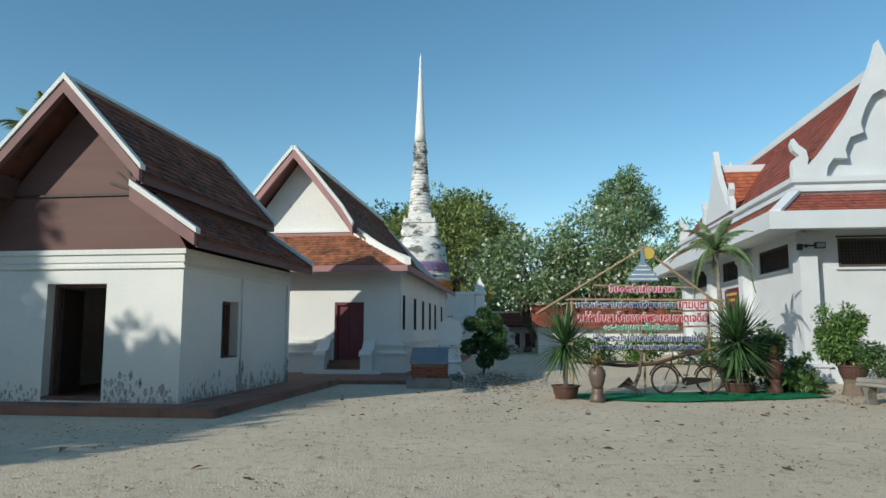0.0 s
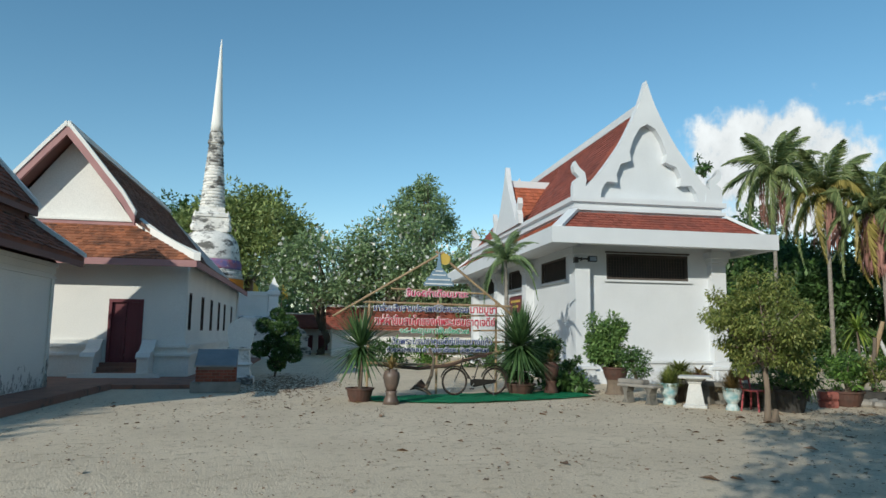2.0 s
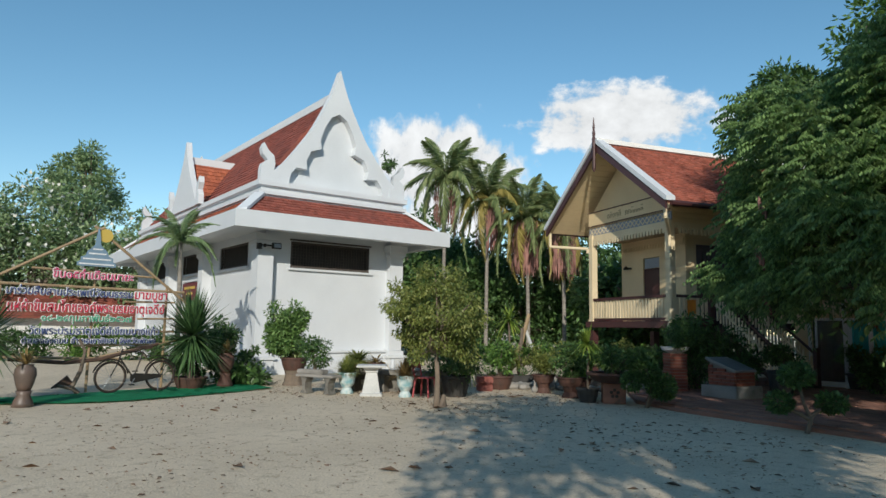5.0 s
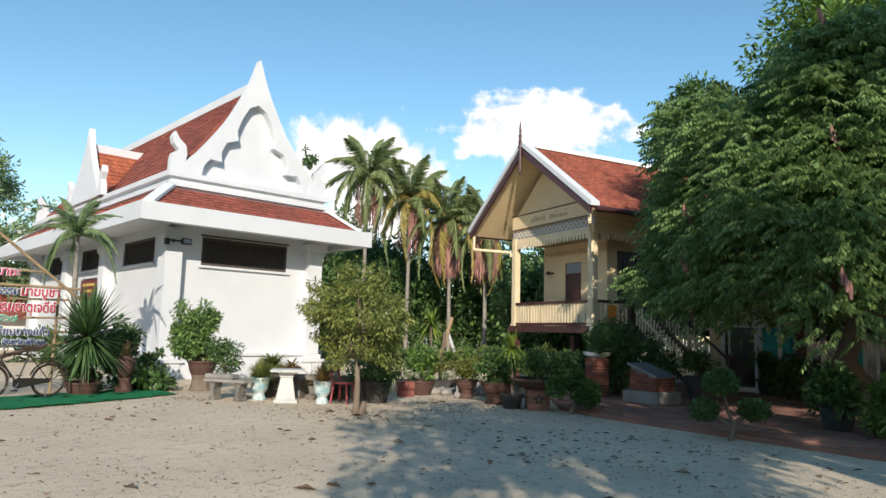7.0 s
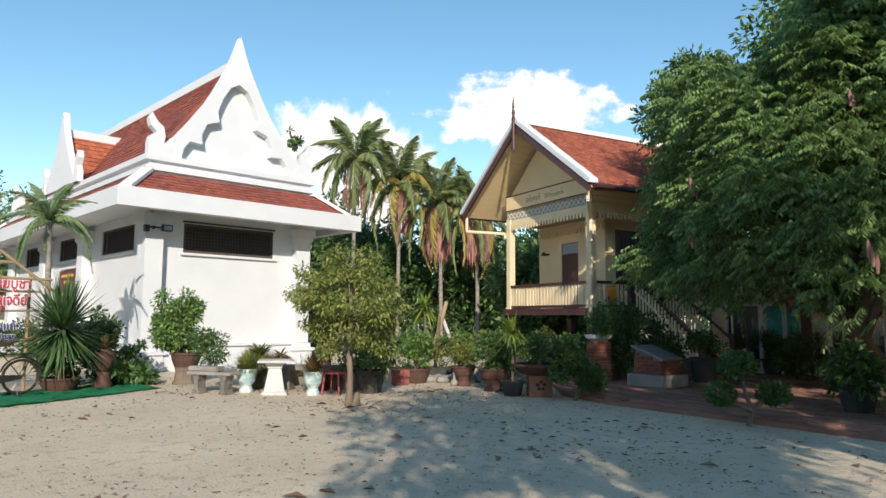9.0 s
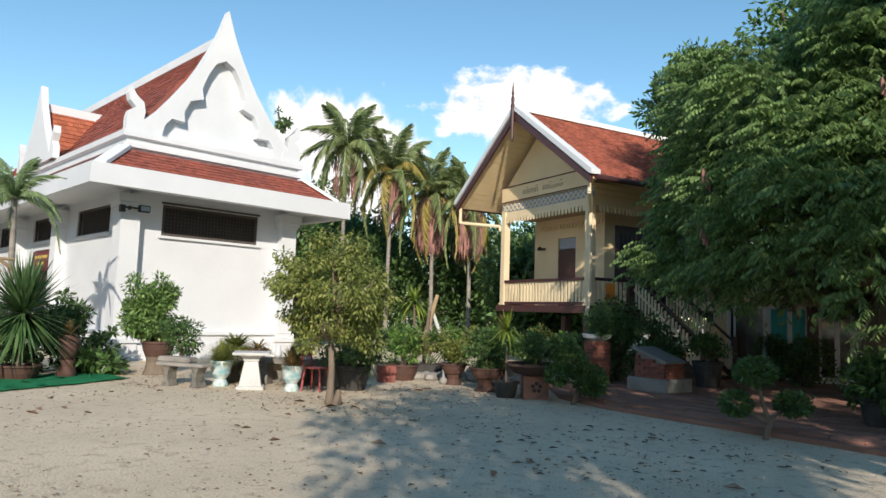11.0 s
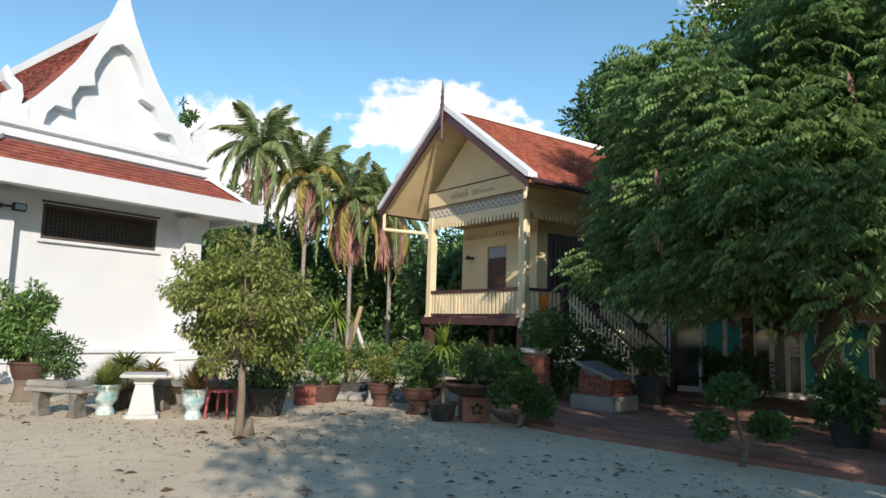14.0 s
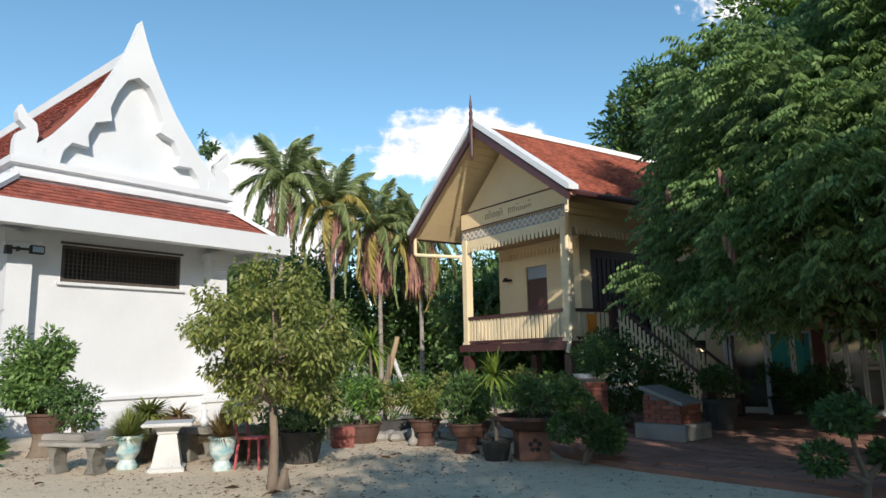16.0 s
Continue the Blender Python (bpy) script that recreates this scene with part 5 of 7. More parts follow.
# ---- background trees ----
tree("bodhi_tree", (0.8, 58, 0), 4, (0.8, 58, 8.3), (5.2, 4.5, 4.9), 170, 150, 0.42, L_FRESH, 0.6, "large spreading tree with fresh green leaves", 61, size=0.3)
tree("bodhi_tree", (-4.5, 64, 0), 4, (-4.5, 64, 8.5), (4.5, 4, 4.2), 80, 130, 0.5, L_DARK, 0.5, "dark tree behind the chedi", 62, size=0.32)
tree("frangipani_tree", (6.0, 47.6, 0), 2, (6.0, 47.4, 5.2), (3.7, 3.2, 3.3), 88, 120, 0.34, L_GREYGREEN, 0.3, "frangipani tree covered in white blossom", 63, size=0.32, blossom=9, group="frangipani trees")
tree("frangipani_tree", (10.8, 47.2, 0), 2, (10.7, 47, 5.6), (4.0, 3.2, 3.7), 100, 120, 0.34, L_GREYGREEN, 0.3, "frangipani tree covered in white blossom", 64, size=0.32, blossom=9, group="frangipani trees")
tree("frangipani_tree", (15.4, 46.2, 0), 2, (15.3, 46, 5.0), (3.4, 2.8, 3.2), 66, 120, 0.34, L_GREYGREEN, 0.25, "smaller frangipani tree with some white blossom", 65, size=0.34, blossom=6, group="frangipani trees")
tree("tall_tree", (16.2, 60, 0), 8, (16.2, 60, 12.3), (3.0, 3.0, 4.0), 44, 190, 0.34, L_GREYGREEN, 0.35, "tall grey-green tree with tiered open crown", 66, size=0.34, hollow=0.35)
tree("tall_tree", (30.5, 10.8, 0), 5, (30.6, 9.7, 8.5), (3.2, 3.4, 3.8), 210, 190, 0.3, L_DARK, 0.4, "tall dark domed tree behind the stilt house", 67, size=0.24, hollow=0.55)
tree("tall_tree", (31.0, 6.0, 0), 6, (30.5, 4.4, 12.0), (3.6, 3.6, 4.2), 110, 130, 0.32, L_MID, 0.4, "tall tree with an open top behind the shops", 68, size=0.27, hollow=0.6)
for k, (x, y, zc, r) in enumerate(((24.5, 31, 3.4, 3.4), (28.5, 29.5, 3.2, 3.4), (31.5, 26.5, 3.6, 3.6), (34, 22.5, 3.4, 3.8), (36, 18, 3.8, 4), (30, 33, 4.4, 3.6), (26, 15.5, 2.6, 2.6), (22.0, 33, 3.6, 3.0))):
    tree("grove_tree", (x, y, 0), 1.2, (x, y, zc), (r, r, r * 0.95), 110, 120, 0.36, L_DARK, 0.25, "dense dark green grove tree behind the palms", 70 + k, size=0.36, group="grove trees", flat_bottom=-0.9)
tree("light_tree", (21.5, 30.5, 0), 3, (21.5, 30.5, 6.4), (2.0, 2.0, 2.4), 60, 110, 0.3, L_MID, 0.2, "fresh green tree beside the hall roof", 90, size=0.36)


# ---- coconut palms ----
def frond_mesh(rng, length, droop, leaflet):
    """One feather frond along +x from the origin."""
    pts = []
    n = 78
    for k in range(n):
        t = k / (n - 1)
        pts.append((length * (t - 0.16 * t * t), 0, length * (0.34 * t - droop * t ** 2.4)))
    pts = np.array(pts)
    rows = []
    for sg in (1, -1):
        i = np.arange(3, n)
        t = i / n
        p = pts[i]
        ax = np.stack([0.5 + 0.3 * t, sg * (0.7 - 0.25 * t), -0.75 - 0.55 * t], 1) + rng.normal(0, 0.14, (len(i), 3))
        sd = np.stack([0.8 + 0 * t, sg * -0.5 + 0 * t, 0.2 + 0 * t], 1)
        ln = leaflet * np.sin(np.pi * (0.12 + 0.82 * t)) * rng.uniform(0.85, 1.1, len(i))
        rows.append(leaf_quads(p, ax, sd, np.maximum(ln, 0.1), np.full(len(i), 0.062 * leaflet / 0.8)))
    w = 0.03
    rib = np.stack([pts[:-1] + [0, -w, 0], pts[:-1] + [0, w, 0], pts[1:] + [0, w * 0.7, 0], pts[1:] + [0, -w * 0.7, 0]], 1)
    return np.concatenate(rows + [rib])


def palm(name, x, y, height, length, fronds, seed, label, dead=0, trunk_r=0.105, yellow=0, lean=(0.2, 0.1), leaflet=0.82, group="coconut palms"):
    rng = np.random.default_rng(seed)
    root = thing(name, pose(x, y, 0), label, "palm tree", group)
    bm = bmesh.new()
    pts, rad = [], []
    for k in range(12):
        t = k / 11
        pts.append((lean[0] * t * t, lean[1] * t * t, height * t - (0.05 if k == 0 else 0)))
        rad.append(trunk_r * (1.35 if k == 0 else 1.05 - 0.35 * t))
    tube(bm, pts, rad, 10)
    part("trunk", bm, M_PALMBARK, root, "slender ringed grey trunk", smooth=True)
    top = Vector((lean[0], lean[1], height))
    kinds = [frond_mesh(rng, length, d, leaflet) for d in (0.42, 0.66, 0.95, 1.25)]
    for k in range(fronds):
        a = k * 137.5 + rng.uniform(-12, 12)
        lv = k / fronds
        kind = min(3, int(lv * 4))
        tilt = (70 - 85 * lv if name == "dwarf_palm" else 74 - 120 * lv) + rng.uniform(-7, 7)
        mat = L_YPALM if (yellow and lv > 1 - yellow and k % 2) else L_PALM
        if name == "dwarf_palm":
            mat = L_GREYGREEN
        q = kinds[kind]
        m = Matrix.Translation(top) @ Euler((0, radians(-tilt), radians(a))).to_matrix().to_4x4()
        mm = np.array(m)
        w = q.reshape(-1, 3) @ mm[:3, :3].T + mm[:3, 3]
        quads("frond", w.reshape(-1, 4, 3), mat, root, kind="")
    for k in range(dead):
        a = radians(k * 360 / dead + rng.uniform(-10, 10))
        n = 64
        p0 = np.array(top) + np.stack([np.cos(a) * (0.15 + 0.6 * rng.random(n)), np.sin(a) * (0.15 + 0.6 * rng.random(n)), -0.1 - 2.0 * rng.random(n)], 1)
        ax = np.stack([np.cos(a) * 0.12 + rng.normal(0, 0.06, n), np.sin(a) * 0.12 + rng.normal(0, 0.06, n), np.full(n, -1.0)], 1)
        sd = np.stack([-np.sin(a) + 0 * rng.random(n), np.cos(a) + 0 * rng.random(n), np.zeros(n)], 1)
        quads("dead_frond", leaf_quads(p0, ax, sd, rng.uniform(0.6, 1.1, n), np.full(n, 0.085)), M_DEADFROND, root, "hanging dead red-brown frond", kind="")
    nuts = bmesh.new()
    for k in range(7):
        bmesh.ops.create_icosphere(nuts, subdivisions=1, radius=0.11, matrix=Matrix.Translation(top + Vector((0.25 * math.cos(k * 0.9), 0.25 * math.sin(k * 0.9), -0.25 - 0.08 * (k % 3)))))
    if height > 5:
        part("coconuts", nuts, L_YPALM, root, kind="stuff")
    else:
        nuts.free()
    return root


palm("coconut_palm", 24.2, 26.0, 9.4, 2.7, 24, 101, "tall coconut palm against the cloud", dead=2, lean=(0.1, 0.0))
palm("coconut_palm", 25.7, 24.4, 8.3, 2.8, 27, 102, "coconut palm with yellowing lower fronds", dead=3, yellow=0.45)
palm("coconut_palm", 27.1, 22.8, 7.2, 2.7, 28, 103, "coconut palm with a skirt of dead fronds", dead=22, yellow=0.2, lean=(-0.1, 0.1))
palm("coconut_palm", 28.2, 21.4, 6.9, 2.7, 26, 104, "coconut palm with hanging dead fronds", dead=16, yellow=0.15, lean=(0.0, 0.1))
palm("coconut_palm", -16.5, 28, 9.0, 2.8, 20, 105, "coconut palm beyond the old house", lean=(0.3, 0))
palm("dwarf_palm", 7.45, 18.35, 3.65, 1.15, 15, 106, "slim young palm beside the hall", trunk_r=0.075, lean=(-0.08, 0), leaflet=0.3, group="")


# ---- blade-leaved plants ----
def blades(rng, n, length, width, low=-25, high=85, bend=0.35):
    """A rosette of long narrow leaves, each a strip of three quads."""
    rows = []
    for k in range(n):
        a = rng.uniform(0, 2 * math.pi)
        e = radians(low + (high - low) * (k + rng.random()) / n)
        d = np.array([math.cos(a) * math.cos(e), math.sin(a) * math.cos(e), math.sin(e)])
        s = np.array([-math.sin(a), math.cos(a), 0])
        ln = length * rng.uniform(0.8, 1.1)
        prev = None
        for j in range(5):
            t = j / 4
            c = d * ln * t + np.array([0, 0, -bend * ln * t * t * math.cos(e)])
            w = width * (0.7 + 0.6 * t if t < 0.4 else 0.94 * (1 - t) / 0.6 + 0.02)
            cur = (c - s * w / 2, c + s * w / 2)
            if prev is not None:
                rows.append(np.stack([prev[0], prev[1], cur[1], cur[0]]))
            prev = cur
    return np.array(rows)


def pot_mesh(r, h, lip=0.03, foot=0.75):
    bm = bmesh.new()
    lathe(bm, [(r * foot, 0), (r * 0.92, h * 0.45), (r, h * 0.85), (r + lip, h * 0.87), (r + lip, h), (r * 0.88, h), (r * 0.86, h * 0.86)], 22)
    return bm


def yucca(x, y, pot_r, pot_h, stem_h, length, n, seed, label, pot_mat=None):
    rng = np.random.default_rng(seed)
    pot = part("plant_pot", pot_mesh(pot_r, pot_h), pot_mat or M_TERRA, None, smooth=False)
    pot.matrix_basis = pose(x, y, 0.0)
    tagged(pot, "brown terracotta bowl pot on the mat edge", "pot", "pots by the sign")
    part("soil", lathe(bmesh.new(), [(pot_r * 0.86, pot_h * 0.8), (pot_r * 0.86, pot_h * 0.86)], 18), M_BARK, pot)
    root = thing("spiky_plant", pose(x, y, pot_h * 0.86), label, "plant", "spiky plants by the sign")
    part("stem", tube(bmesh.new(), [(0, 0, 0), (0.02, 0.01, stem_h * 0.5), (0, 0, stem_h)], [0.05, 0.045, 0.05], 8), M_BARK, root)
    q = blades(rng, n, length, 0.058, -52, 80, 0.1) + np.array([0, 0, stem_h])
    quads("leaves", q, L_BLADE, root, "long stiff dark green blades")


yucca(2.69, 15.45, 0.29, 0.30, 0.95, 1.08, 230, 201, "spiky green plant with a thin stem")
yucca(7.05, 16.55, 0.36, 0.28, 1.0, 1.22, 430, 202, "large spiky green rosette plant")


def urn_with_plant(x, y, stand, body, r, mat, seed, label):
    rng = np.random.default_rng(seed)
    root = thing("urn", pose(x, y, 0.0), label, "urn", "urns by the sign")
    part("stand", lathe(bmesh.new(), [(r * 1.05, 0), (r * 0.95, stand * 0.3), (r * 0.62, stand * 0.75), (r * 0.8, stand)], 20), mat, root, smooth=True)
    part("jar", lathe(bmesh.new(), [(r * 0.6, stand), (r * 0.85, stand + body * 0.25), (r * 1.08, stand + body * 0.62), (r * 0.98, stand + body * 0.85), (r * 0.7, stand + body * 0.95), (r * 0.8, stand + body)], 20), mat, root, smooth=True)
    q = blades(rng, 40, 0.36, 0.05, 10, 85, 0.3) + np.array([0, 0, stand + body])
    quads("plant", q, L_STRAW, root, "small straw-coloured bromeliad")


M_URN = surface("dark_stoneware", (0.14, 0.10, 0.08), (0.09, 0.07, 0.058), 0.45, 4, 60, 0.1)
urn_with_plant(3.24, 14.75, 0.28, 0.46, 0.17, M_URN, 211, "dark stoneware urn on a round stand")
urn_with_plant(7.94, 16.6, 0.34, 0.48, 0.19, M_TERRA, 212, "terracotta urn on a round stand")


# ---- green mat, bamboo sign frame, bicycle, plough ----
def build_mat():
    bm = bmesh.new()
    rng = random.Random(3)
    nx, ny = 44, 12
    grid = []
    for i in range(nx + 1):
        col = []
        for j in range(ny + 1):
            s, t = i / nx, j / ny
            x = 2.95 + 5.75 * s
            y0 = 15.2 - 0.8 * math.sin(min(1, s * 2.2) * math.pi / 2) + 1.65 * max(0, s - 0.25) ** 1.15
            y1 = 16.35 + 0.9 * s
            y = y0 + (y1 - y0) * t + 0.04 * math.sin(7 * s + 3 * t) + (rng.uniform(-0.05, 0.05) if j in (0, ny) else 0)
            z = 0.022 + 0.022 * max(0, noise.noise((x * 1.7, y * 2.6, 3.0))) + 0.03 * max(0, noise.noise((x * 4, y * 5, 8.0)))
            col.append(bm.verts.new((x, y, z)))
        grid.append(col)
    for i in range(nx):
        for j in range(ny):
            bm.faces.new((grid[i][j], grid[i + 1][j], grid[i + 1][j + 1], grid[i][j + 1]))
    bmesh.ops.solidify(bm, geom=bm.faces[:], thickness=0.012)
    ob = part("green_mat", bm, M_GREENMAT, None)
    tagged(ob, "crumpled green net mat lying on the sand", "mat")


build_mat()


def text_mesh(words, size, x0, x1, offset=0.0, depth=0.012):
    """Lettering fitted between x0 and x1, upright in the xz plane, base line at z = 0."""
    cu = bpy.data.curves.new("lettering", "FONT")
    cu.body, cu.size, cu.offset, cu.extrude = words, size, offset, depth
    cu.resolution_u = 2
    tmp = new("lettering", cu)
    bpy.context.view_layer.update()
    me = bpy.data.meshes.new_from_object(tmp.evaluated_get(bpy.context.evaluated_depsgraph_get()))
    bpy.data.objects.remove(tmp)
    co = np.zeros(len(me.vertices) * 3)
    me.vertices.foreach_get("co", co)
    co = co.reshape(-1, 3)
    lo, hi = co[:, 0].min(), co[:, 0].max()
    k = (x1 - x0) / max(hi - lo, 1e-6)
    new_co = np.stack([x0 + (co[:, 0] - lo) * k, -co[:, 2], co[:, 1]], 1)
    me.vertices.foreach_set("co", new_co.reshape(-1))
    me.update()
    return me


def build_sign():
    y = 16.9
    root = thing("festival_sign", pose(0, y, 0), "bamboo festival sign frame with cut-out painted letters", "sign")

    def pole(a, b, r=0.03, nm="bamboo_pole"):
        n = max(3, int((Vector(b) - Vector(a)).length / 0.35))
        pts = [Vector(a).lerp(Vector(b), k / n) for k in range(n + 1)]
        part(nm, tube(bmesh.new(), pts, [r * (1.0 + 0.1 * (k % 2)) for k in range(n + 1)], 8), M_BAMBOO, root)

    pole((2.25, 0.0, 1.90), (5.05, 0.0, 3.60))
    pole((7.05, 0.02, 1.96), (4.85, 0.02, 3.62))
    pole((3.0, 0.06, 2.27), (6.95, 0.06, 2.25))
    pole((3.7, 0.06, 2.62), (6.3, 0.06, 2.56), 0.025)
    pole((3.15, 0.1, 0.0), (3.17, 0.1, 2.35))
    pole((6.55, 0.1, 0.0), (6.55, 0.1, 2.4))
    pole((4.93, 0.12, 0.0), (4.97, 0.12, 3.4))
    for z, xa in ((2.0, 5.6), (1.62, 5.9), (1.32, 5.7), (1.02, 4.6)):
        pole((xa, 0.06, z - 0.02), (6.75, 0.06, z), 0.022, "cross_pole")
    pole((3.2, 0.06, 0.78), (5.6, 0.06, 0.70), 0.03, "cross_pole")
    pole((5.0, 0.06, 0.72), (6.9, 0.06, 1.12), 0.03, "cross_pole")
    lines = (
        ("ขึ้น๑๕ค่ำเดือนมาฆะ", 0.26, 4.08, 5.72, 2.44, M_PINK),
        ("มาร่วมสืบสานประเพณีวัฒนธรรม", 0.24, 3.26, 5.72, 2.06, M_NAVY),
        ("มาฆบูชา", 0.30, 5.78, 6.50, 2.05, M_CRIMSON),
        ("แห่ผ้าขึ้นสมโภชองค์พระบรมธาตุเจดีย์", 0.31, 3.30, 6.46, 1.72, M_CRIMSON),
        ("๑๘-๒๔กุมภาพันธ์๒๕๖๗", 0.22, 3.93, 5.74, 1.52, M_LETTERGREEN),
        ("วัดพระบรมธาตุเจดีย์เขียนบางแก้ว", 0.24, 3.72, 6.38, 1.24, M_NAVY),
        ("ตำบลจองถนน อำเภอเขาชัยสน จังหวัดพัทลุง", 0.18, 3.60, 6.30, 1.05, M_NAVY),
    )
    for words, size, x0, x1, z, mat in lines:
        size *= 0.94
        for off, dy, m, nm in ((0.014, -0.025, M_EDGE, "letter_edge"), (0.0, -0.048, mat, "lettering")):
            me = text_mesh(words, size, x0 - off, x1 + off, off * size / 0.3, 0.01)
            me.materials.clear()
            me.materials.append(m)
            ob = new(nm, me)
            ob.parent = root
            ob.location = (0, dy, z)
            tagged(ob, kind="stuff")
    # cut-out chedi silhouette and gilt moon
    icon = [(-0.40, 2.72), (-0.40, 2.80), (-0.33, 2.84), (-0.33, 2.92), (-0.24, 2.95), (-0.20, 3.06), (-0.11, 3.14), (-0.06, 3.2), (-0.05, 3.3), (-0.015, 3.56), (0.015, 3.56), (0.05, 3.3), (0.06, 3.2), (0.11, 3.14), (0.20, 3.06), (0.24, 2.95), (0.33, 2.92), (0.33, 2.84), (0.40, 2.80), (0.40, 2.72)]
    part("chedi_cutout", upright(bmesh.new(), [(4.92 + x, z) for x, z in icon], -0.06, -0.04), M_ICON, root, "slate-blue cut-out of a chedi")
    bars = bmesh.new()
    for z, w in ((2.77, 0.36), (2.88, 0.29), (3.0, 0.18), (3.1, 0.1)):
        box(bars, 4.92 - w, 4.92 + w, -0.068, -0.061, z - 0.015, z + 0.015)
    part("cutout_lines", bars, M_EDGE, root)
    moon = bmesh.new()
    bmesh.ops.create_cone(moon, cap_ends=True, segments=28, radius1=0.15, radius2=0.15, depth=0.02, matrix=Matrix.Translation((5.08, -0.02, 3.42)) @ Euler((radians(90), 0, 0)).to_matrix().to_4x4())
    part("gilt_moon", moon, M_GOLD, root, "round gilt full-moon disc")


build_sign()


def ring(bm, c, r, w, segs=36, ax="y"):
    pts = []
    for k in range(segs + 1):
        a = 2 * math.pi * k / segs
        pts.append((c[0] + r * math.cos(a), c[1], c[2] + r * math.sin(a)))
    tube(bm, pts, w, 6)


def build_bicycle():
    root = thing("bicycle", pose(5.12, 16.1, 0.035, 0, 0, 3), "old black roadster bicycle standing on the mat", "bicycle")
    R = 0.335
    for x in (0.0, 1.06):
        w = thing("wheel", pose(x, 0, R), "", "")
        w.parent = root
        part("tyre", (lambda b: (ring(b, (0, 0, 0), R - 0.02, 0.02), b)[1])(bmesh.new()), M_BLACKMETAL, w, "black tyre")
        part("rim", (lambda b: (ring(b, (0, 0, 0), R - 0.045, 0.01), b)[1])(bmesh.new()), M_RUST, w)
        sp = bmesh.new()
        for k in range(18):
            a = 2 * math.pi * k / 18
            tube(sp, [(0, 0.02 * (-1) ** k, 0), ((R - 0.05) * math.cos(a), 0, (R - 0.05) * math.sin(a))], 0.0025, 3)
        part("spokes", sp, M_STEEL, w, kind="stuff")
        fe = bmesh.new()
        pts = [((R + 0.03) * math.cos(radians(a)), 0, (R + 0.03) * math.sin(radians(a))) for a in range(10, 175, 11)]
        tube(fe, pts, 0.018, 6)
        part("mudguard", fe, M_BLACKMETAL, w)
    fr = bmesh.new()
    bb, head, seat, rear, front = (0.48, 0, 0.30), (0.20, 0, 0.86), (0.66, 0, 0.84), (1.06, 0, R), (0.0, 0, R)
    for a, b, r in ((bb, (0.18, 0, 0.72), 0.016), (seat, head, 0.015), (bb, seat, 0.016), (bb, rear, 0.011), (seat, rear, 0.010), ((0.22, 0, 0.92), (0.14, 0, 0.62), 0.018), ((0.14, 0, 0.62), (0.05, 0, 0.45), 0.013), ((0.05, 0, 0.45), front, 0.012)):
        tube(fr, [a, b], r, 7)
    part("frame", fr, M_BLACKMETAL, root, "black steel frame")
    hb = bmesh.new()
    tube(hb, [(0.36, -0.27, 0.98), (0.24, -0.25, 1.0), (0.2, -0.08, 1.0), (0.2, 0.08, 1.0), (0.24, 0.25, 1.0), (0.36, 0.27, 0.98)], 0.012, 7)
    tube(hb, [(0.21, 0, 0.86), (0.2, 0, 1.0)], 0.013, 7)
    part("handlebar", hb, M_STEEL, root)
    sd = bmesh.new()
    upright(sd, [(0.50, 0.945), (0.60, 0.985), (0.82, 0.985), (0.84, 0.93), (0.72, 0.90)], -0.07, 0.07)
    part("saddle", sd, M_DARKWOOD, root)
    part("seat_post", tube(bmesh.new(), [(0.66, 0, 0.82), (0.68, 0, 0.91)], 0.013, 7), M_STEEL, root)
    ck = bmesh.new()
    ring(ck, (0.48, -0.05, 0.30), 0.09, 0.008, 18)
    tube(ck, [(0.48, -0.07, 0.30), (0.40, -0.09, 0.17)], 0.01, 6)
    tube(ck, [(0.48, -0.07, 0.30), (0.48, 0.07, 0.30), (0.56, 0.09, 0.43)], 0.01, 6)
    part("crank", ck, M_STEEL, root)
    part("pedal", boxes((0.35, 0.45, -0.16, -0.091, 0.155, 0.18)), M_BLACKMETAL, root)
    part("pedal", boxes((0.51, 0.61, 0.091, 0.16, 0.42, 0.445)), M_BLACKMETAL, root)
    part("chain_guard", upright(bmesh.new(), [(0.38, 0.36), (0.48, 0.40), (1.06, 0.37), (1.06, 0.30), (0.48, 0.20), (0.39, 0.24)], -0.075, -0.06), M_BLACKMETAL, root)
    rk = bmesh.new()
    for yy in (-0.06, 0.06):
        tube(rk, [(0.76, yy, 0.76), (1.30, yy, 0.76)], 0.008, 6)
        tube(rk, [(1.22, yy, 0.76), (1.06, yy, R)], 0.006, 6)
    for xx in (0.86, 1.0, 1.15, 1.30):
        tube(rk, [(xx, -0.06, 0.76), (xx, 0.06, 0.76)], 0.007, 6)
    part("rear_rack", rk, M_BLACKMETAL, root)
    part("side_stand", tube(bmesh.new(), [(0.98, -0.05, 0.3), (0.94, -0.2, 0.0)], 0.009, 6), M_STEEL, root)


build_bicycle()


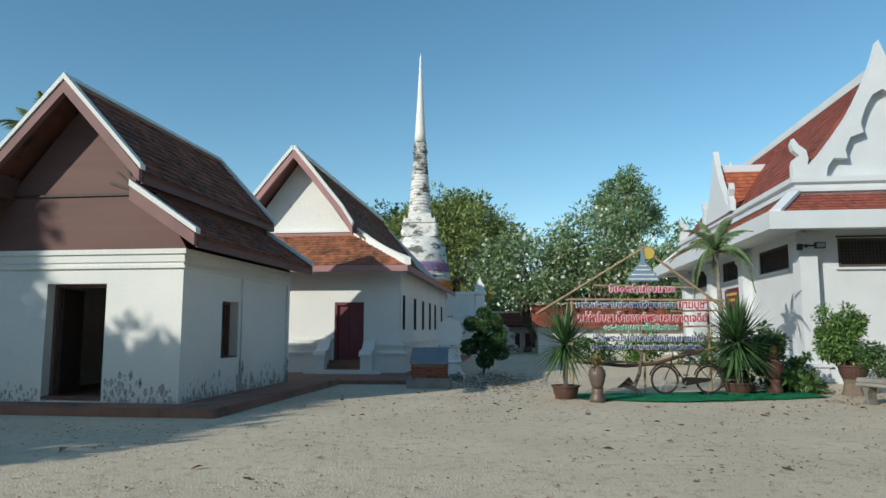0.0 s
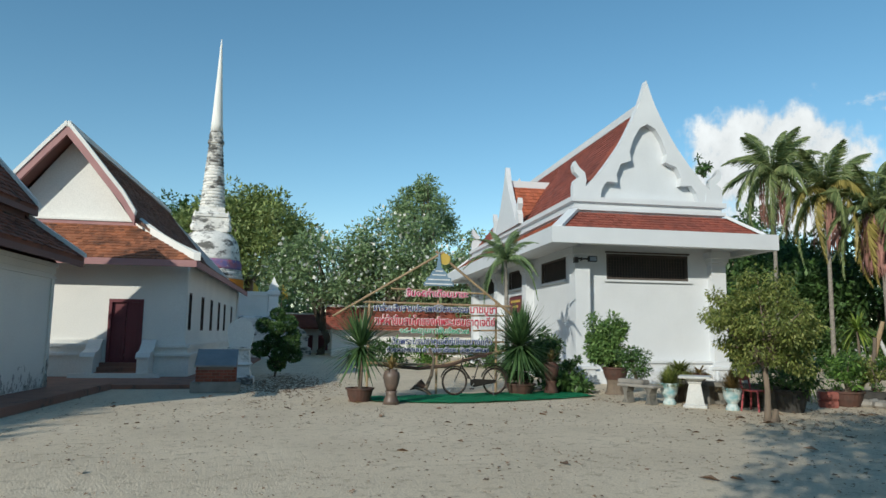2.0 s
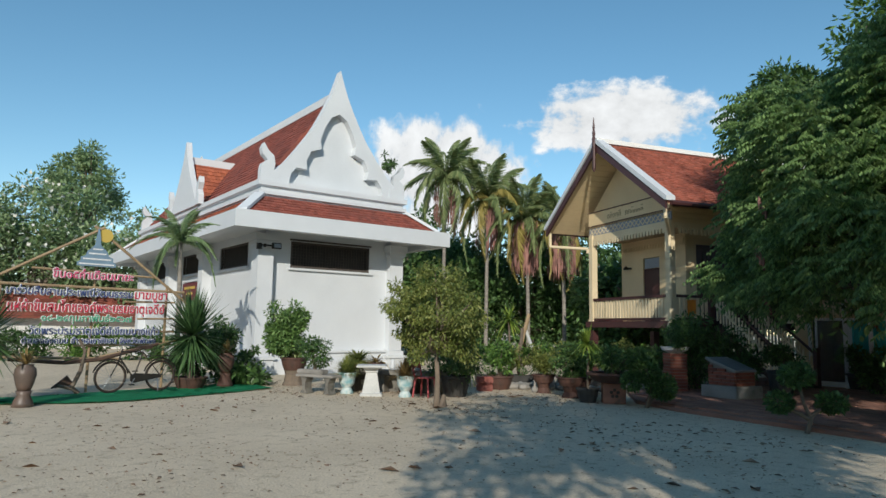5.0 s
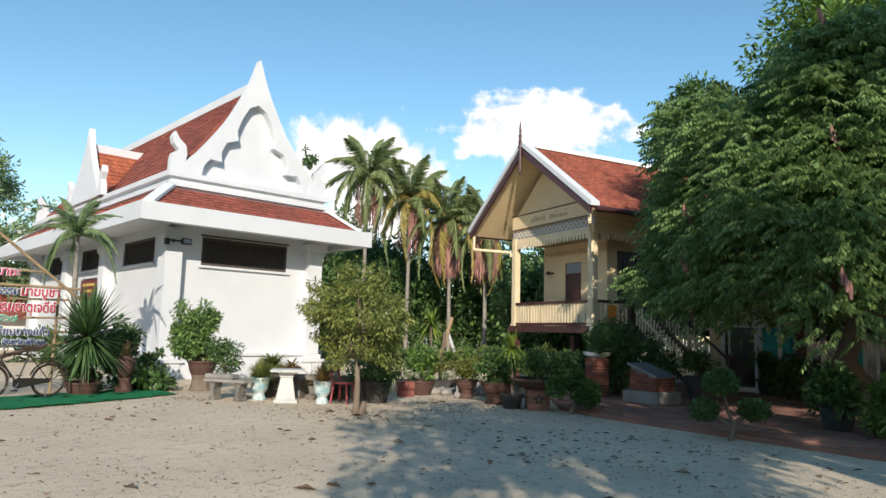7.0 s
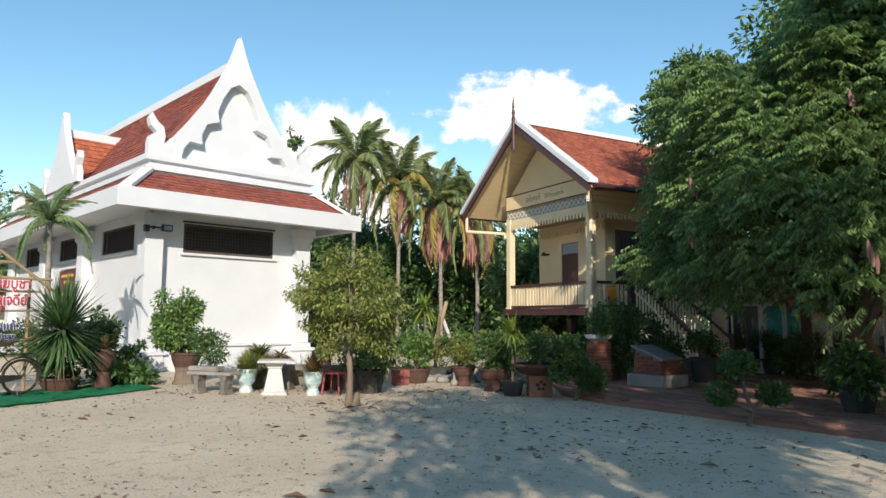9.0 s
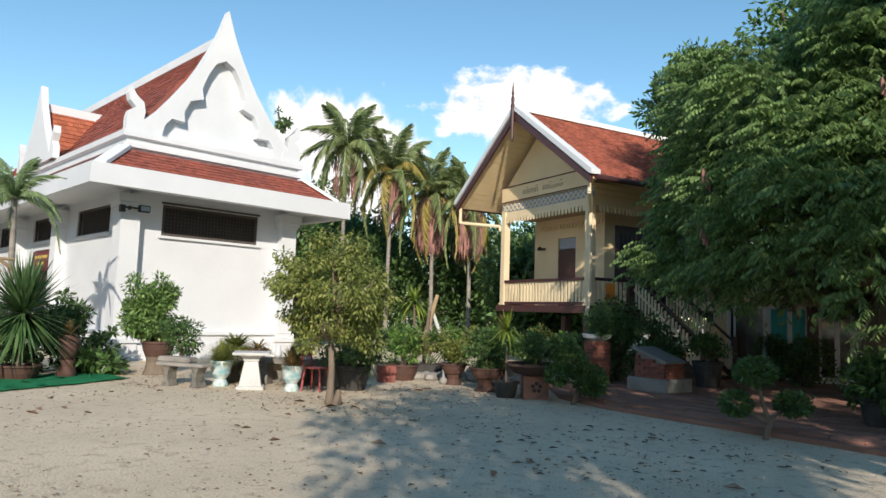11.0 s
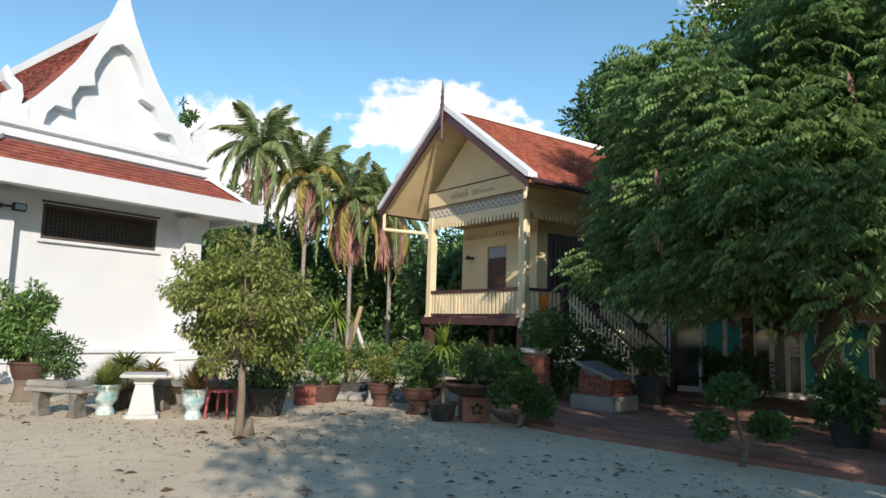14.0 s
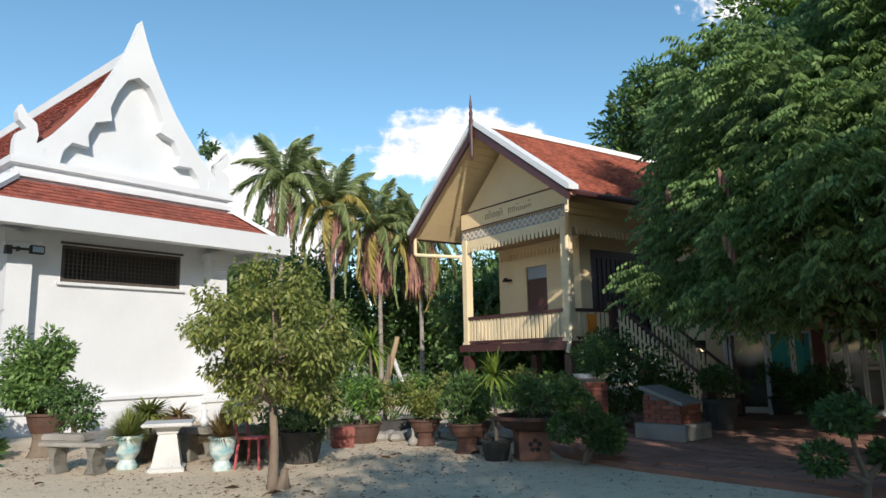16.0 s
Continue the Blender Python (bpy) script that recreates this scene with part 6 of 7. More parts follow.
def build_plough():
    root = thing("wooden_plough", pose(4.55, 16.55, 0), "old wooden plough leaning on the bamboo frame", "plough")
    part("beam", tube(bmesh.new(), [(-1.2, 0.1, 0.74), (-0.2, 0.05, 0.66), (0.5, 0, 0.72), (1.7, 0, 1.05)], [0.035, 0.045, 0.045, 0.03], 8), M_RUST, root, "long dark wooden beam")
    part("handle", tube(bmesh.new(), [(-0.05, 0, 0.1), (0.12, 0, 0.5), (0.18, 0, 0.9), (0.05, 0, 1.15)], [0.05, 0.045, 0.035, 0.03], 8), M_BARK, root)
    part("share", extrude(bmesh.new(), [(-0.42, 0, 0.14), (-0.12, 0.06, 0.38), (0.02, 0.05, 0.2)], (0.02, 0.07, 0.02)), M_RUST, root, "rusty iron ploughshare")
    part("sole", tube(bmesh.new(), [(-0.3, 0.03, 0.2), (0.0, 0.0, 0.12), (0.1, 0, 0.02)], [0.03, 0.05, 0.05], 8), M_BARK, root)


build_plough()

# shrubs behind the sign, against the hall
bush("dark_shrub", 7.75, 17.75, 0, (0.6, 0.42, 0.8), 34, 80, 0.14, L_DARK, "dense dark shrub behind the spiky plant", 224)
bush("dark_shrub", 8.6, 18.05, 0, (0.46, 0.4, 0.82), 28, 80, 0.14, L_DARK, "dense dark shrub against the hall wall", 221)
bush("dark_shrub", 9.6, 18.55, 0, (0.3, 0.25, 0.45), 12, 70, 0.14, L_DARK, "dense dark shrub by the hall corner", 222)
bush("low_plant", 8.6, 16.9, 0, (0.45, 0.45, 0.28), 14, 60, 0.2, L_DARK, "low dark broad-leaved plant by the urn", 223)
for k, (x, y, r, h) in enumerate(((6.8, 32, 1.3, 0.6), (8.8, 30, 1.2, 0.7), (11.2, 30, 1.0, 0.7))):
    bush("flower_bed_shrub", x, y, 0, (r, r * 0.8, h), 26, 70, 0.2, L_MID if k % 2 else L_DARK, "low green shrub in the courtyard bed", 230 + k, group="courtyard shrubs")


# ---- plaques, boundary stone, clipped tree ----
def brick_plinth(name, m, w, d, h0, h1, label, seed):
    """A brick desk with a sloping slate top on a concrete foot: front h0 high, back h1."""
    root = thing(name, m, label, "plaque")
    part("foot", boxes((-w / 2 - 0.12, w / 2 + 0.12, -d / 2 - 0.12, d / 2 + 0.12, 0, 0.26), bevel=0.015), M_CONCRETE, root, "rough concrete foot")
    part("core", sideways(bmesh.new(), [(-d / 2 + 0.02, 0.26), (-d / 2 + 0.02, h0 - 0.01), (d / 2 - 0.02, h1 - 0.01), (d / 2 - 0.02, 0.26)], -w / 2 + 0.02, w / 2 - 0.02), M_MORTAR, root)
    rng = random.Random(seed)
    bw, bh = 0.2, 0.062
    protos = {}

    def brick(x, y, z, lx, ly, lz):
        key = (round(lx, 3), round(ly, 3), round(lz, 3))
        if key not in protos:
            bm = bmesh.new()
            box(bm, -lx / 2, lx / 2, -ly / 2, ly / 2, 0, lz, bevel=0)
            me = bpy.data.meshes.new("brick")
            bm.to_mesh(me)
            bm.free()
            me.materials.append(M_BRICK)
            protos[key] = me
        ob = new("brick", protos[key])
        ob.parent = root
        ob.location = (x, y, z)

    z, row = 0.268, 0
    while z + bh < h1:
        n = round(w / bw)
        if z + bh < h0:
            cuts = [0.0] + [(k + (0.5 if row % 2 else 1.0)) / n for k in range(n)] + ([1.0] if row % 2 else [])
            for a, e in zip(cuts, cuts[1:]):
                brick(-w / 2 + (a + e) / 2 * w, -d / 2 + 0.01 + rng.uniform(-0.003, 0.003), z, (e - a) * w - 0.012, 0.05, bh)
        y_lim = -d / 2 + max(0, (z + bh - h0) / (h1 - h0)) * d
        m2 = round(d / bw)
        cuts = [0.0] + [(k + (0.5 if row % 2 else 1.0)) / m2 for k in range(m2)] + ([1.0] if row % 2 else [])
        for a, e in zip(cuts, cuts[1:]):
            if -d / 2 + a * d >= y_lim - 0.05:
                for sx in (-1, 1):
                    brick(sx * (w / 2 - 0.01) + rng.uniform(-0.003, 0.003), -d / 2 + (a + e) / 2 * d, z, 0.05, (e - a) * d - 0.012, bh)
        z += bh + 0.012
        row += 1
    sl = math.atan2(h1 - h0, d)
    part("slate_top", extrude(bmesh.new(), [(-w / 2 - 0.03, -d / 2 - 0.04, h0), (w / 2 + 0.03, -d / 2 - 0.04, h0), (w / 2 + 0.03, d / 2 + 0.03, h1 + 0.02), (-w / 2 - 0.03, d / 2 + 0.03, h1 + 0.02)], (0, 0, 0.04)), M_SLATE, root, "sloping dark slate top")
    part("top_edge", extrude(bmesh.new(), [(-w / 2 - 0.05, -d / 2 - 0.05, h0 - 0.01), (-w / 2 - 0.031, -d / 2 - 0.05, h0 - 0.01), (-w / 2 - 0.031, d / 2 + 0.04, h1 + 0.01), (-w / 2 - 0.05, d / 2 + 0.04, h1 + 0.01)], (0, 0, 0.06)), M_CONCRETE, root)
    return root


brick_plinth("stone_plaque", pose(-0.37, 18.62, 0.0, 0, 0, -3), 0.92, 0.8, 0.62, 0.98, "brick desk with a sloping slate inscription plaque", 5)
brick_plinth("stone_plaque", pose(15.28, 7.43, 0.1, 0, 0, -14), 0.64, 0.68, 0.56, 0.80, "brick desk plaque in front of the stilt house", 6)


def build_boundary_stone():
    root = thing("boundary_stone", pose(0.22, 21.3, 0, 0, 0, -6), "white leaf-shaped boundary stone on a stepped pedestal", "monument")
    part("pedestal", lathe(bmesh.new(), [(0.42, 0), (0.42, 0.18), (0.34, 0.22), (0.30, 0.5), (0.36, 0.56), (0.30, 0.62), (0.27, 0.95), (0.33, 1.0), (0.33, 1.06)], square=True), M_CHEDI, root)
    part("slab", upright(bmesh.new(), [(-0.30, 1.06), (-0.36, 1.3), (-0.38, 1.55), (-0.30, 1.75), (-0.12, 1.86), (0, 1.92), (0.12, 1.86), (0.30, 1.75), (0.38, 1.55), (0.36, 1.3), (0.30, 1.06)], -0.07, 0.07), M_OLDWHITE, root, "white leaf-shaped slab with stained rim")


build_boundary_stone()


def ball_topiary(name, x, y, z, balls, trunk, mat, label, seed, leaf=0.07, group=""):
    rng = np.random.default_rng(seed)
    root = thing(name, pose(x, y, z), label, "clipped tree", group)
    bm = bmesh.new()
    for a in trunk:
        tube(bm, a, [0.04 - 0.02 * i / max(1, len(a) - 1) for i in range(len(a))], 7)
    part("trunk", bm, M_BARK, root)
    for bx, by, bz, r in balls:
        n = int(1300 * (r / 0.35) ** 2)
        quads("leaf_ball", clump_leaves([(bx, by, bz, r, n), (bx, by, bz, r * 0.75, n // 3)], leaf, rng, ratio=0.55, droop=0.1, shell=0.15), mat, root, "clipped ball of small leaves", kind="stuff")
    return root


BALLS = ((0.02, 0, 2.12, 0.24), (-0.4, 0.05, 1.72, 0.29), (0.36, 0, 1.8, 0.33), (0.0, -0.25, 1.62, 0.26), (0.6, 0.1, 1.42, 0.22), (-0.12, -0.1, 1.2, 0.28), (0.42, -0.1, 1.1, 0.36), (-0.5, 0, 0.92, 0.31), (0.12, -0.3, 0.8, 0.27), (0.62, 0, 0.7, 0.26), (0.05, 0, 0.45, 0.3))
ball_topiary("cloud_topiary", 1.45, 24.4, 0, BALLS, [[(0, 0, 0), (0.04, 0, 0.8), (0, 0, 2.0)]] + [[(0.02, 0, max(0.1, b[2] - 0.5)), (b[0] * 0.6, b[1], b[2] - 0.15), (b[0], b[1], b[2])] for b in BALLS], L_DARK, "dark green clipped cloud topiary of separate leaf balls", 241, leaf=0.085)

# ---- courtyard wall, red-roofed gallery and white shrines behind ----
def build_gallery(name, m, w, h, roof_h, label, win):
    root = thing(name, m, label, "building", "courtyard galleries")
    part("wall", wall_mesh(0, w, 0, h, win, 0, 0.25), M_OLDWHITE, root)
    part("wall", wall_mesh(0.25, 3, 0, h, [], 0, 0.25, "y"), M_OLDWHITE, root)
    part("roof", extrude(bmesh.new(), [(-0.4, -0.7, h - 0.15), (w + 0.4, -0.7, h - 0.15), (w + 0.4, 1.6, h + roof_h), (-0.4, 1.6, h + roof_h)], (0, 0, 0.1)), M_REDTILE, root, "red tiled lean-to roof")
    tiles("roof_tiles", tile_field((-0.4, -0.7, h - 0.04), (w + 0.8, 0, 0), (0, 2.3, roof_h + 0.15), int(w / 0.25), 10, None, 77), M_REDTILE, root)
    part("ridge", boxes((-0.5, w + 0.5, 1.5, 1.75, h + roof_h - 0.1, h + roof_h + 0.2)), M_OLDWHITE, root)
    for a, b, c, d in win:
        part("dark_opening", boxes((a, b, 0.3, 0.34, c, d)), M_DOOR, root)


build_gallery("gallery", pose(2.6, 51.5, 0, 0, 0, -6), 5.2, 1.9, 0.85, "low red-roofed gallery beside the chedi", [(1.5, 2.2, 0.2, 1.3), (2.6, 3.3, 0.2, 1.3), (3.7, 4.4, 0.2, 1.3)])
build_gallery("gallery", pose(6.3, 44.5, 0, 0, 0, -6), 14.0, 1.85, 1.3, "long white courtyard wall with red tiled roof", [])
for k, (x, y, h) in enumerate(((2.6, 46.5, 3.9), (4.4, 47.5, 1.9))):
    root = thing("white_shrine", pose(x, y, 0), "small stained white shrine beside the chedi", "shrine", "small shrines")
    part("body", lathe(bmesh.new(), [(0.85, 0), (0.85, h * 0.25), (0.65, h * 0.3), (0.65, h * 0.6), (0.75, h * 0.63), (0.5, h * 0.72), (0.5, h * 0.82), (0.2, h * 0.92), (0.05, h)], square=True), M_CHEDI, root)
for k, (x, y) in enumerate(((1.25, 43.5), (3.1, 45.0))):
    root = thing("yellow_flag", pose(x, y, 0), "small yellow flag on a thin pole", "flag", "yellow flags")
    part("pole", tube(bmesh.new(), [(0, 0, 0), (0, 0, 4.6)], 0.025, 6), M_BAMBOO, root)
    part("cloth", extrude(bmesh.new(), [(0.02, 0, 4.5), (0.3, 0.05, 4.2), (0.38, 0, 3.6), (0.02, 0, 3.5)], (0, 0.01, 0)), M_YELLOWFLAG, root)
bm = boxes((-1.4, 2.1, 42.0, 42.35, 0, 3.62), (-1.4, 2.1, 41.9, 42.45, 3.62, 3.85), (-1.4, 2.1, 41.82, 42.0, 0, 0.9), (-1.4, 2.1, 41.9, 42.0, 0.9, 1.1), (-1.4, 2.1, 41.93, 42.0, 3.0, 3.2))
for k in range(6):
    box(bm, -1.3 + 0.6 * k, -1.06 + 0.6 * k, 41.9, 42.0, 1.1, 3.0)
lathe(bm, [(0.36, 0), (0.36, 0.9), (0.3, 1.0), (0.28, 3.6), (0.38, 3.7), (0.36, 3.9), (0.24, 4.0), (0.26, 4.25), (0.14, 4.4), (0.03, 4.75)], at=(2.4, 42.15, 0), square=True)
part("chedi_court_wall", bm, M_OLDWHITE, None)
tagged(bpy.data.objects["chedi_court_wall"], "stained white court wall in front of the chedi", "wall", kind="structure")

bush("wall_seedling", 15.06, 19.3, 6.95, (0.26, 0.14, 0.42), 14, 14, 0.17, L_DARK, "self-sown seedling growing on the gable edge", 245, stems=3)


# ---- row of pots and seats in front of the hall ----
def build_bench(m, label):
    root = thing("stone_bench", m, label, "bench")
    part("seat", boxes((-0.52, 0.52, -0.17, 0.17, 0.37, 0.43), bevel=0.012), M_STONE, root, "weathered cement slab seat")
    for x in (-0.32, 0.32):
        part("leg", upright(bmesh.new(), [(x - 0.1, 0), (x - 0.045, 0.1), (x - 0.04, 0.24), (x - 0.09, 0.37), (x + 0.09, 0.37), (x + 0.04, 0.24), (x + 0.045, 0.1), (x + 0.1, 0)], -0.12, 0.12), M_OLDSTONE, root)
    return root


build_bench(pose(8.85, 13.95, 0, 0, 0, -72), "low weathered cement bench with a trough on it")
tr = part("stone_trough", boxes((-0.36, 0.36, -0.13, 0.13, 0, 0.1), bevel=0.02), M_STONE, None)
tr.matrix_basis = pose(8.82, 14.15, 0.431, 0, 0, -72)
tagged(tr, "shallow grey cement planting trough on the bench", "planter")
bush("clipped_shrub", 8.95, 14.25, 0.53, (0.34, 0.34, 0.36), 16, 110, 0.08, L_DARK, "rounded dark green potted shrub", 301)


def build_table():
    root = thing("pedestal_table", pose(9.6, 12.98, 0, 0, 0, -40), "white cement table on a tapered square pedestal", "table")
    part("pedestal", lathe(bmesh.new(), [(0.24, 0), (0.24, 0.05), (0.2, 0.07), (0.19, 0.1), (0.12, 0.5), (0.14, 0.52), (0.14, 0.56), (0.19, 0.6), (0.2, 0.62)], square=True), M_GREYWHITE, root)
    part("tabletop", boxes((-0.33, 0.33, -0.33, 0.33, 0.621, 0.67), bevel=0.012), M_GREYWHITE, root, "worn pale cement top")


build_table()


def glazed_pot(x, y, r, h, mat, label, leaf_mat, seed, plant):
    root = thing("plant_pot", pose(x, y, 0), label, "pot", "blue-glazed pots")
    part("body", lathe(bmesh.new(), [(r * 0.72, 0), (r * 0.72, h * 0.1), (r * 0.5, h * 0.28), (r * 0.85, h * 0.5), (r, h * 0.86), (r * 1.06, h * 0.9), (r * 1.06, h), (r * 0.9, h), (r * 0.88, h * 0.9)], 22), mat, root)
    part("soil", lathe(bmesh.new(), [(r * 0.88, h * 0.86), (r * 0.88, h * 0.93)], 16), M_BARK, root)
    rng = np.random.default_rng(seed)
    pl = thing("feathery_plant", pose(x, y, h * 0.93), plant, "plant", "feathery potted plants")
    q = blades(rng, 650, 0.46, 0.018, 5, 88, 0.25)
    quads("foliage", q, leaf_mat, pl)


glazed_pot(9.42, 13.65, 0.2, 0.47, M_GLAZE, "white and blue glazed pot with flared foot", L_OLIVE, 311, "fine straw-yellow feathery plant")
glazed_pot(9.98, 12.28, 0.19, 0.46, M_GLAZE, "white and blue glazed pot with flared foot", L_STRAW, 312, "fine dusty brown-green feathery plant")


def build_stool():
    root = thing("plastic_stool", pose(10.3, 12.0, 0, 0, 0, 20), "faded red plastic chair by the tree", "chair")
    part("seat", boxes((-0.18, 0.18, -0.18, 0.18, 0.41, 0.44), bevel=0.01), M_REDPLASTIC, root)
    for sx in (-1, 1):
        for sy in (-1, 1):
            part("leg", tube(bmesh.new(), [(0.15 * sx, 0.15 * sy, 0.41), (0.19 * sx, 0.19 * sy, 0)], [0.022, 0.018], 6), M_REDPLASTIC, root)
    for sx in (-1, 1):
        part("back_post", tube(bmesh.new(), [(0.16 * sx, 0.17, 0.44), (0.17 * sx, 0.24, 0.82)], 0.02, 6), M_REDPLASTIC, root)
    part("backrest", boxes((-0.17, 0.17, 0.215, 0.235, 0.62, 0.82), bevel=0.008), M_REDPLASTIC, root)


build_stool()

# low cement ledge along the hall with plants on it
led = part("cement_ledge", boxes((-1.35, 1.35, -0.2, 0.2, 0.42, 0.52), (-1.25, -0.95, -0.15, 0.15, 0, 0.419), (-0.5, -0.2, -0.15, 0.15, 0, 0.419), (0.25, 0.55, -0.15, 0.15, 0, 0.419), (0.95, 1.25, -0.15, 0.15, 0, 0.419), (-1.25, 1.25, 0.152, 0.19, 0, 0.419)), M_OLDSTONE, None)
led.matrix_basis = pose(10.45, 13.2, 0, 0, 0, -61)
tagged(led, "long low cement ledge on short piers", "ledge")


def cycad(x, y, z, n, length, mat, label, seed):
    rng = np.random.default_rng(seed)
    root = thing("cycad", pose(x, y, z), label, "plant")
    part("bowl", lathe(bmesh.new(), [(0.12, 0), (0.2, 0.1), (0.22, 0.16), (0.18, 0.15)], 16), M_TERRA, root)
    q = blades(rng, n, length, 0.05, 8, 55, 0.55) + np.array([0, 0, 0.16])
    quads("leaves", q, mat, root, "arching narrow leaflets")


cycad(9.98, 14.02, 0.521, 260, 0.6, L_OLIVE, "yellow-green cycad in a bowl on the ledge", 321)
cycad(10.22, 13.62, 0.521, 60, 0.4, L_STRAW, "straw-coloured drooping plant on the ledge", 322)
for k, (x, y, h) in enumerate(((10.42, 13.25, 0.24), (10.56, 13.0, 0.18), (10.72, 12.7, 0.26))):
    v = part("white_vase", lathe(bmesh.new(), [(0.05, 0), (0.08, h * 0.35), (0.035, h * 0.7), (0.05, h)], 12), M_WHITE, None, smooth=True)
    v.matrix_basis = pose(x, y, 0.521)
    tagged(v, "small white vase on the cement ledge", "vase", "vases on the ledge")


def big_pot_shrub(x, y, r, h, z0, radii, clumps, leaves, leaf, mat, seed, pot_label, shrub_label, pot_mat):
    p = part("plant_pot", pot_mesh(r, h), pot_mat, None)
    p.matrix_basis = pose(x, y, z0)
    tagged(p, pot_label, "pot", "garden pots")
    part("soil", lathe(bmesh.new(), [(r * 0.86, h * 0.8), (r * 0.86, h * 0.9)], 16), M_BARK, p)
    bush("potted_shrub", x, y, z0 + h * 0.88, radii, clumps, leaves, leaf, mat, shrub_label, seed, group="potted shrubs")


big_pot_shrub(9.63, 16.25, 0.33, 0.32, 0.38, (0.2, 0.2, 0.3), 8, 30, 0.1, L_FRESH, 331, "dark terracotta bowl pot on a low stump", "pale-stemmed sparse bonsai in a bowl", M_TERRA)
bush("leafy_shrub", 9.5, 16.42, 0.66, (0.54, 0.5, 0.68), 80, 90, 0.11, L_BRIGHT, "bushy bright green small-leaved shrub against the white wall", 333, size=0.36)
for k, (x, y, r, h) in enumerate(((9.63, 16.25, 0.24, 0.38),)):
    s = part("tree_stump", lathe(bmesh.new(), [(r * 1.2, 0), (r, 0.1), (r * 0.9, h * 0.7), (r, h)], 12), M_BARK, None)
    s.matrix_basis = pose(x, y, 0)
    tagged(s, "short gnarled stump under a pot", "stump")
big_pot_shrub(11.0, 11.75, 0.31, 0.46, 0.0, (0.55, 0.55, 0.45), 24, 80, 0.11, L_DARK, 332, "large square-shouldered black cement pot", "dark leafy shrub in a black pot", M_BLACKPOT)

# small leafy tree at the edge of the sand
tree("small_tree", (9.3, 10.55, 0), 1.05, (9.35, 10.72, 1.78), (0.95, 0.95, 1.0), 105, 130, 0.082, L_OLIVE, 0.058, "small leafy yellow-green tree on a thin trunk", 341, size=0.22, hollow=0.3, droop=1.1, limb_count=30, bark=M_BARK, flat_bottom=-0.95)
st = part("tree_stub", lathe(bmesh.new(), [(0.1, -0.02), (0.075, 0.06), (0.05, 0.16), (0.045, 0.22), (0.015, 0.235)], 9), M_BARK, None)
st.matrix_basis = pose(9.38, 10.47, 0, 0, 8, 0)
tagged(st, "rough cut stub beside the small tree", "stump")
for k in range(2):
    b = part("red_block", boxes((-0.19, 0.19, -0.13, 0.13, 0, 0.17), bevel=0.02), M_REDBLOCK, None)
    b.matrix_basis = pose(12.6, 12.35, 0.173 * k, 0, 0, -40 + 8 * k)
    tagged(b, "faded red painted cement block, stacked", "block", "red blocks")
big_pot_shrub(13.3, 12.5, 0.34, 0.34, 0.0, (0.42, 0.42, 0.45), 13, 50, 0.12, L_MID, 343, "wide brown terracotta pot", "pale-stemmed bonsai with sparse leaves", M_TERRA)

# lime-leaved plants and crossed poles behind
for k, (x, y, z, n, ln) in enumerate(((13.0, 13.9, 1.0, 60, 0.75), (13.3, 13.6, 0.5, 60, 0.7), (15.3, 13.9, 1.75, 70, 0.75), (17.0, 13.9, 0.55, 60, 0.85))):
    rng = np.random.default_rng(350 + k)
    root = thing("striped_dracaena", pose(x, y, 0), "lime-yellow strap-leaved dracaena on a thin stem", "plant", "strap-leaved plants")
    part("stem", tube(bmesh.new(), [(0, 0, 0), (0.03, 0, z * 0.6), (0, 0, z)], 0.03, 6), M_BARK, root)
    quads("leaves", blades(rng, n, ln, 0.07, -20, 80, 0.7) + np.array([0, 0, z]), L_LIME if k != 3 else L_DARK, root)
pl = thing("leaning_poles", pose(15.0, 13.3, 0, 0, 0, -55), "crossed pale peeled wooden poles propped up", "pole")
part("pole", tube(bmesh.new(), [(-0.4, 0, 0), (0.05, 0, 1.0), (0.3, 0.0, 1.95)], [0.07, 0.065, 0.05], 8), M_BAMBOO, pl, "pale peeled pole")
part("pole", tube(bmesh.new(), [(0.75, 0.1, 0), (0.2, 0.1, 1.5)], [0.05, 0.045], 8), M_GREYWHITE, pl)
part("pole", tube(bmesh.new(), [(0.0, -0.1, 0), (0.12, -0.08, 1.55)], [0.05, 0.045], 8), M_BARK, pl)

# ---- bonsai garden in front of the stilt house ----
GARDEN = ((13.45, 11.2, 0.27, 0.2, 0.24, (0.26, 0.26, 0.28), L_OLIVE, "yellowish small-leaved bonsai tree"), (12.95, 10.05, 0.3, 0.2, 0.26, (0.32, 0.32, 0.4), L_DARK, "dark green rounded bonsai shrub"), (13.9, 10.4, 0.22, 0.18, 0.2, (0.28, 0.28, 0.34), L_MID, "rounded fresh green bonsai shrub"))
for k, (x, y, r, h, z0, rad, mat, lab) in enumerate(GARDEN):
    st = part("pot_stand", lathe(bmesh.new(), [(r * 0.7, 0), (r * 0.48, z0 * 0.5), (r * 0.6, z0)], 14), M_TERRA, None)
    st.matrix_basis = pose(x, y, 0)
    tagged(st, "short round cement stand under a pot", "stand", "pot stands")
    big_pot_shrub(x, y, r, h, z0, rad, 22, 80, 0.09, mat, 360 + k, "brown glazed bonsai bowl on a stand", lab, M_TERRA)
hd = np.random.default_rng(5)
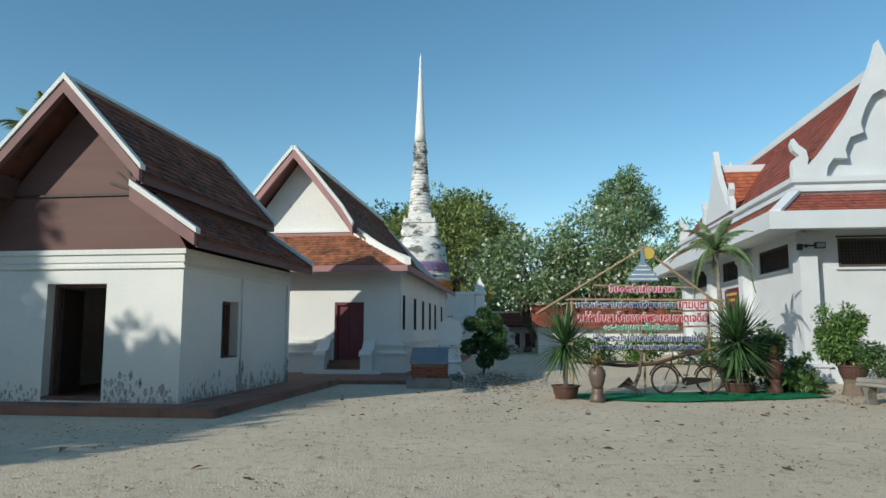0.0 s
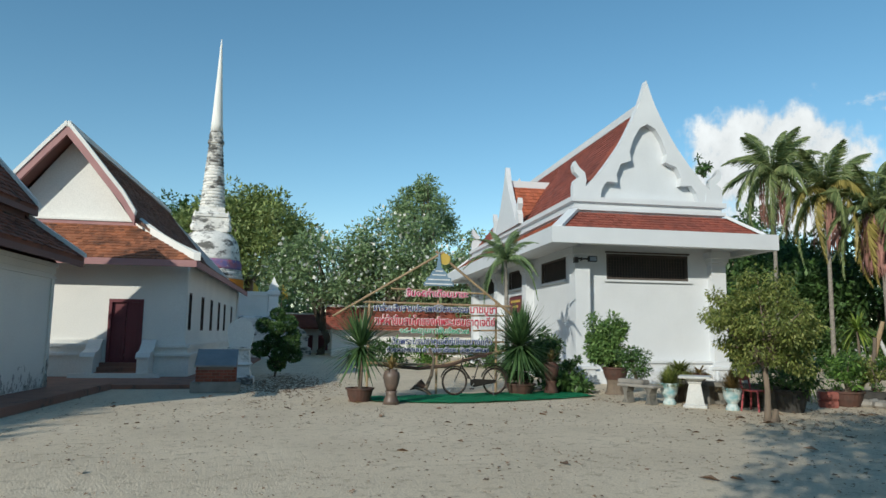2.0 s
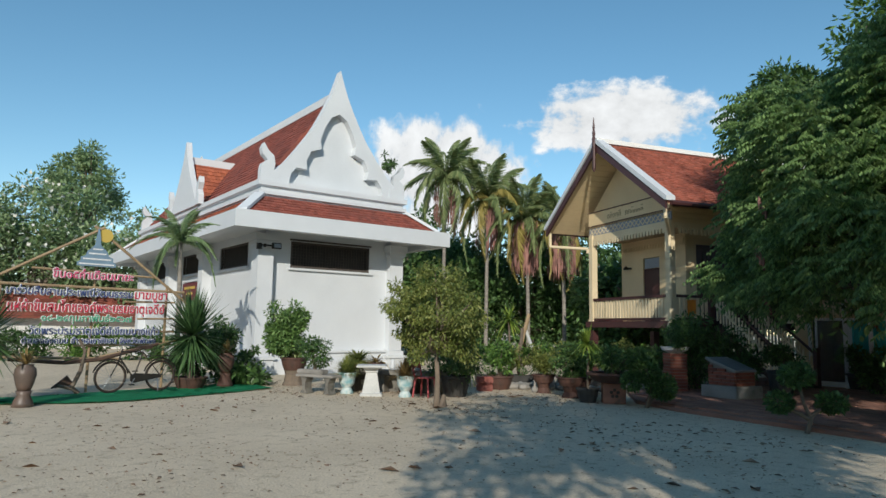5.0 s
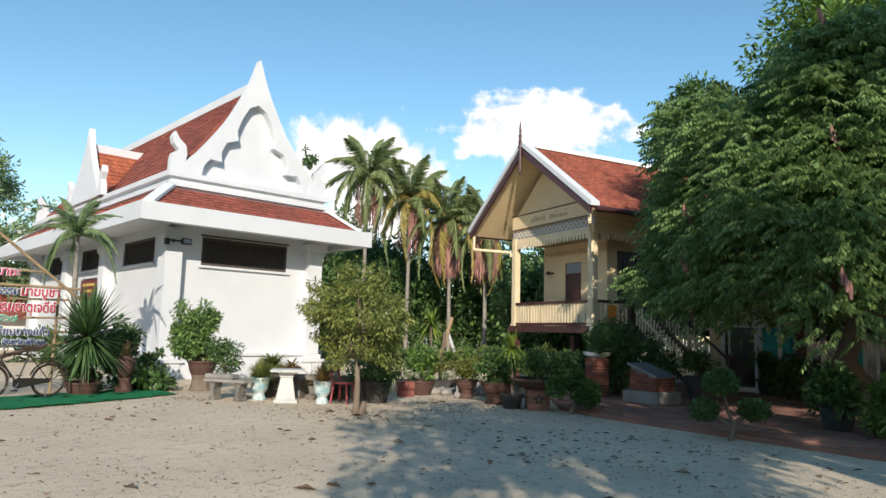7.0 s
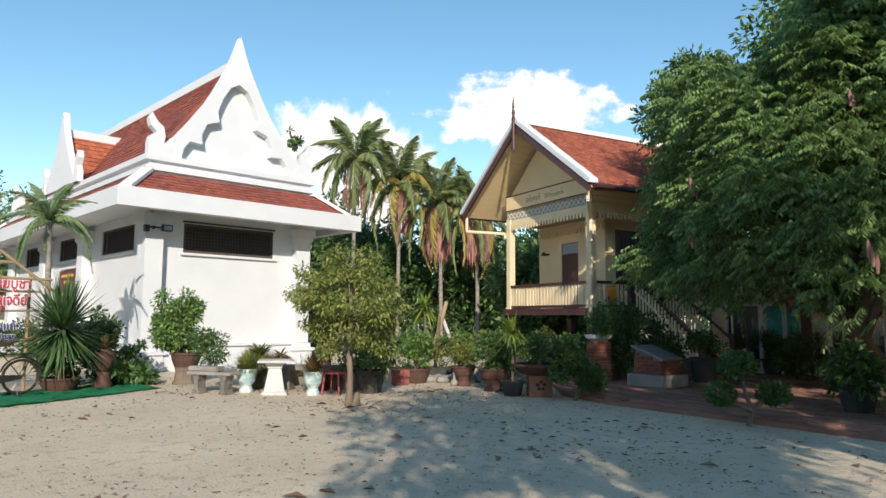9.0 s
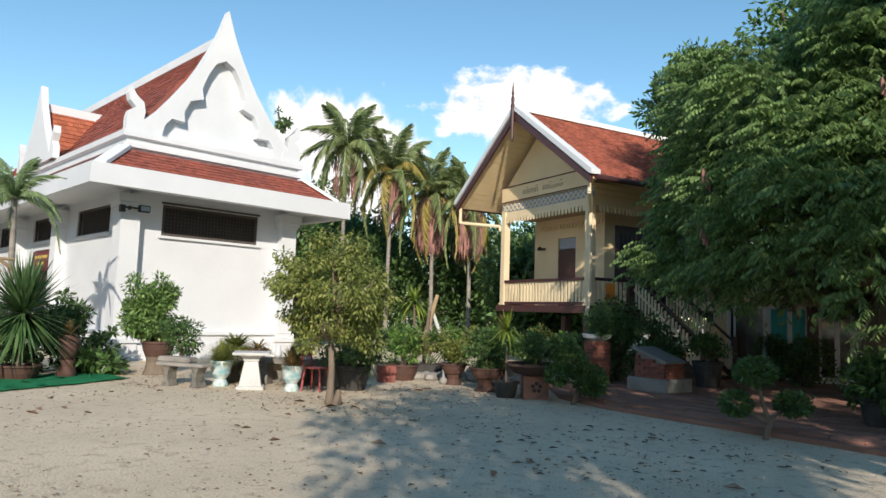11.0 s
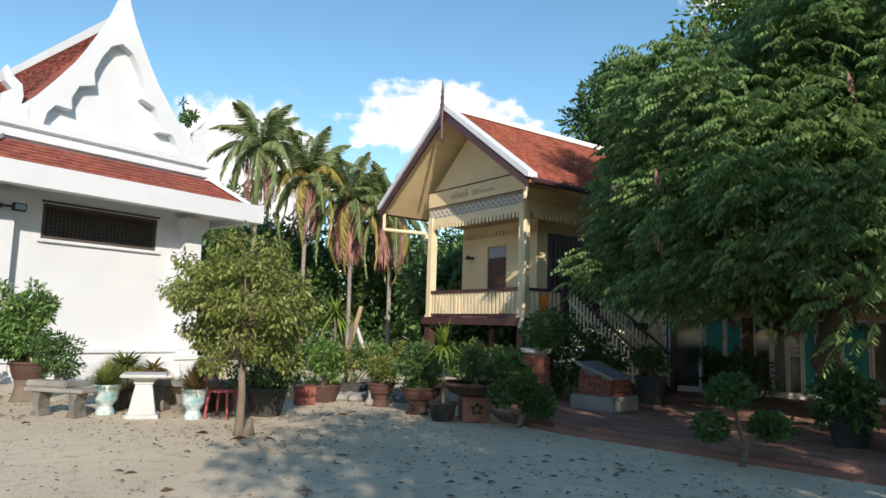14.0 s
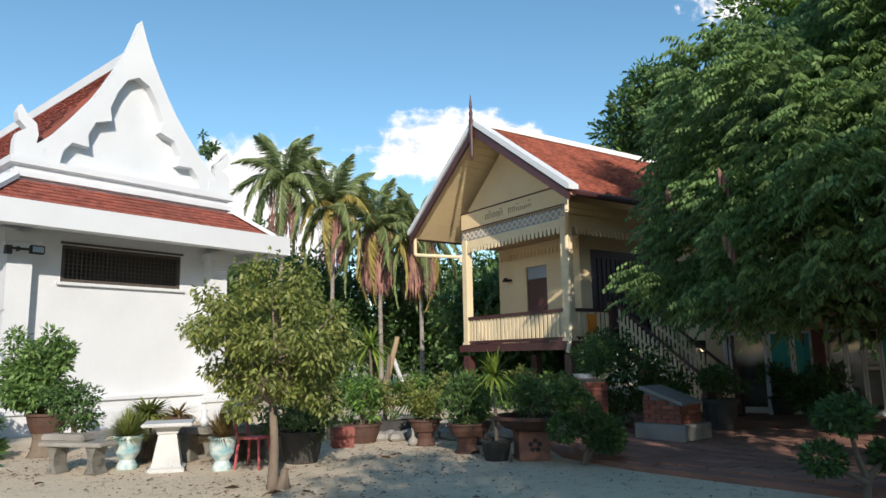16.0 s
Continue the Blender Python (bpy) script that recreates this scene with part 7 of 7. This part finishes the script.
for k in range(11):
    t = k / 10
    x, y = 13.9 + 2.6 * t + hd.normal(0, 0.15), 13.4 - 3.6 * t + hd.normal(0, 0.15)
    rr = hd.uniform(0.5, 0.68)
    bush("hedge_shrub", x, y, 0.55, (rr, rr, 0.3), 17, 70, 0.09, (L_MID, L_DARK, L_OLIVE)[k % 3], "flat-topped clipped garden shrub on bare stems", 370 + k, stems=6, group="hedge shrubs")
    sb = part("hedge_planter", boxes((-0.42, 0.42, -0.22, 0.22, 0, 0.3), bevel=0.02), M_STONE if k % 2 else M_BLACKPOT, None)
    sb.matrix_basis = pose(x, y, 0, 0, 0, -54)
    tagged(sb, "rough cement planting box under the hedge", "planter", "hedge planters")
    st = bush("bare_stems", x, y, 0.28, (0.12, 0.12, 0.12), 5, 14, 0.08, L_DARK, "bare stems of the hedge shrub", 390 + k, stems=5, group="hedge stems")
for k in range(26):
    s = part("border_stone", lathe(bmesh.new(), [(0.13, 0), (0.17, 0.06), (0.15, 0.15), (0.05, 0.2)], 7), M_STONE if k % 3 else M_CONCRETE, None)
    t = k / 25
    s.matrix_basis = pose(13.5 + 2.2 * t + hd.normal(0, 0.1), 12.6 - 3.4 * t + hd.normal(0, 0.12), 0, 0, 0, k * 47) @ Matrix.Diagonal((hd.uniform(0.7, 1.5), hd.uniform(0.7, 1.2), hd.uniform(0.7, 1.4), 1))
    tagged(s, "rough grey border stone of the garden bed", "stone", "border stones")
fig = part("bird_ornament", lathe(bmesh.new(), [(0.10, 0), (0.15, 0.08), (0.13, 0.18), (0.05, 0.26), (0.04, 0.42), (0.06, 0.48), (0.02, 0.53)], 12), M_STONE, None, smooth=True)
fig.matrix_basis = pose(13.3, 11.35, 0.0) @ Matrix.Diagonal((0.6, 0.6, 0.6, 1))
tagged(fig, "small grey cement bird ornament among the pots", "ornament")
for k, (x, y, sz, n, ln, mat) in enumerate(((12.45, 9.25, 0.95, 70, 0.55, L_LIME),)):
    rng = np.random.default_rng(401)
    pt = part("plant_pot", pot_mesh(0.22, 0.3), M_BLACKPOT, None)
    pt.matrix_basis = pose(x, y, 0)
    tagged(pt, "plain cement pot with a tall stem", "pot", "garden pots")
    root = thing("strap_plant", pose(x, y, 0.26), "tall thin-stemmed plant with yellow-green strap leaves", "plant")
    part("stem", tube(bmesh.new(), [(0, 0, 0), (0.04, 0.02, sz * 0.5), (0, 0, sz)], 0.025, 6), M_BARK, root)
    quads("leaves", blades(rng, n, ln, 0.06, -20, 80, 0.6) + np.array([0, 0, sz]), mat, root)


def build_basin():
    root = thing("basin_planter", pose(12.75, 8.82, 0, 0, 0, -50), "wide brown basin on a pierced cement block stand", "planter")
    st = part("stand", boxes((-0.23, 0.23, -0.2, 0.2, 0, 0.42), bevel=0.015), M_REDFLOOR, root, "pierced brown block stand")
    # dark discs on the solid face give the shade of the flower piercing
    fl = bmesh.new()
    for k in range(5):
        a = radians(90 + 72 * k)
        bmesh.ops.create_cone(fl, cap_ends=True, segments=10, radius1=0.035, radius2=0.035, depth=0.012, matrix=Matrix.Translation((0.07 * math.cos(a), -0.206, 0.22 + 0.07 * math.sin(a))) @ Euler((radians(90), 0, 0)).to_matrix().to_4x4())
    part("hole_shade_flower", fl, M_INNERSHADE, st, kind="stuff")
    part("basin", lathe(bmesh.new(), [(0.26, 0.42), (0.4, 0.46), (0.52, 0.58), (0.56, 0.59), (0.56, 0.64), (0.48, 0.63), (0.44, 0.56)], 24), M_TERRA, root)
    bush("basin_shrub", 12.75, 8.82, 0.6, (0.5, 0.46, 0.38), 22, 70, 0.08, L_DARK, "dark feathery shrub in the basin", 411)


build_basin()
ball_topiary("cloud_topiary", 12.55, 7.95, 0, [(0.0, 0, 0.74, 0.26), (0.12, -0.25, 0.45, 0.29), (-0.2, 0.18, 0.52, 0.22), (0.05, -0.38, 0.36, 0.2), (-0.1, 0.12, 0.98, 0.22)], [[(0, 0, 0), (0.05, -0.1, 0.35), (0.0, 0, 0.8)], [(0.02, 0, 0), (0.12, -0.25, 0.45)]], L_DARK, "clipped green topiary in rounded pads", 421, leaf=0.075)


def build_brick_pillar():
    root = thing("brick_pillar", pose(15.75, 9.0, 0.1, 0, 0, -38), "short square brick pillar with a white bowl", "pillar")
    part("core", boxes((-0.19, 0.19, -0.19, 0.19, 0, 0.9)), M_MORTAR, root)
    bm = bmesh.new()
    box(bm, -0.21, 0.21, -0.21, 0.21, 0, 0.062)
    me = bpy.data.meshes.new("brick")
    bm.to_mesh(me)
    bm.free()
    me.materials.append(M_BRICK)
    for k in range(12):
        ob = new("brick", me)
        ob.parent = root
        ob.location = (0.004 * (-1) ** k, 0.003 * (-1) ** (k // 2), k * 0.075 + 0.004)
    part("bowl", lathe(bmesh.new(), [(0.16, 0.905), (0.3, 0.97), (0.34, 1.05), (0.3, 1.05)], 18), M_WHITE, root, "white cement bowl")
    bush("bowl_shrub", 15.75, 9.0, 1.13, (0.45, 0.45, 0.32), 22, 80, 0.08, L_DARK, "rounded dark bonsai in the white bowl", 431)


build_brick_pillar()
bush("garden_shrub", 16.9, 9.0, 0.1, (0.6, 0.6, 0.98), 40, 80, 0.12, L_DARK, "dark leafy shrub by the stairs", 441, group="stair shrubs")
bush("garden_shrub", 17.3, 8.2, 0.1, (0.55, 0.55, 0.7), 30, 80, 0.12, L_DARK, "dark leafy shrub by the stairs", 442, group="stair shrubs")
big_pot_shrub(17.0, 7.0, 0.3, 0.55, 0.1, (0.4, 0.4, 0.36), 14, 60, 0.12, L_DARK, 443, "big dark glazed jar pot", "dark shrub in a big jar", M_BLACKPOT)
ball_topiary("cloud_topiary", 11.4, 4.6, 0.0, [(-0.1, 0.07, 0.88, 0.22), (0.02, 0.24, 0.85, 0.15), (0.26, -0.24, 0.47, 0.18), (-0.22, 0.3, 0.46, 0.19), (0.16, -0.38, 0.48, 0.15)], [[(0, 0, 0), (0.05, -0.05, 0.22), (-0.02, 0.02, 0.45), (-0.07, 0.07, 0.8)], [(0.03, -0.03, 0.24), (0.23, -0.22, 0.44)], [(0.03, -0.03, 0.22), (-0.18, 0.26, 0.4)]], L_DARK, "small bonsai tree with three leaf pads", 451, leaf=0.08)
for k, (x, y, z, rad, n) in enumerate(((13.4, 3.5, 0.36, (0.4, 0.4, 0.36), 22), (12.9, 2.6, 0.1, (0.4, 0.4, 0.5), 24), (19.5, 5.6, 0.1, (0.5, 0.5, 0.55), 24))):
    bush("plaza_shrub", x, y, z, rad, n, 80, 0.13, (L_DARK, L_MID, L_DARK)[k], "broad-leaved dark shrub at the paving", 460 + k, group="plaza shrubs")
for k, (x, y) in enumerate(((13.4, 3.5), (20.6, 6.4), (19.5, 5.6))):
    p = part("plant_pot", pot_mesh(0.27, 0.4), M_BLACKPOT, None)
    p.matrix_basis = pose(x, y, 0.1)
    tagged(p, "dark cement pot on the brick paving", "pot", "garden pots")
bush("jar_shrub", 20.6, 6.4, 0.48, (0.42, 0.42, 0.42), 20, 70, 0.12, L_DARK, "dark shrub in a pot by the shopfront", 470)
b = build_bench(pose(16.2, 1.6, 0.1, 0, 0, 20), "low cement bench under the shade tree")


# ---- shopfront with glass doors and teal curtains ----
def build_shop():
    root = thing("shop_building", pose(20.85, 8.0, 0.1, 0, 0, -90), "cream building with aluminium glass doors and teal curtains", "building")
    W, zt = 12.0, 1.86
    part("wall", wall_mesh(0, W, 0, 3.3, [(0.4, W - 0.3, 0.06, zt)], 0, 0.2), M_CREAM, root, "cream wall above the glass")
    part("base", boxes((0.4, W - 0.3, -0.05, 0.16, 0, 0.059)), M_ALU, root, "pale threshold")
    # panels from one mullion to the next: g bare glass, c teal curtain, n glass with a notice, p brown pillar
    edges = [0.5, 1.37, 1.87, 2.28, 2.52, 2.92, 3.25, 3.57, 3.87, 4.14, 4.37, 4.95, 5.6, 6.3, 7.0, 7.7, 8.5, 9.3, 10.1, 10.9, 11.6]
    looks = "gccpggncggcgcggcgccg"
    for k, look_k in enumerate(looks):
        x0, x1 = edges[k] + 0.005, edges[k + 1] - 0.005
        if look_k == "p":
            part("pillar", boxes((x0, x1, -0.1, 0.12, 0.06, zt)), M_BROWNBOARD, root, "brown boarded pillar")
            continue
        e = min(0.05, (x1 - x0) * 0.14)
        fr = part("door_frame", boxes((x0, x0 + e, 0.03, 0.1, 0.06, zt), (x1 - e, x1, 0.03, 0.1, 0.06, zt), (x0 + e, x1 - e, 0.03, 0.1, zt - 0.07, zt), (x0 + e, x1 - e, 0.03, 0.1, 0.06, 0.13)), M_ALU, root, "pale aluminium door frame")
        if look_k != "c":
            g = part("pane", boxes((x0 + e, x1 - e, 0.06, 0.068, 0.13, zt - 0.07)), M_GLASS, fr)
            g.visible_shadow = False
        else:
            cb = bmesh.new()
            n = max(4, int((x1 - x0) / 0.07))
            for j in range(n):
                a = x0 + e + 0.002 + j * (x1 - x0 - 2 * e - 0.004) / n
                box(cb, a, a + (x1 - x0 - 2 * e - 0.004) / n - 0.004, 0.035 + 0.02 * (j % 2), 0.06 + 0.02 * (j % 2), 0.131, zt - 0.072)
            part("curtain", cb, M_TEAL, fr, "drawn teal curtain")
        if look_k == "n":
            sg = bmesh.new()
            for z, ww in ((1.36, 0.08), (1.24, 0.11), (1.12, 0.07), (1.0, 0.1)):
                box(sg, (x0 + x1) / 2 - ww, (x0 + x1) / 2 + ww, 0.045, 0.052, z - 0.03, z + 0.03)
            part("door_notice", sg, M_EDGE, fr, "pale notice lettering, not readable")
    # scalloped trim board above the doors
    part("trim_board", boxes((0.3, W - 0.2, -0.05, -0.004, zt + 0.14, zt + 0.3)), M_CREAMPALE, root, "cream trim board")
    bm = bmesh.new()
    for k in range(100):
        x = 0.32 + k * (W - 0.56) / 100
        w = (W - 0.56) / 100
        upright(bm, [(x, zt + 0.138), (x + w * 0.9, zt + 0.138), (x + w * 0.7, zt + 0.07), (x + w * 0.45, zt + 0.04), (x + w * 0.2, zt + 0.07)], -0.04, -0.02)
    part("trim_teeth", bm, M_CREAMPALE, root, kind="stuff")
    # room shell in the grille's dark colour, standing for the unlit inside
    part("dark_room_shell", boxes((0.2, W, 2.6, 2.7, 0, 3.0), (0.2, W, 0.3, 2.6, 2.5, 2.6), (0.2, W, 0.3, 2.6, -0.02, 0.05), (0.1, 0.2, 0.2, 2.7, 0, 3.0), (W, W + 0.1, 0.2, 2.7, 0, 3.0)), M_GRILLE, root)
    part("roof", extrude(bmesh.new(), [(1.6, -0.5, 3.2), (W + 0.6, -0.5, 3.2), (W + 0.6, 3.4, 4.4), (1.6, 3.4, 4.4)], (0, 0, 0.12)), M_REDTILE, root, "red tiled roof")
    for x in (0.5, 1.37):
        part("post", tube(bmesh.new(), [(x, -0.35, 0), (x, -0.35, 3.2)], 0.05, 8), M_ALU, root, "slim pale metal post")
    part("red_goods", boxes((4.2, 4.5, 0.4, 0.6, 1.1, 1.5), bevel=0.05), M_REDPLASTIC, root)


build_shop()

# enclosing hedge and far tree line out of view
for k in range(16):
    a = radians(150 + k * 14)
    x, y = 6 + 44 * math.cos(a), 8 + 44 * math.sin(a)
    tree("far_tree", (x, y, 0), 2, (x, y, 5.0), (6.0, 6.0, 4.2), 34, 60, 0.9, L_DARK, 0.4, "dark tree on the edge of the temple grounds", 500 + k, size=0.45, group="far trees")
for k in range(13):
    a = radians(-8 + k * 11)
    x, y = 8 + 72 * math.cos(a), 12 + 72 * math.sin(a)
    tree("far_tree", (x, y, 0), 2, (x, y, 3.6), (8.0, 8.0, 4.0), 34, 60, 1.0, L_DARK, 0.4, "dark tree on the edge of the temple grounds", 540 + k, size=0.45, group="far trees")


# ---- clouds ----
def cloud(name, x, y, z, w, h, seed, label):
    m, n, l, bsdf = nodes_of("cloud_" + str(seed))
    tc = n.new("ShaderNodeTexCoord")
    sep = n.new("ShaderNodeSeparateXYZ")
    l.new(tc.outputs["Object"], sep.inputs[0])
    mp = n.new("ShaderNodeMapping")
    mp.inputs["Location"].default_value = (seed * 3.7, 0, seed * 1.3)
    mp.inputs["Scale"].default_value = (3.2 / w * 2, 1, 1.6 / h * 2)
    l.new(tc.outputs["Object"], mp.inputs[0])
    nz = n.new("ShaderNodeTexNoise")
    nz.inputs["Scale"].default_value, nz.inputs["Detail"].default_value, nz.inputs["Roughness"].default_value = 1.0, 9, 0.6
    l.new(mp.outputs[0], nz.inputs[0])

    def math_node(op, a, b):
        q = n.new("ShaderNodeMath")
        q.operation = op
        for i, v in enumerate((a, b)):
            if isinstance(v, float):
                q.inputs[i].default_value = v
            else:
                l.new(v, q.inputs[i])
        return q.outputs[0]

    dx = math_node("POWER", math_node("ABSOLUTE", math_node("DIVIDE", sep.outputs[0], w / 2), 0.0), 2.0)
    dz = math_node("POWER", math_node("ABSOLUTE", math_node("DIVIDE", sep.outputs[2], h / 2), 0.0), 2.0)
    fall = math_node("SUBTRACT", 1.0, math_node("ADD", dx, dz))
    dens = math_node("ADD", math_node("MULTIPLY", fall, 0.42), nz.outputs[0])
    al = n.new("ShaderNodeMapRange")
    al.interpolation_type = "SMOOTHSTEP"
    al.inputs[1].default_value, al.inputs[2].default_value = 0.60, 0.80
    l.new(dens, al.inputs[0])
    shade = n.new("ShaderNodeMapRange")
    shade.inputs[1].default_value, shade.inputs[2].default_value, shade.inputs[3].default_value, shade.inputs[4].default_value = 0.35, 0.75, 0.72, 1.0
    l.new(nz.outputs[0], shade.inputs[0])
    em = n.new("ShaderNodeEmission")
    em.inputs[0].default_value = (0.95, 0.97, 1.0, 1)
    l.new(shade.outputs[0], em.inputs[1])
    tr = n.new("ShaderNodeBsdfTransparent")
    ms = n.new("ShaderNodeMixShader")
    l.new(al.outputs[0], ms.inputs[0])
    l.new(tr.outputs[0], ms.inputs[1])
    l.new(em.outputs[0], ms.inputs[2])
    l.new(ms.outputs[0], n["Material Output"].inputs[0])
    bm = bmesh.new()
    vs = [bm.verts.new(p) for p in ((-w / 2, 0, -h / 2), (w / 2, 0, -h / 2), (w / 2, 0, h / 2), (-w / 2, 0, h / 2))]
    bm.faces.new(vs)
    ob = part(name, bm, m, None)
    ob.matrix_basis = pose(x, y, z, 0, 0, math.degrees(math.atan2(-x, y)))
    ob.visible_shadow = False
    tagged(ob, label, "cloud", kind="structure")


cloud("backdrop_cloud_1", 256, 159, 94, 106, 40, 1, "bright white cumulus cloud in the blue sky")
cloud("backdrop_cloud_2", 208, 220, 68, 100, 72, 2, "bright white cumulus cloud behind the palms")
cloud("backdrop_cloud_3", 292, 40, 150, 60, 40, 3, "thin white cloud above the shade tree")


# ---- brick paving ----
def build_paving():
    slab = part("pavement", extrude(bmesh.new(), [(13.1, 8.5, -0.05), (12.4, 7.2, -0.05), (11.38, 3.6, -0.05), (10.45, 0, -0.05), (10.2, -8, -0.05), (27, -8, -0.05), (27, 10.0, -0.05), (15.2, 10.0, -0.05)], (0, 0, 0.12)), M_BRICKJOIN, None)
    tagged(slab, "weathered red brick paving with a raised edge", "pavement", kind="structure")
    bw, bd = 0.42, 0.21
    me = bpy.data.meshes.new("paver")
    bm = bmesh.new()
    box(bm, -bw / 2 + 0.008, bw / 2 - 0.008, -bd / 2 + 0.008, bd / 2 - 0.008, 0, 0.028)
    bm.to_mesh(me)
    bm.free()
    me.materials.append(M_PAVER)
    rng = random.Random(21)
    count = 0
    verts, faces = [], []
    ang = radians(72)
    ca, sa = math.cos(ang), math.sin(ang)
    for i in range(-30, 46):
        for j in range(-75, 20):
            u, v = (i + (0.5 if j % 2 else 0)) * bw, j * bd
            x, y = 13.0 + u * ca - v * sa, 7.0 + u * sa + v * ca
            edge = 10.45 + y * 0.27 if y < 7.2 else 12.4 + (y - 7.2) * 0.54
            if not (x > edge + 0.22 and -4 < y < 9.6 and x < 21.6):
                continue
            if y > 8.5 and x < 13.3 + (y - 8.5) * 1.3 + 0.3:
                continue
            z = 0.068 + rng.uniform(-0.004, 0.006)
            if count < 300 and x < edge + 3.2 and y > 2.2:
                ob = new("paver", me)
                ob.parent = slab
                ob.matrix_basis = pose(x, y, z, rng.uniform(-0.6, 0.6), rng.uniform(-0.6, 0.6), 72 + rng.uniform(-0.8, 0.8))
                count += 1
            else:
                b = len(verts)
                hw, hd = bw / 2 - 0.008, bd / 2 - 0.008
                for zz in (z, z + 0.028):
                    for a, c in ((-hw, -hd), (hw, -hd), (hw, hd), (-hw, hd)):
                        verts.append((x + a * ca - c * sa, y + a * sa + c * ca, zz))
                faces += [(b + 4, b + 5, b + 6, b + 7), (b, b + 1, b + 5, b + 4), (b + 1, b + 2, b + 6, b + 5), (b + 2, b + 3, b + 7, b + 6), (b + 3, b, b + 4, b + 7)]
    raw("paver_field", verts, faces, M_BRICKJOIN, slab, kind="stuff")


build_paving()

# ---- dry leaves on the sand ----
def build_litter():
    rng = np.random.default_rng(31)
    n = 2400
    x, y = rng.uniform(-7, 13, n), rng.uniform(2.5, 17, n)
    dens = np.array([noise.noise((a * 0.5, b * 0.5, 1.0)) for a, b in zip(x, y)])
    keep = (dens > rng.uniform(-0.25, 0.5, n)) & ~((x > 10.5) & (y < 9)) & ~((x < -3.2) & (y > 11.5))
    x, y = x[keep], y[keep]
    m = len(x)
    pos = np.stack([x, y, np.full(m, 0.011)], 1)
    a = rng.uniform(0, 2 * np.pi, m)
    ax = np.stack([np.cos(a), np.sin(a), rng.uniform(-0.1, 0.25, m)], 1)
    sd = np.stack([-np.sin(a), np.cos(a), rng.uniform(-0.3, 0.3, m)], 1)
    ln = 0.03 + 0.2 * rng.random(m) ** 6
    ob = quads("fallen_leaves", leaf_quads(pos, ax, sd, ln, ln * 0.45, 0.25), M_HAY, None)
    tagged(ob, "dry brown fallen leaves scattered on the sand", "leaves", kind="stuff")
    n = 220
    cx = rng.normal(0, 1, (n, 2)) * np.array([1.6, 1.2]) + np.array([10.0, 5.6])
    pos = np.stack([cx[:, 0], cx[:, 1], np.full(n, 0.016)], 1)
    a = rng.uniform(0, 2 * np.pi, n)
    ax = np.stack([np.cos(a), np.sin(a), rng.uniform(-0.05, 0.15, n)], 1)
    sd = np.stack([-np.sin(a), np.cos(a), np.zeros(n)], 1)
    ln = rng.uniform(0.05, 0.13, n)
    keep = cx[:, 0] < 10.6
    ob = quads("fallen_leaves", leaf_quads(pos[keep], ax[keep], sd[keep], ln[keep], ln[keep] * 0.4, 0.25), M_HAY, None)
    tagged(ob, "drift of dry leaves by the paving edge", "leaves", kind="stuff")
    n = 2600
    cx = rng.normal(0, 1, (n, 2)) * np.array([0.75, 2.2]) + np.array([1.5, 20.6])
    cx[:, 0] += 0.12 * (cx[:, 1] - 20.6)
    keep = cx[:, 0] > 0.15
    cx = cx[keep]
    n = len(cx)
    pos = np.stack([cx[:, 0], cx[:, 1], np.full(n, 0.016)], 1)
    a = rng.uniform(0, 2 * np.pi, n)
    ax = np.stack([np.cos(a), np.sin(a), rng.uniform(-0.05, 0.2, n)], 1)
    sd = np.stack([-np.sin(a), np.cos(a), np.zeros(n)], 1)
    ln = rng.uniform(0.03, 0.1, n)
    ob = quads("fallen_leaves", leaf_quads(pos, ax, sd, ln, ln * 0.4, 0.25), M_HAY, None)
    tagged(ob, "red-brown dry leaf drift between the two halls", "leaves", kind="stuff")


build_litter()


def build_specks():
    """Crumbs, pebbles and shreds of leaf too small to count."""
    rng = np.random.default_rng(77)
    rows = []
    for n, x0, x1, y0, y1, z, lo, hi in ((24000, -8, 13, 1.5, 16, 0.013, 0.01, 0.055), (4600, 11, 20, 0.5, 9, 0.104, 0.012, 0.07), (5200, 8.0, 14.5, 9.0, 17.5, 0.014, 0.015, 0.075)):
        x, y = rng.uniform(x0, x1, n), rng.uniform(y0, y1, n)
        patch = np.array([noise.noise((a * 0.7, c * 0.7, 4.0)) for a, c in zip(x, y)])
        keep = patch > rng.uniform(-0.6, 0.45, n)
        if z > 0.1:
            keep &= x > 11.3 + 0.3 * y
        else:
            keep &= ~((x > 10.2 + 0.3 * y) & (y < 9)) & ~((x < -3.4) & (y > 11.3))
        x, y = x[keep], y[keep]
        m = len(x)
        a = rng.uniform(0, 2 * np.pi, m)
        ax = np.stack([np.cos(a), np.sin(a), rng.uniform(-0.1, 0.3, m)], 1)
        sd = np.stack([-np.sin(a), np.cos(a), rng.uniform(-0.3, 0.3, m)], 1)
        ln = lo + (hi - lo) * rng.random(m) ** 2.5
        rows.append(leaf_quads(np.stack([x, y, np.full(m, z)], 1), ax, sd, ln, ln * 0.7, 0.2))
    ob = quads("ground_crumbs", np.concatenate(rows), M_HAY, None)
    tagged(ob, "small brown crumbs and leaf shreds on the ground", "debris", kind="stuff")


build_specks()

# ---- the roof tiles nearest the walk, one by one ----
for root, q in ROOF_PICK:
    raw("roof_tile", q, TILE_FACES, M_YTILE_PIECE, root)
